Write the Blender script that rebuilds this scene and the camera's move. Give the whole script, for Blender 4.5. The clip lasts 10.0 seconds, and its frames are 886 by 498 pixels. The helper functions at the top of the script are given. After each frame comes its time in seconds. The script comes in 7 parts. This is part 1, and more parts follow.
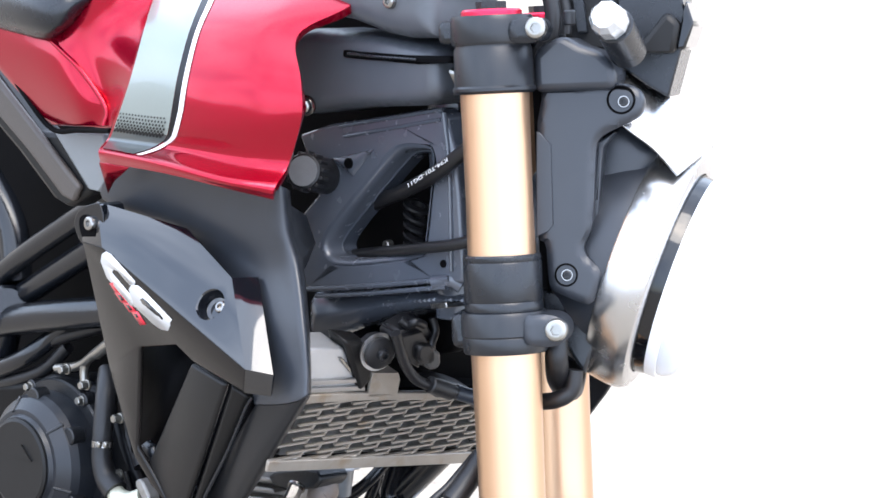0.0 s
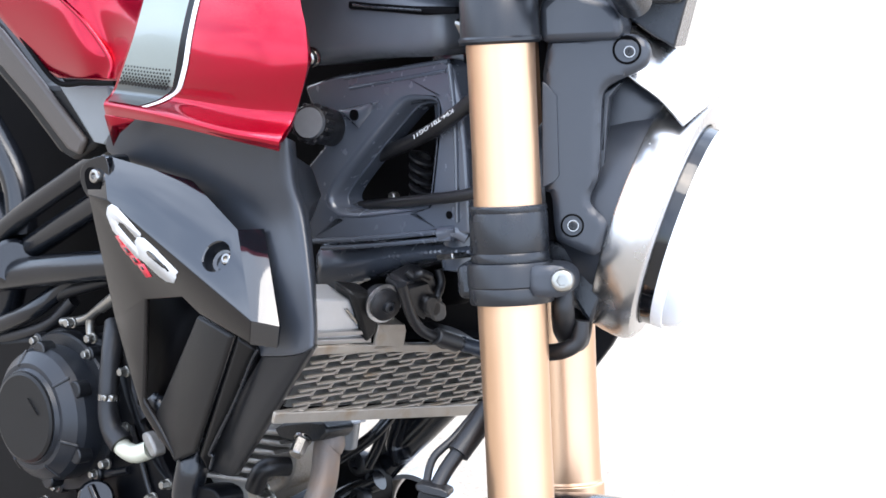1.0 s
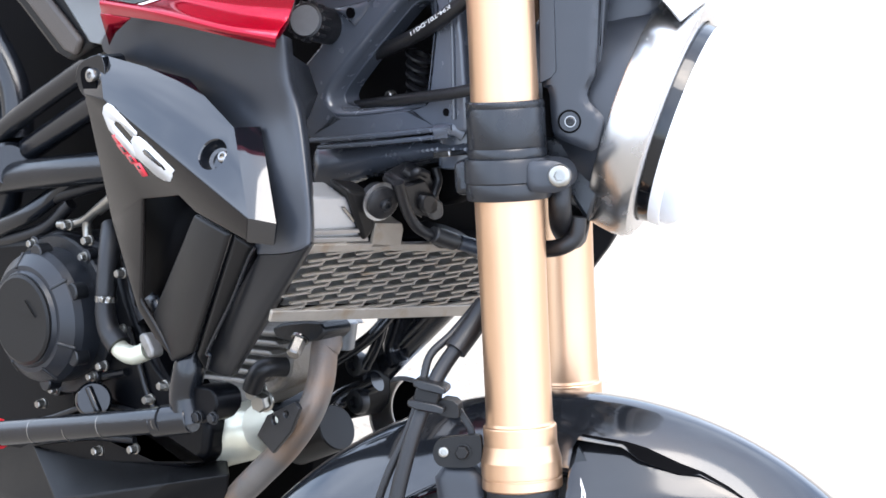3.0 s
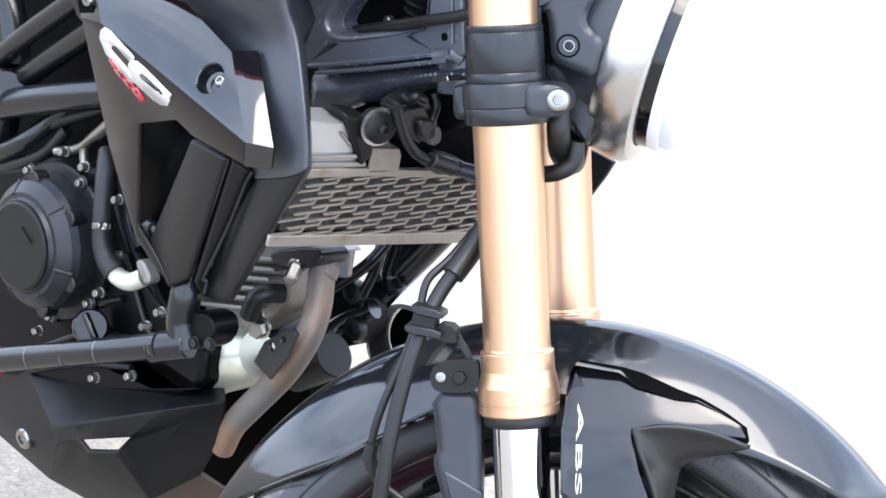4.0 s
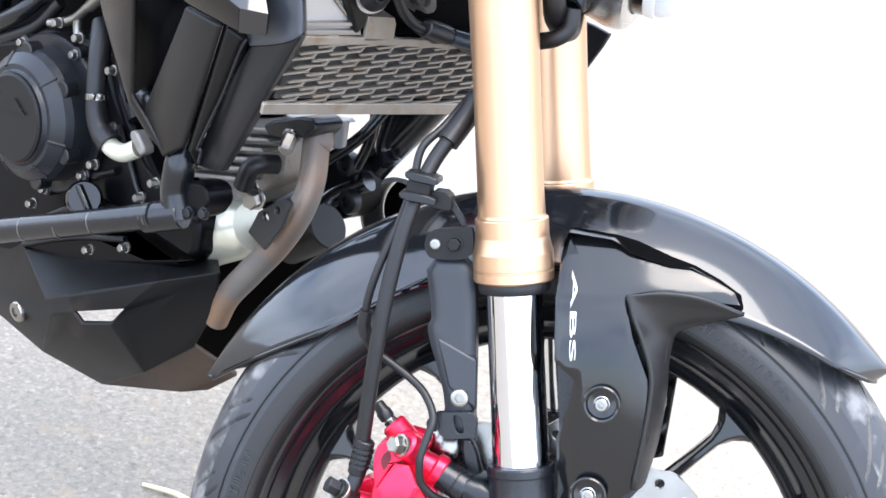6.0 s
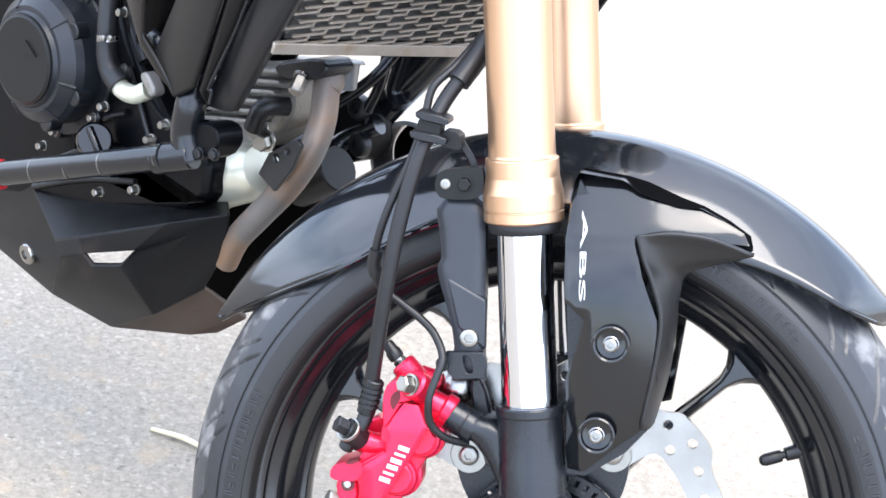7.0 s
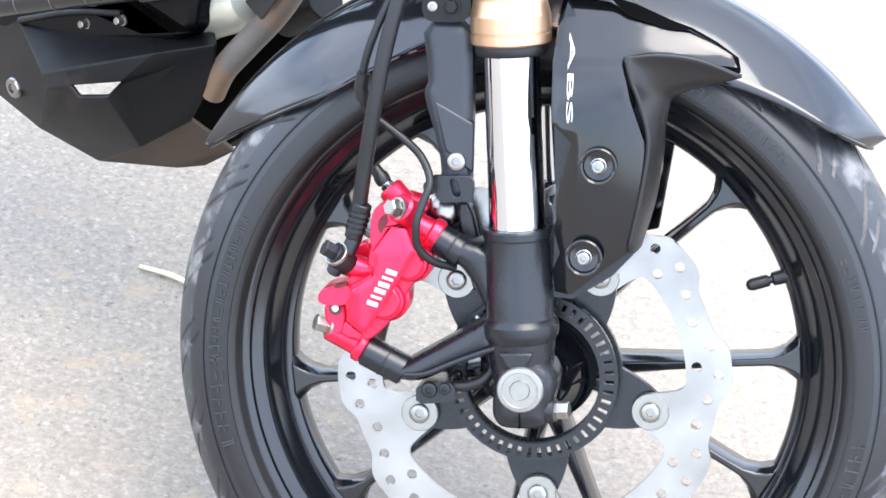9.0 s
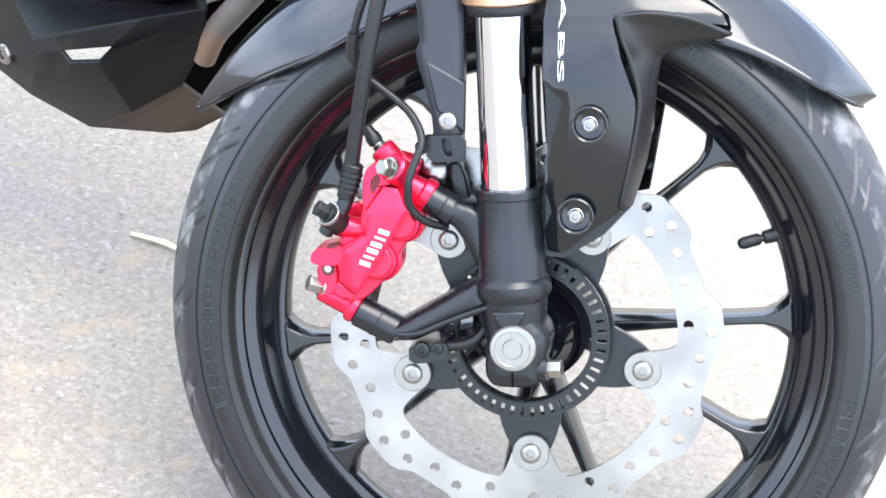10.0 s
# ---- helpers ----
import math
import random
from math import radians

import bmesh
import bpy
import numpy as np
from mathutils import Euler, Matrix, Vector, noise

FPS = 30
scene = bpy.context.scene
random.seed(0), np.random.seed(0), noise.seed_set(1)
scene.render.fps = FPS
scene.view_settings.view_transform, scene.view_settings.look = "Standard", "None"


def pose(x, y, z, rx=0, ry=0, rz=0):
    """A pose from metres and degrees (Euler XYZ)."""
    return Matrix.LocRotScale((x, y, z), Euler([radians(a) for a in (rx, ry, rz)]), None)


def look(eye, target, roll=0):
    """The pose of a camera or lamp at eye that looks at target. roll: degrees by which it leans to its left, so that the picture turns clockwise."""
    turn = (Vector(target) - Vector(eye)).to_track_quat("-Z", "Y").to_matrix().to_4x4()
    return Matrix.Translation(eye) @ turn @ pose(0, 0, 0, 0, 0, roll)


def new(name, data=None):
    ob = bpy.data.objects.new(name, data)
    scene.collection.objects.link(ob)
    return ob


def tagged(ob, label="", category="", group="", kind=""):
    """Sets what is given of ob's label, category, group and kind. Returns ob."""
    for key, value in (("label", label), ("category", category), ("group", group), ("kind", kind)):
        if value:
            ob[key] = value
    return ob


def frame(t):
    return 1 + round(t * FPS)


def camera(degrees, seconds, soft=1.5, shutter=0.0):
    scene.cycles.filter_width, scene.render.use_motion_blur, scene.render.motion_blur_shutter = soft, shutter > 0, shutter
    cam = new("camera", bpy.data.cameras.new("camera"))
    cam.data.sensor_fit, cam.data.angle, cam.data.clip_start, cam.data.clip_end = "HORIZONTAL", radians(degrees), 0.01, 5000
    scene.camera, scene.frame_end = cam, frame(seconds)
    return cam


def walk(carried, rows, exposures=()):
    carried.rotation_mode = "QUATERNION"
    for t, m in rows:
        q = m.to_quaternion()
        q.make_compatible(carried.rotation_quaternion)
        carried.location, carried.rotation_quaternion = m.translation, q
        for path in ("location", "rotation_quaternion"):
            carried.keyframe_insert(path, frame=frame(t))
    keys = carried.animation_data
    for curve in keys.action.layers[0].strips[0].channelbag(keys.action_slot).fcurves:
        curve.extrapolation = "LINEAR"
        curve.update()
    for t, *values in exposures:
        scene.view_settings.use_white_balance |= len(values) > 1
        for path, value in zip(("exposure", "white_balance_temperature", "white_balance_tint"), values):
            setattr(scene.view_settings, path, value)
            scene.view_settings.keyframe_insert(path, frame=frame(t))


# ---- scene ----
# camera: a long lens, sinking along the fork while it tips down
cam = camera(18.0, 10.0, soft=1.6)
EYE, TILT, LEAN, TURN = 1.6149, -25.165, -6.341, 0.0
ROWS = [
    (0.0, 0.0000, 0.0000, 0.0000, 0.000, 0.000, -0.000),
    (0.5, 0.0002, 0.0014, -0.0039, 0.079, -0.291, 0.069),
    (1.0, -0.0020, 0.0010, -0.0084, 0.065, -0.765, 0.144),
    (1.5, 0.0003, 0.0051, -0.0159, 0.116, -1.130, 0.022),
    (2.0, 0.0001, 0.0067, -0.0206, 0.005, -1.546, 0.074),
    (3.5, 0.0002, 0.0054, -0.0421, 0.115, -2.623, 0.226),
    (4.0, 0.0004, 0.0098, -0.0498, 0.036, -3.257, 0.004),
    (4.5, 0.0011, 0.0124, -0.0593, 0.022, -3.565, -0.000),
    (5.0, 0.0002, 0.0121, -0.0666, -0.071, -4.014, -0.002),
    (5.5, 0.0005, 0.0118, -0.0731, -0.119, -4.608, -0.079),
    (7.0, -0.0035, 0.0073, -0.1024, 0.062, -5.715, -0.515),
    (7.5, -0.0028, 0.0041, -0.1098, 0.076, -6.163, -0.260),
    (8.0, -0.0024, 0.0012, -0.1202, 0.026, -6.867, -0.205),
    (8.5, -0.0025, 0.0018, -0.1328, 0.050, -7.628, -0.355),
    (9.0, -0.0017, 0.0030, -0.1448, -0.168, -8.123, -0.423),
    (9.5, -0.0035, -0.0000, -0.1548, -0.428, -8.378, -0.296),
    (10.0, -0.0055, -0.0044, -0.1625, -0.483, -8.427, -0.118),
]
EXPOSURE, KELVIN = 2.58, 6450.0
WORLD = pose(0, 0, EYE, TILT, LEAN, TURN)
walk(cam, [(t, WORLD @ pose(x, y, z, 90 + pitch, roll, yaw)) for t, x, y, z, yaw, pitch, roll in ROWS],
     exposures=[(0.0, EXPOSURE - 0.07, KELVIN, 10.0), (10.0, EXPOSURE + 0.05, KELVIN, 10.0)])

# ---- light: bright hazy sky, soft high sun ----
SUN_ELEVATION, SUN_AZIMUTH = 73.0, 150.0
world = bpy.data.worlds.new("sky")
scene.world = world
world.use_nodes = True
wn, wl = world.node_tree.nodes, world.node_tree.links
sky = wn.new("ShaderNodeTexSky")
sky.sky_type = "NISHITA"
sky.sun_disc = False
sky.sun_elevation, sky.sun_rotation = radians(SUN_ELEVATION), radians(SUN_AZIMUTH)
sky.air_density, sky.dust_density, sky.ozone_density = 1.0, 3.0, 1.0
# thin broken cloud over the whole sky
veil = wn.new("ShaderNodeTexNoise")
veil.inputs["Scale"].default_value, veil.inputs["Detail"].default_value, veil.inputs["Roughness"].default_value = 2.3, 7, 0.55
wl.new(wn.new("ShaderNodeTexCoord").outputs["Generated"], veil.inputs["Vector"])
cloud = wn.new("ShaderNodeMapRange")
cloud.inputs[1].default_value, cloud.inputs[2].default_value, cloud.inputs[3].default_value, cloud.inputs[4].default_value = 0.36, 0.62, 0.2, 1.0
wl.new(veil.outputs[0], cloud.inputs[0])
sky_mix = wn.new("ShaderNodeMix")
sky_mix.data_type = "RGBA"
sky_mix.inputs[7].default_value = (5.0, 5.72, 7.1, 1)
wl.new(cloud.outputs[0], sky_mix.inputs[0])
wl.new(sky.outputs[0], sky_mix.inputs[6])
wl.new(sky_mix.outputs[2], wn["Background"].inputs[0])
wn["Background"].inputs[1].default_value = 0.12
sun = new("sun", bpy.data.lights.new("sun", "SUN"))
sun.data.energy, sun.data.angle, sun.data.color = 0.55, radians(38), (1.0, 0.93, 0.85)
az, elv = radians(SUN_AZIMUTH), radians(SUN_ELEVATION)
toward_sun = Vector((math.sin(az) * math.cos(elv), math.cos(az) * math.cos(elv), math.sin(elv)))
sun.matrix_world = look(toward_sun * 30, (0, 0, 0))


# ---- materials ----
def surface(name, colour, rough=0.5, metal=0.0, coat=0.0, var=0.12, scale=25.0, bump=0.05, bscale=600.0, second=None, second_scale=6.0,
            second_from=0.55, streak=None, spec=0.5):
    """A node material: base colour broken up at two scales, uneven gloss and a fine relief."""
    m = bpy.data.materials.new(name)
    m.use_nodes = True
    n, l = m.node_tree.nodes, m.node_tree.links
    b = n["Principled BSDF"]
    co = n.new("ShaderNodeTexCoord")
    place = co.outputs["Object"]
    if streak:
        mp = n.new("ShaderNodeMapping")
        mp.inputs["Scale"].default_value = streak
        l.new(place, mp.inputs[0])
        place = mp.outputs[0]
    n1 = n.new("ShaderNodeTexNoise")
    n1.inputs["Scale"].default_value, n1.inputs["Detail"].default_value = scale, 6
    l.new(place, n1.inputs["Vector"])
    ramp = n.new("ShaderNodeMix")
    ramp.data_type = "RGBA"
    ramp.inputs[6].default_value = (*[c * (1 - var) for c in colour], 1)
    ramp.inputs[7].default_value = (*[min(1, c * (1 + var)) for c in colour], 1)
    l.new(n1.outputs[0], ramp.inputs[0])
    out = ramp.outputs[2]
    if second:
        n2 = n.new("ShaderNodeTexNoise")
        n2.inputs["Scale"].default_value, n2.inputs["Detail"].default_value = second_scale, 8
        l.new(co.outputs["Object"], n2.inputs["Vector"])
        st = n.new("ShaderNodeMapRange")
        st.inputs[1].default_value, st.inputs[2].default_value = second_from, second_from + 0.18
        l.new(n2.outputs[0], st.inputs[0])
        mx = n.new("ShaderNodeMix")
        mx.data_type = "RGBA"
        mx.inputs[7].default_value = (*second, 1)
        l.new(st.outputs[0], mx.inputs[0])
        l.new(out, mx.inputs[6])
        out = mx.outputs[2]
    l.new(out, b.inputs["Base Color"])
    rr = n.new("ShaderNodeMapRange")
    rr.inputs[3].default_value, rr.inputs[4].default_value = max(0.02, rough * 0.8), min(1, rough * 1.2)
    l.new(n1.outputs[0], rr.inputs[0])
    l.new(rr.outputs[0], b.inputs["Roughness"])
    b.inputs["Metallic"].default_value = metal
    b.inputs["Coat Weight"].default_value = coat
    b.inputs["Coat Roughness"].default_value = 0.04
    b.inputs["Specular IOR Level"].default_value = spec
    if bump:
        n3 = n.new("ShaderNodeTexNoise")
        n3.inputs["Scale"].default_value, n3.inputs["Detail"].default_value = bscale, 4
        l.new(place, n3.inputs["Vector"])
        bp = n.new("ShaderNodeBump")
        bp.inputs["Strength"].default_value, bp.inputs["Distance"].default_value = bump, 0.001
        l.new(n3.outputs[0], bp.inputs["Height"])
        l.new(bp.outputs[0], b.inputs["Normal"])
    return m


RED_PAINT = surface("red_metallic_paint", (0.33, 0.0002, 0.017), 0.2, 0.75, coat=0.5, var=0.0, scale=60, bump=0.0, spec=0.2)
RED_ANOD = surface("red_anodised", (0.74, 0.014, 0.06), 0.3, 0.6, coat=0.2, var=0.06, scale=200, bump=0.1, bscale=1500, second=(0.6, 0.008, 0.035), second_scale=60, second_from=0.55)
# dark red that stands for shade in the caliper's hollows and slot
RED_SHADE = surface("shaded_red_hollow", (0.1, 0.006, 0.012), 0.5, 0.2, var=0.3, scale=200)
RED_PLASTIC = surface("red_plastic", (0.6, 0.02, 0.03), 0.4)
SILVER_DECAL = surface("silver_green_decal", (0.19, 0.218, 0.2), 0.33, 0.3, coat=0.6, var=0.06, scale=600, bump=0.0)
GREY_DECAL = surface("grey_decal", (0.05, 0.06, 0.06), 0.33, 0.2, coat=0.6, var=0.06, bump=0.0)
WHITE_DECAL = surface("white_decal", (0.6, 0.6, 0.59), 0.35, coat=0.5, var=0.03, bump=0.0)
BLACK_DECAL = surface("black_decal", (0.005, 0.005, 0.006), 0.3, bump=0.0, spec=0.2)
RED_DECAL = surface("red_decal", (0.55, 0.012, 0.03), 0.35, coat=0.4, var=0.05, bump=0.0)
GLOSS_BLACK = surface("gloss_black_paint", (0.003, 0.0036, 0.005), 0.06, 0.0, var=0.15, scale=40, bump=0.008, bscale=120, spec=0.52)
SHROUD_GLOSS = surface("polished_black_paint", (0.004, 0.0048, 0.0066), 0.05, 0.0, var=0.15, scale=40, bump=0.006, bscale=120, spec=0.9)
# darker copy of the shroud paint: shade on the lower face, as colour
SKIRT_SHADE = surface("shaded_shroud_paint", (0.0085, 0.0074, 0.007), 0.24, 0.0, var=0.2, scale=40, bump=0.05, bscale=900, spec=0.26)
GUARD_BLACK = surface("gloss_guard_paint", (0.0075, 0.0085, 0.0105), 0.09, 0.0, coat=0.3, var=0.3, scale=18, bump=0.012, bscale=38, streak=(1, 1, 6), spec=0.6)
COVER_BLACK = surface("gloss_cover_paint", (0.004, 0.0045, 0.0055), 0.1, 0.0, var=0.2, scale=30, bump=0.015, bscale=50, spec=0.62, streak=(1, 1, 4))
SCOOP_BLACK = surface("worn_satin_plastic", (0.014, 0.0138, 0.014), 0.38, 0.0, var=0.2, scale=50, bump=0.15, bscale=900, spec=0.4)
RIM_BLACK = surface("rim_black_paint", (0.0058, 0.0066, 0.0082), 0.15, 0.0, var=0.15, scale=60, bump=0.04, bscale=600, spec=0.6)
SATIN_BLACK = surface("satin_black_plastic", (0.0075, 0.009, 0.0118), 0.27, 0.0, var=0.18, scale=60, bump=0.12, bscale=1400, spec=0.45)
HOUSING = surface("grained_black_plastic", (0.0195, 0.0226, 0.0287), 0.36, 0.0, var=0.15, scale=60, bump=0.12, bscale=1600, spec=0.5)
# darker copy of HOUSING that carries the shade on the housing foot
SATIN_FOOT = surface("shade_grained_plastic", (0.0065, 0.0072, 0.0088), 0.34, 0.0, var=0.15, scale=60, bump=0.1, bscale=1600, spec=0.26)
CLUTCH_BLACK = surface("cast_cover_paint", (0.011, 0.0128, 0.0165), 0.33, 0.0, var=0.2, scale=50, bump=0.2, bscale=1100, spec=0.4)
COLLAR = surface("cast_collar_black", (0.0085, 0.0098, 0.0125), 0.3, 0.0, var=0.18, scale=70, bump=0.12, bscale=1200, spec=0.45)
GUSSET_BLACK = surface("pressed_steel_black_paint", (0.062, 0.07, 0.086), 0.26, 0.0, var=0.06, scale=80, bump=0.04, bscale=300, spec=0.75)
# HOUSING's plastic lifted in colour to make up for light missing there
AIRBOX_LIFTED = surface("lifted_black_moulding", (0.055, 0.06, 0.069), 0.36, 0.0, var=0.12, scale=60, bump=0.1, bscale=1500)
SIDEWALL = surface("matte_sidewall_rubber", (0.012, 0.0118, 0.012), 0.44, var=0.25, scale=60, bump=0.15, bscale=600, spec=0.42)
MATTE_BLACK = surface("matte_black_plastic", (0.0075, 0.0073, 0.0073), 0.4, 0.0, var=0.2, scale=40, bump=0.15, bscale=1200, spec=0.24)
FRAME_BLACK = surface("frame_black_paint", (0.005, 0.006, 0.008), 0.2, 0.0, var=0.15, scale=80, bump=0.15, bscale=500)
# near-black, mostly standing for shade in gaps, holes and recesses
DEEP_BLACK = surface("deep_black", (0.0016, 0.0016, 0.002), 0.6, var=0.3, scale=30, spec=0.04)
CAST_BLACK = surface("black_cast_metal", (0.007, 0.0078, 0.0095), 0.33, 0.15, var=0.2, scale=90, bump=0.4, bscale=900)
ENGINE_BLACK = surface("darker_black_casting", (0.0022, 0.0025, 0.0034), 0.3, 0.0, var=0.35, scale=25, bump=0.15, bscale=1100, spec=0.13)
RUBBER = surface("hose_rubber", (0.008, 0.008, 0.009), 0.4, var=0.2, scale=80, bump=0.15, bscale=600, spec=0.4)
TYRE_RUBBER = surface("tyre_rubber", (0.016, 0.0175, 0.0205), 0.36, var=0.25, scale=35, bump=0.15, bscale=700, second=(0.045, 0.045, 0.046), second_scale=14, second_from=0.58, spec=0.5)
TYRE_SCUFF = surface("scuffed_tread", (0.03, 0.032, 0.036), 0.44, var=0.3, scale=60, bump=0.1, bscale=500, second=(0.17, 0.168, 0.165), second_scale=48, second_from=0.5)
GOLD = surface("gold_anodised", (0.6, 0.385, 0.24), 0.34, 0.92, var=0.015, scale=30, bump=0.0)
CHROME = surface("chrome", (0.68, 0.685, 0.7), 0.06, 1.0, var=0.03, bump=0.0)
STEEL = surface("bright_steel", (0.3, 0.29, 0.275), 0.24, 1.0, var=0.12, scale=200, bump=0.1)
ZINC = surface("zinc_plate", (0.31, 0.3, 0.275), 0.3, 0.92, var=0.15, scale=150, bump=0.12, second=(0.2, 0.18, 0.14), second_scale=120, second_from=0.64)
ROTOR_STEEL = surface("brushed_rotor_steel", (0.29, 0.28, 0.268), 0.25, 0.95, var=0.2, scale=22, bump=0.1, bscale=900, second=(0.42, 0.41, 0.396), second_scale=9, second_from=0.45)
ALUMINIUM = surface("brushed_aluminium", (0.46, 0.455, 0.45), 0.34, 0.95, var=0.03, scale=60, bump=0.01, bscale=700)
SHELL_ALU = surface("satin_shell_aluminium", (0.5, 0.495, 0.49), 0.26, 0.97, var=0.02, scale=60, bump=0.0)
RAW_ALU = surface("raw_cast_aluminium", (0.27, 0.255, 0.235), 0.5, 0.7, var=0.2, scale=90, bump=0.5, bscale=600, second=(0.16, 0.13, 0.1), second_scale=40, second_from=0.58)
TARNISH = surface("tarnished_guard_steel", (0.3, 0.272, 0.235), 0.42, 0.5, var=0.2, scale=60, bump=0.2, second=(0.24, 0.185, 0.13), second_scale=45, second_from=0.58)
EXHAUST = surface("heat_stained_pipe", (0.15, 0.14, 0.132), 0.45, 0.4, var=0.3, scale=30, bump=0.3, bscale=500, second=(0.23, 0.14, 0.082), second_scale=14, second_from=0.46)
SKID_DIRT = surface("dusty_black_plastic", (0.0055, 0.0057, 0.0063), 0.42, var=0.25, scale=30, bump=0.25, bscale=900, second=(0.05, 0.034, 0.025), second_scale=9, second_from=0.62, spec=0.22)
STRAW = surface("dry_straw", (0.72, 0.62, 0.4), 0.7, var=0.2, scale=300)


def glass(name, tint, rough=0.02):
    m = bpy.data.materials.new(name)
    m.use_nodes = True
    b = m.node_tree.nodes["Principled BSDF"]
    b.inputs["Base Color"].default_value = (*tint, 1)
    b.inputs["Transmission Weight"].default_value, b.inputs["Roughness"].default_value, b.inputs["IOR"].default_value = 0.6, rough, 1.45
    return m


LENS = glass("clear_lens", (0.95, 0.97, 1.0), 0.04)


def asphalt():
    m = bpy.data.materials.new("worn_pale_asphalt")
    m.use_nodes = True
    n, l = m.node_tree.nodes, m.node_tree.links
    b = n["Principled BSDF"]
    co = n.new("ShaderNodeTexCoord").outputs["Object"]

    def noise_at(scale, detail, rough=0.5):
        x = n.new("ShaderNodeTexNoise")
        x.inputs["Scale"].default_value, x.inputs["Detail"].default_value, x.inputs["Roughness"].default_value = scale, detail, rough
        l.new(co, x.inputs["Vector"])
        return x.outputs[0]

    def mixed(fac, a, c):
        x = n.new("ShaderNodeMix")
        x.data_type = "RGBA"
        l.new(fac, x.inputs[0])
        for k, v in ((6, a), (7, c)):
            if isinstance(v, tuple):
                x.inputs[k].default_value = (*v, 1)
            else:
                l.new(v, x.inputs[k])
        return x.outputs[2]

    def ranged(v, a, c):
        x = n.new("ShaderNodeMapRange")
        x.inputs[1].default_value, x.inputs[2].default_value = a, c
        l.new(v, x.inputs[0])
        return x.outputs[0]

    grain = ranged(noise_at(120, 6, 0.8), 0.32, 0.68)
    vor = n.new("ShaderNodeTexVoronoi")
    vor.inputs["Scale"].default_value = 240
    l.new(co, vor.inputs["Vector"])
    base = mixed(grain, (0.154, 0.132, 0.104), (0.297, 0.260, 0.209))
    chips = mixed(ranged(vor.outputs["Color"], 0.7, 1.3), base, (0.411, 0.363, 0.295))
    pits = mixed(ranged(noise_at(95, 4, 0.65), 0.6, 0.72), chips, (0.097, 0.082, 0.062))
    pale = mixed(ranged(noise_at(85, 4, 0.65), 0.6, 0.74), pits, (0.377, 0.338, 0.279))
    blot = mixed(ranged(noise_at(11, 6, 0.65), 0.52, 1.0), pale, (0.200, 0.171, 0.134))
    warm = mixed(ranged(noise_at(26, 4), 0.58, 0.8), blot, (0.325, 0.247, 0.159))
    # the brighter light beyond the bike is mixed into the ground colour
    sep = n.new("ShaderNodeSeparateXYZ")
    l.new(co, sep.inputs[0])
    run = n.new("ShaderNodeMath")
    run.operation = "MULTIPLY_ADD"
    run.inputs[1].default_value = 0.38
    l.new(sep.outputs[1], run.inputs[0])
    l.new(sep.outputs[0], run.inputs[2])
    wob = n.new("ShaderNodeMath")
    wob.operation = "MULTIPLY_ADD"
    wob.inputs[1].default_value = 0.5
    l.new(noise_at(3.0, 5), wob.inputs[0])
    l.new(run.outputs[0], wob.inputs[2])
    lit_tone = mixed(grain, (0.269, 0.234, 0.189), (0.430, 0.379, 0.314))
    lit_ground = mixed(ranged(wob.outputs[0], 1.0, 2.6), warm, lit_tone)
    l.new(lit_ground, b.inputs["Base Color"])
    b.inputs["Roughness"].default_value = 0.85
    bp = n.new("ShaderNodeBump")
    bp.inputs["Strength"].default_value, bp.inputs["Distance"].default_value = 0.16, 0.003
    l.new(vor.outputs["Distance"], bp.inputs["Height"])
    l.new(bp.outputs[0], b.inputs["Normal"])
    return m


ASPHALT = asphalt()

# ---- frames: FORK turns with the bars, BODY is the bike; x ahead, y to the far side, z up ----
hub, axle_dir, fork_up = Vector((0.07460, 2.05980, -0.53295)), Vector((0.17000, 0.98310, 0.06800)), Vector((-0.04464, -0.06125, 0.99712))
head, body_ahead, body_up = Vector((0.04206, 2.11423, -0.02962)), Vector((0.66358, -0.61632, -0.42404)), Vector((0.25335, -0.34819, 0.90254))


def axes(x, y, z, o):
    m = Matrix((x, y, z)).transposed().to_4x4()
    m.translation = o
    return WORLD @ m


FORK = axes(axle_dir.cross(fork_up), axle_dir, fork_up, hub)
BODY = axes(body_ahead, body_up.cross(body_ahead), body_up, head)
bike = tagged(new("motorcycle"), "red and black naked motorcycle with gold forks, parked on asphalt", "motorcycle")
bike.matrix_world = Matrix.Translation(WORLD @ Vector((0.02303, 2.08836, -0.81689)))
PLACED = {bike: bike.matrix_world.copy()}


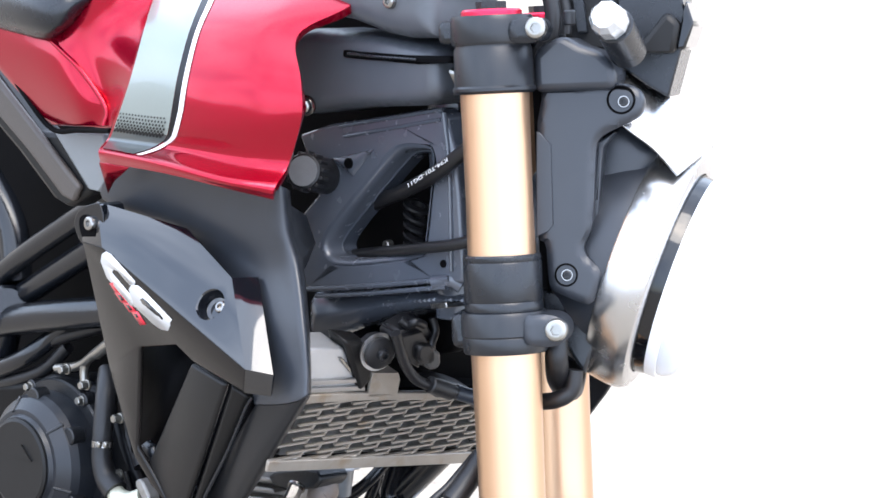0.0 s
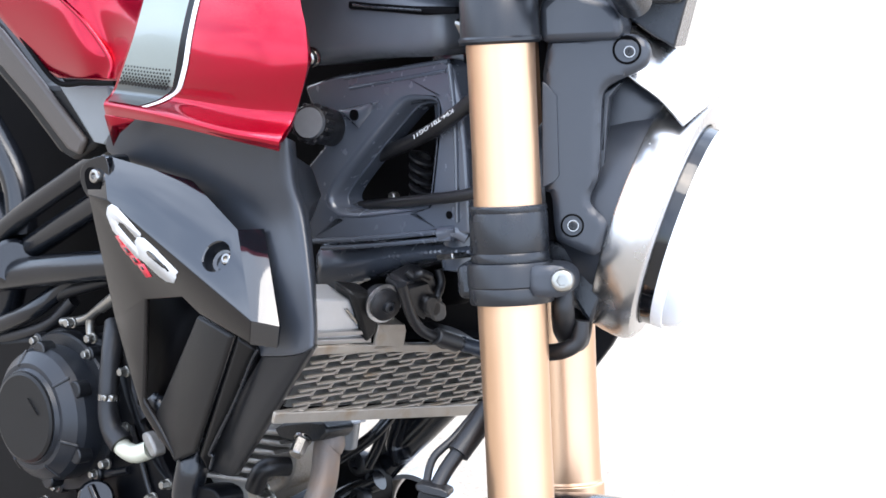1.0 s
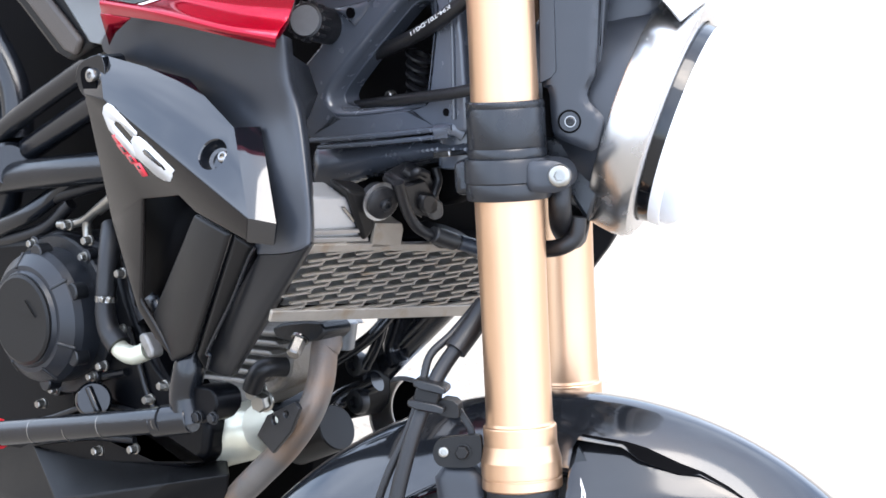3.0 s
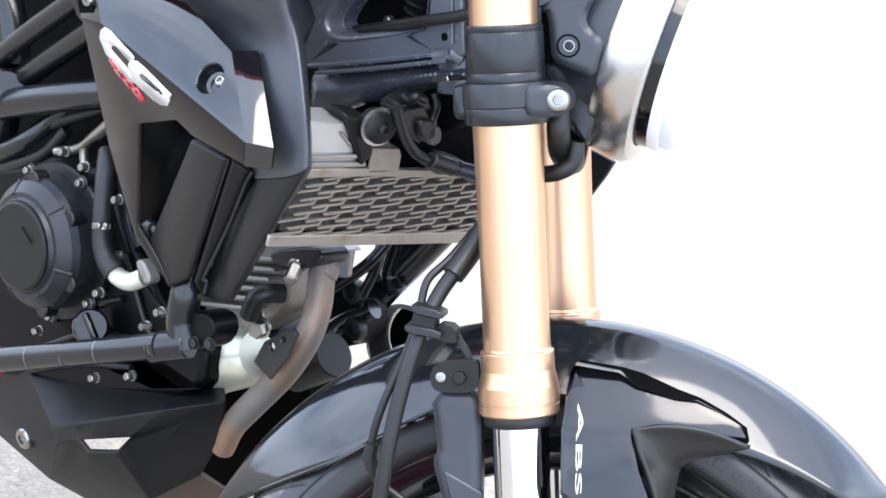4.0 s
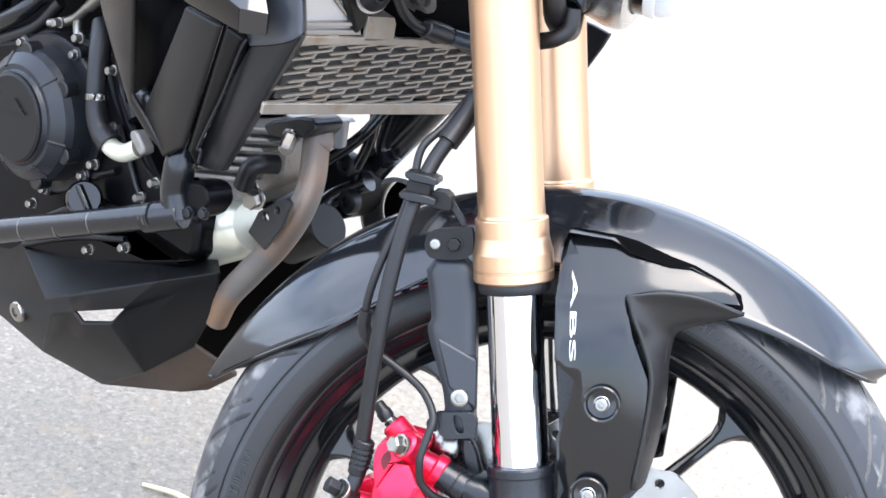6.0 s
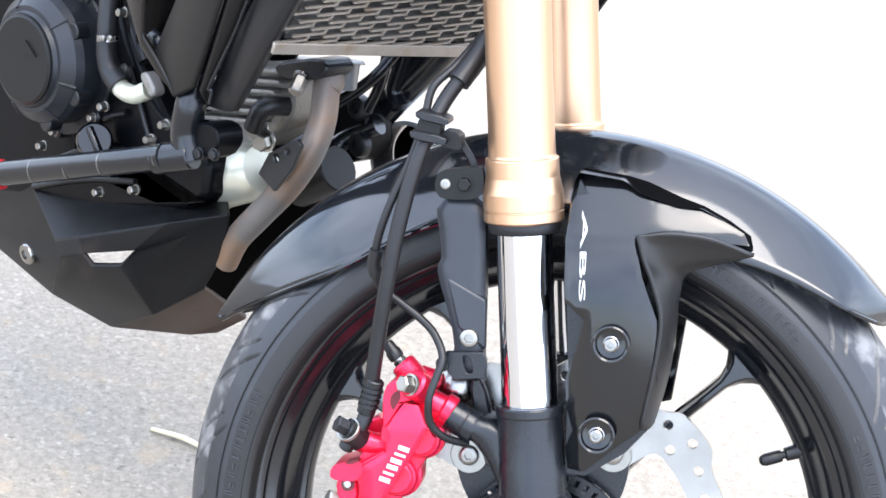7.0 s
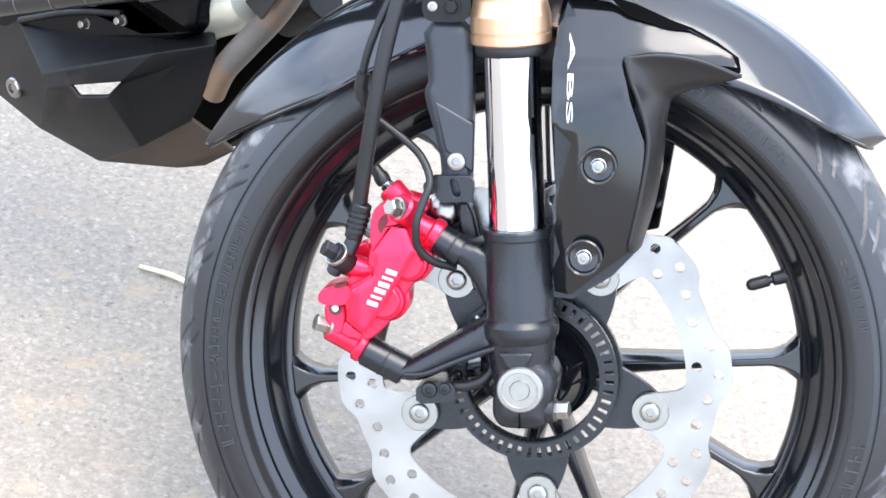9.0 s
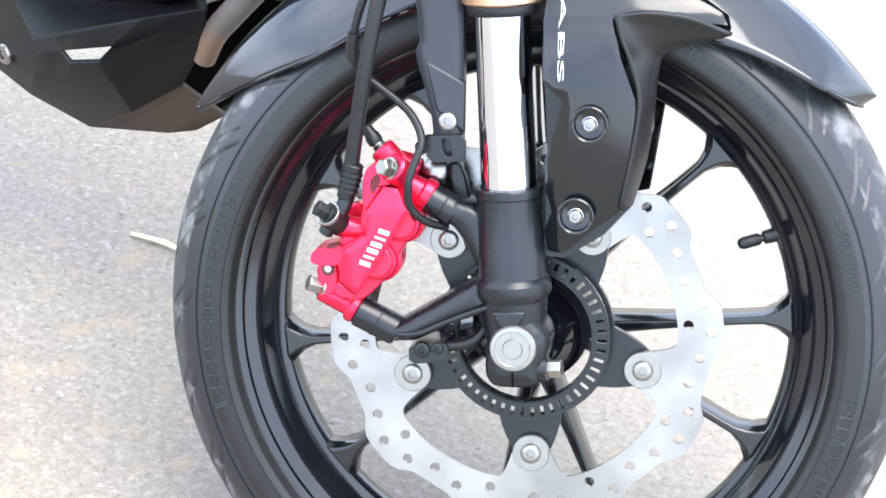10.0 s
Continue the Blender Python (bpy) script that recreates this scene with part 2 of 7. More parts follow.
# ---- mesh helpers ----
def part(name, bm, material, parent=None, fr=FORK, label="", bevel=0.0, angle=35, thick=0.0, segments=2):
    """One bmesh, in the frame fr, as one mesh object under a thing or a part."""
    parent = parent or bike
    bmesh.ops.recalc_face_normals(bm, faces=bm.faces[:])
    c = sum((v.co for v in bm.verts), Vector()) / max(1, len(bm.verts))
    for v in bm.verts:
        v.co -= c
    me = bpy.data.meshes.new(name)
    bm.to_mesh(me)
    bm.free()
    me.materials.append(material)
    me.polygons.foreach_set("use_smooth", [True] * len(me.polygons))
    me.set_sharp_from_angle(angle=radians(angle))
    ob = new(name, me)
    at = fr @ Matrix.Translation(c)
    ob.parent = parent
    ob.matrix_basis = PLACED[parent].inverted() @ at
    PLACED[ob] = at
    if thick:
        s = ob.modifiers.new("thickness", "SOLIDIFY")
        s.thickness, s.offset = abs(thick), (-1 if thick > 0 else 1)
    if bevel:
        b = ob.modifiers.new("worn_edges", "BEVEL")
        b.width, b.segments, b.limit_method, b.angle_limit = bevel, segments, "ANGLE", radians(angle)
        b.harden_normals = False
    if label:
        ob["label"] = label
    return ob


def along(a, b):
    """A frame whose z runs from a towards b."""
    d = (Vector(b) - Vector(a)).normalized()
    m = d.to_track_quat("Z", "Y").to_matrix().to_4x4()
    m.translation = Vector(a)
    return m


def lathe(profile, m=Matrix(), steps=48, bm=None, closed=False):
    """Turns (radius, height) pairs about z of m."""
    bm = bm or bmesh.new()
    rings = []
    for r, z in profile:
        if r < 1e-6:
            rings.append([bm.verts.new(m @ Vector((0, 0, z)))])
        else:
            rings.append([bm.verts.new(m @ Vector((r * math.cos(2 * math.pi * i / steps), r * math.sin(2 * math.pi * i / steps), z))) for i in range(steps)])
    pairs = list(zip(rings, rings[1:])) + ([(rings[-1], rings[0])] if closed else [])
    for a, b in pairs:
        for i in range(steps):
            j = (i + 1) % steps
            if len(a) == 1 and len(b) == 1:
                continue
            if len(a) == 1:
                bm.faces.new((a[0], b[i], b[j]))
            elif len(b) == 1:
                bm.faces.new((a[i], a[j], b[0]))
            else:
                bm.faces.new((a[i], a[j], b[j], b[i]))
    return bm


def rod(a, b, r, bm=None, steps=24, chamfer=0.001, r2=None):
    """A round bar with softened ends from a to b."""
    h = (Vector(b) - Vector(a)).length
    r2 = r if r2 is None else r2
    return lathe([(0, 0), (r - chamfer, 0), (r, chamfer), (r2, h - chamfer), (r2 - chamfer, h), (0, h)], along(a, b), steps, bm)


def smooth(points, n=8):
    """Catmull-Rom through the points."""
    p = [Vector(q) for q in points]
    p = [p[0] * 2 - p[1]] + p + [p[-1] * 2 - p[-2]]
    out = []
    for i in range(1, len(p) - 2):
        for k in range(n):
            t = k / n
            a, b, c, d = p[i - 1], p[i], p[i + 1], p[i + 2]
            out.append(0.5 * ((2 * b) + (c - a) * t + (2 * a - 5 * b + 4 * c - d) * t * t + (3 * b - a - 3 * c + d) * t ** 3))
    return out + [p[-2]]


def tube(points, r, n=8, sides=14, bm=None, radii=None):
    """A hose or bent pipe through the points."""
    bm = bm or bmesh.new()
    path = smooth(points, n)
    rings, ref = [], None
    for i, p in enumerate(path):
        d = (path[min(i + 1, len(path) - 1)] - path[max(i - 1, 0)]).normalized()
        ref = d.orthogonal().normalized() if ref is None else (ref - d * ref.dot(d)).normalized()
        s = d.cross(ref)
        rr = r if radii is None else np.interp(i / (len(path) - 1), np.linspace(0, 1, len(radii)), radii)
        rings.append([bm.verts.new(p + (ref * math.cos(a) + s * math.sin(a)) * rr) for a in [2 * math.pi * k / sides for k in range(sides)]])
    for a, b in zip(rings, rings[1:]):
        for k in range(sides):
            bm.faces.new((a[k], a[(k + 1) % sides], b[(k + 1) % sides], b[k]))
    bm.faces.new(rings[0][::-1]), bm.faces.new(rings[-1])
    return bm


def slab(outline, near, far, holes=(), axis="y", bm=None):
    """A plate cut to an outline (with holes), standing between two depths. axis y: the outline is (x, z); axis x: it is (y, z)."""
    bm = bm or bmesh.new()
    from mathutils.geometry import tessellate_polygon
    loops = [list(outline)] + [list(h) for h in holes]
    tris = tessellate_polygon([[Vector((a, b, 0)) for a, b in lp] for lp in loops])

    def at(a, b, d):
        return Vector((a, d, b)) if axis == "y" else Vector((d, a, b))

    front = [bm.verts.new(at(a, b, near)) for lp in loops for a, b in lp]
    back = [bm.verts.new(at(a, b, far)) for lp in loops for a, b in lp]
    for t in tris:
        if len(set(t)) == 3:
            bm.faces.new([front[i] for i in t]), bm.faces.new([back[i] for i in reversed(t)])
    o = 0
    for lp in loops:
        for i in range(len(lp)):
            j = (i + 1) % len(lp)
            bm.faces.new((front[o + i], front[o + j], back[o + j], back[o + i]))
        o += len(lp)
    return bm


def round_outline(pts, n=3):
    """Rounds a closed outline by corner cutting."""
    p = [Vector(q) for q in pts]
    for _ in range(n):
        p = [q for i in range(len(p)) for q in (p[i] * 0.78 + p[(i + 1) % len(p)] * 0.22, p[i] * 0.22 + p[(i + 1) % len(p)] * 0.78)]
    return [tuple(q) for q in p]


def circle(cx, cz, r, n=20, a0=0.0):
    return [(cx + r * math.cos(a0 + 2 * math.pi * i / n), cz + r * math.sin(a0 + 2 * math.pi * i / n)) for i in range(n)]


def sheet(rows, nu=6, nv=6):
    """A smooth surface through rows of points; returns a function of (u, v) in 0..1 and the grid."""
    grid = [smooth(r, nu) for r in rows]
    cols = [smooth([g[i] for g in grid], nv) for i in range(len(grid[0]))]
    return cols


def skin(cols, bm=None):
    bm = bm or bmesh.new()
    vs = [[bm.verts.new(p) for p in c] for c in cols]
    for a, b in zip(vs, vs[1:]):
        for i in range(len(a) - 1):
            bm.faces.new((a[i], a[i + 1], b[i + 1], b[i]))
    return bm


def on_sheet(cols, u, v, lift=0.0):
    """The point of a sheet at fractions u (across) and v (down), lifted off it."""
    def pick(a, b):
        return cols[max(0, min(len(cols) - 1, a))][max(0, min(len(cols[0]) - 1, b))]
    x, y = u * (len(cols) - 1), v * (len(cols[0]) - 1)
    i, j = int(min(x, len(cols) - 2)), int(min(y, len(cols[0]) - 2))
    s, t = x - i, y - j
    p = (pick(i, j) * (1 - s) + pick(i + 1, j) * s) * (1 - t) + (pick(i, j + 1) * (1 - s) + pick(i + 1, j + 1) * s) * t
    nrm = (pick(i + 1, j) - pick(i, j)).cross(pick(i, j + 1) - pick(i, j)).normalized()
    if nrm.y > 0:
        nrm = -nrm
    return p + nrm * lift


def patch(cols, left, right, v0, v1, lift=0.0007, n=40, k=8):
    """A decal on a sheet between two edge curves left(v), right(v)."""
    return skin([[on_sheet(cols, left(v) + (right(v) - left(v)) * i / k, v, lift) for v in [v0 + (v1 - v0) * j / n for j in range(n + 1)]] for i in range(k + 1)])


def facets(points, faces, bm=None):
    bm = bm or bmesh.new()
    vs = [bm.verts.new(p) for p in points]
    for f in faces:
        bm.faces.new([vs[i] for i in f])
    return bm


def bolt(at, r=0.005, toward=(0, -1, 0), fr=FORK, parent=None, material=None, name="bolt", tall=0.004, flange=0.0):
    """A button-head screw with a hexagon socket."""
    m = along(at, Vector(at) + Vector(toward))
    prof = ([(0, -0.002), (flange, -0.002), (flange, 0.0), (r, 0.0005)] if flange else [(0, -0.002), (r, -0.002)])
    prof += [(r, tall * 0.45), (r * 0.9, tall * 0.85), (r * 0.72, tall), (r * 0.5, tall)]
    bm = lathe(prof, m, 18)
    ring = [v for v in bm.verts][-18:]
    hexa = [bm.verts.new(m @ Vector((r * 0.48 * math.cos(a), r * 0.48 * math.sin(a), tall))) for a in [math.pi / 3 * i for i in range(6)]]
    deep = [bm.verts.new(m @ Vector((r * 0.46 * math.cos(a), r * 0.46 * math.sin(a), tall * 0.35))) for a in [math.pi / 3 * i for i in range(6)]]
    for i in range(18):
        j = (i + 1) % 18
        a, b = hexa[i // 3], hexa[(j // 3) % 6]
        bm.faces.new((ring[i], ring[j], b, a) if a is not b else (ring[i], ring[j], a))
    for i in range(6):
        j = (i + 1) % 6
        bm.faces.new((hexa[i], hexa[j], deep[j], deep[i]))
    bm.faces.new(deep)
    return part(name, bm, material or STEEL, parent, fr)


def hex_bolt(at, r=0.008, toward=(0, -1, 0), fr=FORK, parent=None, material=None, name="bolt", tall=0.008):
    m = along(at, Vector(at) + Vector(toward))
    bm = lathe([(0, -0.001), (r * 1.25, -0.001), (r * 1.25, 0.001), (r * 1.0, 0.0012)], m, 18)
    lathe([(r, 0.001), (r, tall * 0.9), (r * 0.85, tall), (0, tall)], m, 6, bm)
    return part(name, bm, material or STEEL, parent, fr, angle=25)


def pillow(outline, near, far, dome=0.004, reach=0.012, step=0.0035, tilt=None, bm=None, axis="y", holes=()):
    """A plate cut to an outline whose near face swells gently from its edge; tilt(x, z) shifts the face in depth."""
    from mathutils.geometry import delaunay_2d_cdt
    bm = bm or bmesh.new()
    loops = []
    for lp in [list(outline)] + [list(h) for h in holes]:
        ring = []
        for i, a in enumerate(lp):
            b = lp[(i + 1) % len(lp)]
            k = max(1, int(math.hypot(b[0] - a[0], b[1] - a[1]) / (step * 1.3)))
            ring += [(a[0] + (b[0] - a[0]) * j / k, a[1] + (b[1] - a[1]) * j / k) for j in range(k)]
        loops.append(ring)
    flat = np.array([q for ring in loops for q in ring])
    ends = np.array([ring[(i + 1) % len(ring)] for ring in loops for i in range(len(ring))])
    seg = ends - flat
    ll = (seg ** 2).sum(1) + 1e-12

    def dist(p):
        t = np.clip(((p - flat) * seg).sum(1) / ll, 0, 1)
        return float(np.sqrt((((flat + seg * t[:, None]) - p) ** 2).sum(1)).min())

    def inside(p):
        x, z = p
        c = ((flat[:, 1] > z) != (ends[:, 1] > z)) & (x < (ends[:, 0] - flat[:, 0]) * (z - flat[:, 1]) / (ends[:, 1] - flat[:, 1] + 1e-15) + flat[:, 0])
        return c.sum() % 2 == 1

    pts = [tuple(q) for q in flat]
    lo, hi = flat.min(0), flat.max(0)
    for j, z in enumerate(np.arange(lo[1], hi[1], step * 0.87)):
        for x in np.arange(lo[0] + (step / 2 if j % 2 else 0), hi[0], step):
            p = np.array((x, z))
            if inside(p) and dist(p) > step * 0.45:
                pts.append((float(x), float(z)))
    edges, o = [], 0
    for ring in loops:
        edges += [(o + i, o + (i + 1) % len(ring)) for i in range(len(ring))]
        o += len(ring)
    co, _, fc, orig, _, _ = delaunay_2d_cdt([Vector(p) for p in pts], edges, [], 0, 1e-7)

    def at(a, b, d):
        return Vector((a, d, b)) if axis == "y" else Vector((-d, a, b))

    def depth(p):
        d = min(1.0, dist(np.array(p)) / reach)
        return near - dome * math.sqrt(max(0.0, 1 - (1 - d) ** 2)) + (tilt(*p) if tilt else 0.0)

    front = [bm.verts.new(at(p.x, p.y, depth((p.x, p.y)))) for p in co]
    for f in fc:
        m = sum((co[i] for i in f), Vector((0, 0))) / 3
        if inside(np.array((m.x, m.y))):
            bm.faces.new([front[i] for i in f])
    where = {}
    for i, src in enumerate(orig):
        for k in src:
            where[k] = i
    o = 0
    for ring in loops:
        back = [bm.verts.new(at(a, b, far)) for a, b in ring]
        for i in range(len(ring)):
            j = (i + 1) % len(ring)
            a, b = front[where[o + i]], front[where[o + j]]
            if a is not b:
                bm.faces.new((a, b, back[j], back[i]))
        o += len(ring)
    bmesh.ops.delete(bm, geom=[v for v in bm.verts if not v.link_faces], context="VERTS")
    return bm


def box(c, size, m=Matrix(), bm=None):
    bm = bm or bmesh.new()
    made = bmesh.ops.create_cube(bm, size=1.0)["verts"]
    for v in made:
        v.co = m @ (Vector(c) + Vector((v.co.x * size[0], v.co.y * size[1], v.co.z * size[2])))
    return bm


# ---- ground ----
bm = bmesh.new()
R0 = [0.0, 0.3, 0.6, 1.0, 1.6, 2.5, 4, 7, 12, 25, 60, 150, 400, 1200]
foot = WORLD @ Vector((0.02303, 2.08836, -0.81689))
rings = [[bm.verts.new((foot.x + r * math.cos(a), foot.y + r * math.sin(a), 0)) for a in [2 * math.pi * i / 64 for i in range(64)]] for r in R0[1:]]
mid = bm.verts.new((foot.x, foot.y, 0))
for i in range(64):
    bm.faces.new((mid, rings[0][i], rings[0][(i + 1) % 64]))
    for a, b in zip(rings, rings[1:]):
        bm.faces.new((a[i], b[i], b[(i + 1) % 64], a[(i + 1) % 64]))
me = bpy.data.meshes.new("ground")
bm.to_mesh(me)
bm.free()
me.materials.append(ASPHALT)
ground = tagged(new("ground", me), "pale worn asphalt with fine stones and sandy stains", "ground", kind="structure")

WHEEL_Y = 0.065
TURN_Y = along((0, 0, 0), (0, 1, 0))
XA, NEAR, FAR = -0.003, -0.035, 0.165

# ---- front wheel ----
wheel = part("front_wheel", lathe([(0.0085, 0.0), (0.027, 0.0), (0.03, 0.003), (0.033, 0.02), (0.045, 0.032), (0.047, 0.05), (0.047, 0.085), (0.04, 0.1), (0.03, 0.125), (0.0085, 0.125)],
                                  TURN_Y, 48, closed=True), GLOSS_BLACK, label="black cast hub")
# tyre: a round section, with slanted grooves cut into the tread
STEPS = 2160
SIDE = [-1 + 0.45 * k / 16 for k in range(16)] + [-0.55 + 0.54 * k / 58 for k in range(58)] + [-0.01 + 1.01 * k / 20 for k in range(21)]
SECT = len(SIDE) - 1
bm = bmesh.new()
rings = []
for i in range(STEPS):
    a = 2 * math.pi * i / STEPS
    ring = []
    for s in SIDE:
        b = s * radians(128)
        y = WHEEL_Y + 0.0565 * math.sin(b) / (1 if abs(b) < 1.571 else 1.0)
        r = 0.2385 + 0.0485 * math.cos(b) if abs(b) < 1.571 else 0.2385 + 0.0225 * math.cos(b)
        if abs(s) > 0.86:
            y = WHEEL_Y + math.copysign(0.0465 - (abs(s) - 0.86) * 0.04, s)
        cut = 0.0
        for side in (-1,):
            for off, lo, hi, slope, wide in ((0.0, 0.17, 0.5, -0.6, 0.0068), (0.5, 0.24, 0.44, -0.5, 0.0058), (0.25, 0.04, 0.2, -0.8, 0.0066)):
                q = s * side
                if lo < q < hi:
                    ph = ((a * side + slope * (q - lo) * 0.9) / (2 * math.pi) * 26 + off + (0.25 if side < 0 else 0)) % 1.0
                    d = min(ph, 1 - ph) / 26 * 2 * math.pi
                    edge = min(1, (q - lo) / 0.04, (hi - q) / 0.06)
                    cut = max(cut, max(0, 1 - (d / wide) ** 4) * edge)
        r -= 0.0042 * cut
        ring.append(bm.verts.new((r * math.cos(a), y, r * math.sin(a))))
    rings.append(ring)
for i in range(STEPS):
    a, b = rings[i], rings[(i + 1) % STEPS]
    for k in range(SECT):
        bm.faces.new((a[k], a[k + 1], b[k + 1], b[k]))
tyre = part("tyre", bm, TYRE_RUBBER, wheel, label="scuffed black radial tyre with slanted grooves", angle=50)
tyre.data.materials.append(TYRE_SCUFF)
tyre.data.materials.append(SIDEWALL)
tyre.data.polygons.foreach_set("material_index", [1 if abs(SIDE[i % SECT]) < 0.4 else 2 if abs(SIDE[i % SECT]) > 0.585 else 0 for i in range(STEPS * SECT)])
# fine ridges and moulded marks on the near sidewall
bm = bmesh.new()
for r, y in ((0.2575, 0.0128), (0.2375, 0.0085)):
    lathe([(r - 0.0008, y + 0.001), (r - 0.0004, y - 0.0012), (r + 0.0004, y - 0.0012), (r + 0.0008, y + 0.001)], TURN_Y, 160, bm)
part("sidewall_ridge", bm, SIDEWALL, tyre)
bm = bmesh.new()
random.seed(4)


def mark(angle, r, w, h, slope=0.0):
    c, s = math.cos(angle), math.sin(angle)
    m = Matrix(((-s, 0, c, r * c), (0, 1, 0, 0), (c, 0, s, r * s), (0, 0, 0, 1)))
    yy = WHEEL_Y - 0.0565 * math.sqrt(1 - ((r - 0.2385) / 0.0485) ** 2) - 0.0002
    box((0, yy, 0), (w, 0.0016, h), m @ Matrix.Rotation(slope, 4, "Y"), bm)


for start, count, big in ((radians(176), 8, 1), (radians(152), 16, 0), (radians(8), 8, 0.6), (radians(330), 8, 1), (radians(40), 18, 0), (radians(215), 8, 1)):
    for i in range(count):
        a = start + i * (0.043 if big == 1 else 0.03)
        hh = 0.0105 if big == 1 else 0.0065
        for j in range(random.choice((2, 2, 3))):
            if random.random() < 0.5:
                mark(a + (j - 1) * 0.009, 0.2465, 0.0016, hh, random.uniform(-0.2, 0.2))
            else:
                mark(a, 0.2465 + (j - 1) * hh * 0.45, 0.006 if big == 1 else 0.004, 0.0013, random.uniform(-0.15, 0.15))
tagged(part("sidewall_marking", bm, TYRE_RUBBER, tyre, label="raised moulded markings"), kind="stuff")
# rim: stepped cast section
rimp = [(0.2335, 0.0235), (0.2345, 0.0265), (0.2325, 0.03), (0.217, 0.034), (0.2135, 0.052), (0.201, 0.058), (0.201, 0.074), (0.2135, 0.08), (0.217, 0.096), (0.2325, 0.1),
        (0.2345, 0.104), (0.2325, 0.1065), (0.227, 0.1065), (0.222, 0.102), (0.2085, 0.096), (0.2065, 0.084), (0.1955, 0.078), (0.1935, 0.065), (0.1942, 0.0565),
        (0.1965, 0.0535), (0.2025, 0.0515), (0.2045, 0.049), (0.2095, 0.0385), (0.2125, 0.0325), (0.2155, 0.0298), (0.2205, 0.0285), (0.2222, 0.0272), (0.2232, 0.0235), (0.2255, 0.0215), (0.2295, 0.0208), (0.2322, 0.0216)]
rim = part("rim", lathe(rimp, TURN_Y, 180, closed=True), RIM_BLACK, wheel, label="glossy black cast alloy rim", angle=33)


def spoke(a_hub, a_rim, wide=0.0):
    """One blade from hub to rim that flares into the rim."""
    p0 = Vector((0.04 * math.cos(a_hub), 0, 0.04 * math.sin(a_hub)))
    p1 = Vector((0.1965 * math.cos(a_rim), 0, 0.1965 * math.sin(a_rim)))
    d = (p1 - p0).normalized()
    s = Vector((-d.z, 0, d.x))
    L = (p1 - p0).length
    bm = bmesh.new()
    prev = None
    for f in [0, 0.15, 0.35, 0.6, 0.78, 0.86, 0.92, 0.965, 1.0]:
        hw = 0.0085 - 0.004 * min(1, f / 0.5) + 0.017 * max(0, (f - 0.83) / 0.17) ** 2.2 + wide * (1 - f)
        hd = 0.021 - 0.006 * f
        c = p0 + d * L * f
        sec = [(-hw * 0.55, -hd), (hw * 0.55, -hd), (hw, -hd * 0.55), (hw, hd * 0.55), (hw * 0.55, hd), (-hw * 0.55, hd), (-hw, hd * 0.55), (-hw, -hd * 0.55)]
        ring = [bm.verts.new(c + s * x + Vector((0, WHEEL_Y + yy, 0))) for x, yy in sec]
        if prev:
            for i in range(8):
                bm.faces.new((prev[i], prev[(i + 1) % 8], ring[(i + 1) % 8], ring[i]))
        else:
            bm.faces.new(ring[::-1])
        prev = ring
    bm.faces.new(prev)
    return bm


for i in range(5):
    mid_a = radians(-15.5 + 72 * i)
    for s in (-1, 1):
        part("spoke", spoke(mid_a + s * radians(7), mid_a + s * radians(15.2)), RIM_BLACK, wheel, bevel=0.0012, angle=28)
# valve
VA, VB = Vector((0.197, 0.062, 0.0655)), Vector((0.1568, 0.05, 0.057))
vm = along(VA, VB)
vl = (VB - VA).length
valve = part("valve", lathe([(0, -0.008), (0.0105, -0.008), (0.0105, 0.002), (0.0092, 0.0035), (0.0092, 0.0065), (0.0075, 0.0085), (0.0058, 0.0125), (0.0052, vl * 0.52), (0.0036, vl * 0.54), (0, vl * 0.54)], vm, 28), RUBBER, wheel, label="black rubber tyre valve")
part("valve_stem", lathe([(0, vl * 0.5), (0.0031, vl * 0.5), (0.0031, vl * 0.66), (0, vl * 0.66)], vm, 16), CAST_BLACK, valve)
part("valve_cap", lathe([(0, vl * 0.6), (0.0044, vl * 0.6), (0.0048, vl * 0.64), (0.0048, vl * 0.9), (0.0038, vl * 0.97), (0.002, vl), (0, vl)], vm, 20), RUBBER, valve)

# brake disc: wavy ring with drilled holes and five inner lobes
BOLT_R, BOLT_A = 0.0916, [radians(-89.3 + 72 * i) for i in range(5)]
outer, inner = [], []
for i in range(360):
    a = radians(i)
    w = math.cos(10 * (a - radians(2.3)))
    outer.append(((0.1438 + 0.0050 * math.tanh(2.2 * w)) * math.cos(a), (0.1438 + 0.0050 * math.tanh(2.2 * w)) * math.sin(a)))
    d = min(abs((a - b + math.pi) % (2 * math.pi) - math.pi) for b in BOLT_A)
    q = 1 / (1 + math.exp((math.degrees(d) - 9.7) / 1.1))
    r = 0.1145 + (0.0795 - 0.1145) * q
    inner.append((r * math.cos(a), r * math.sin(a)))
holes = [circle(r * math.cos(a), r * math.sin(a), 0.0039, 16) for k in range(10) for d, r in ((0.5, 0.1388), (3.3, 0.1226), (9.8, 0.1347), (18.8, 0.1265), (28.1, 0.1309)) for a in [radians(d + 36 * k)]]
holes += [circle(BOLT_R * math.cos(a), BOLT_R * math.sin(a), 0.009, 16) for a in BOLT_A]
disc = part("brake_disc", slab(outer, -0.0022, 0.0022, [inner] + holes), ROTOR_STEEL, wheel, label="wavy drilled steel brake disc", angle=25)
# black carrier with five arms, and the slotted sensor ring
arms = []
for i in range(360):
    a = radians(i)
    d = math.degrees(min(abs((a - b + math.pi) % (2 * math.pi) - math.pi) for b in BOLT_A))
    r = 0.0668 if d > 24 else max(0.0668, 0.103 - 0.0021 * max(0, d - 3.5) ** 1.0 * 1.0)
    arms.append((r * math.cos(a), r * math.sin(a)))
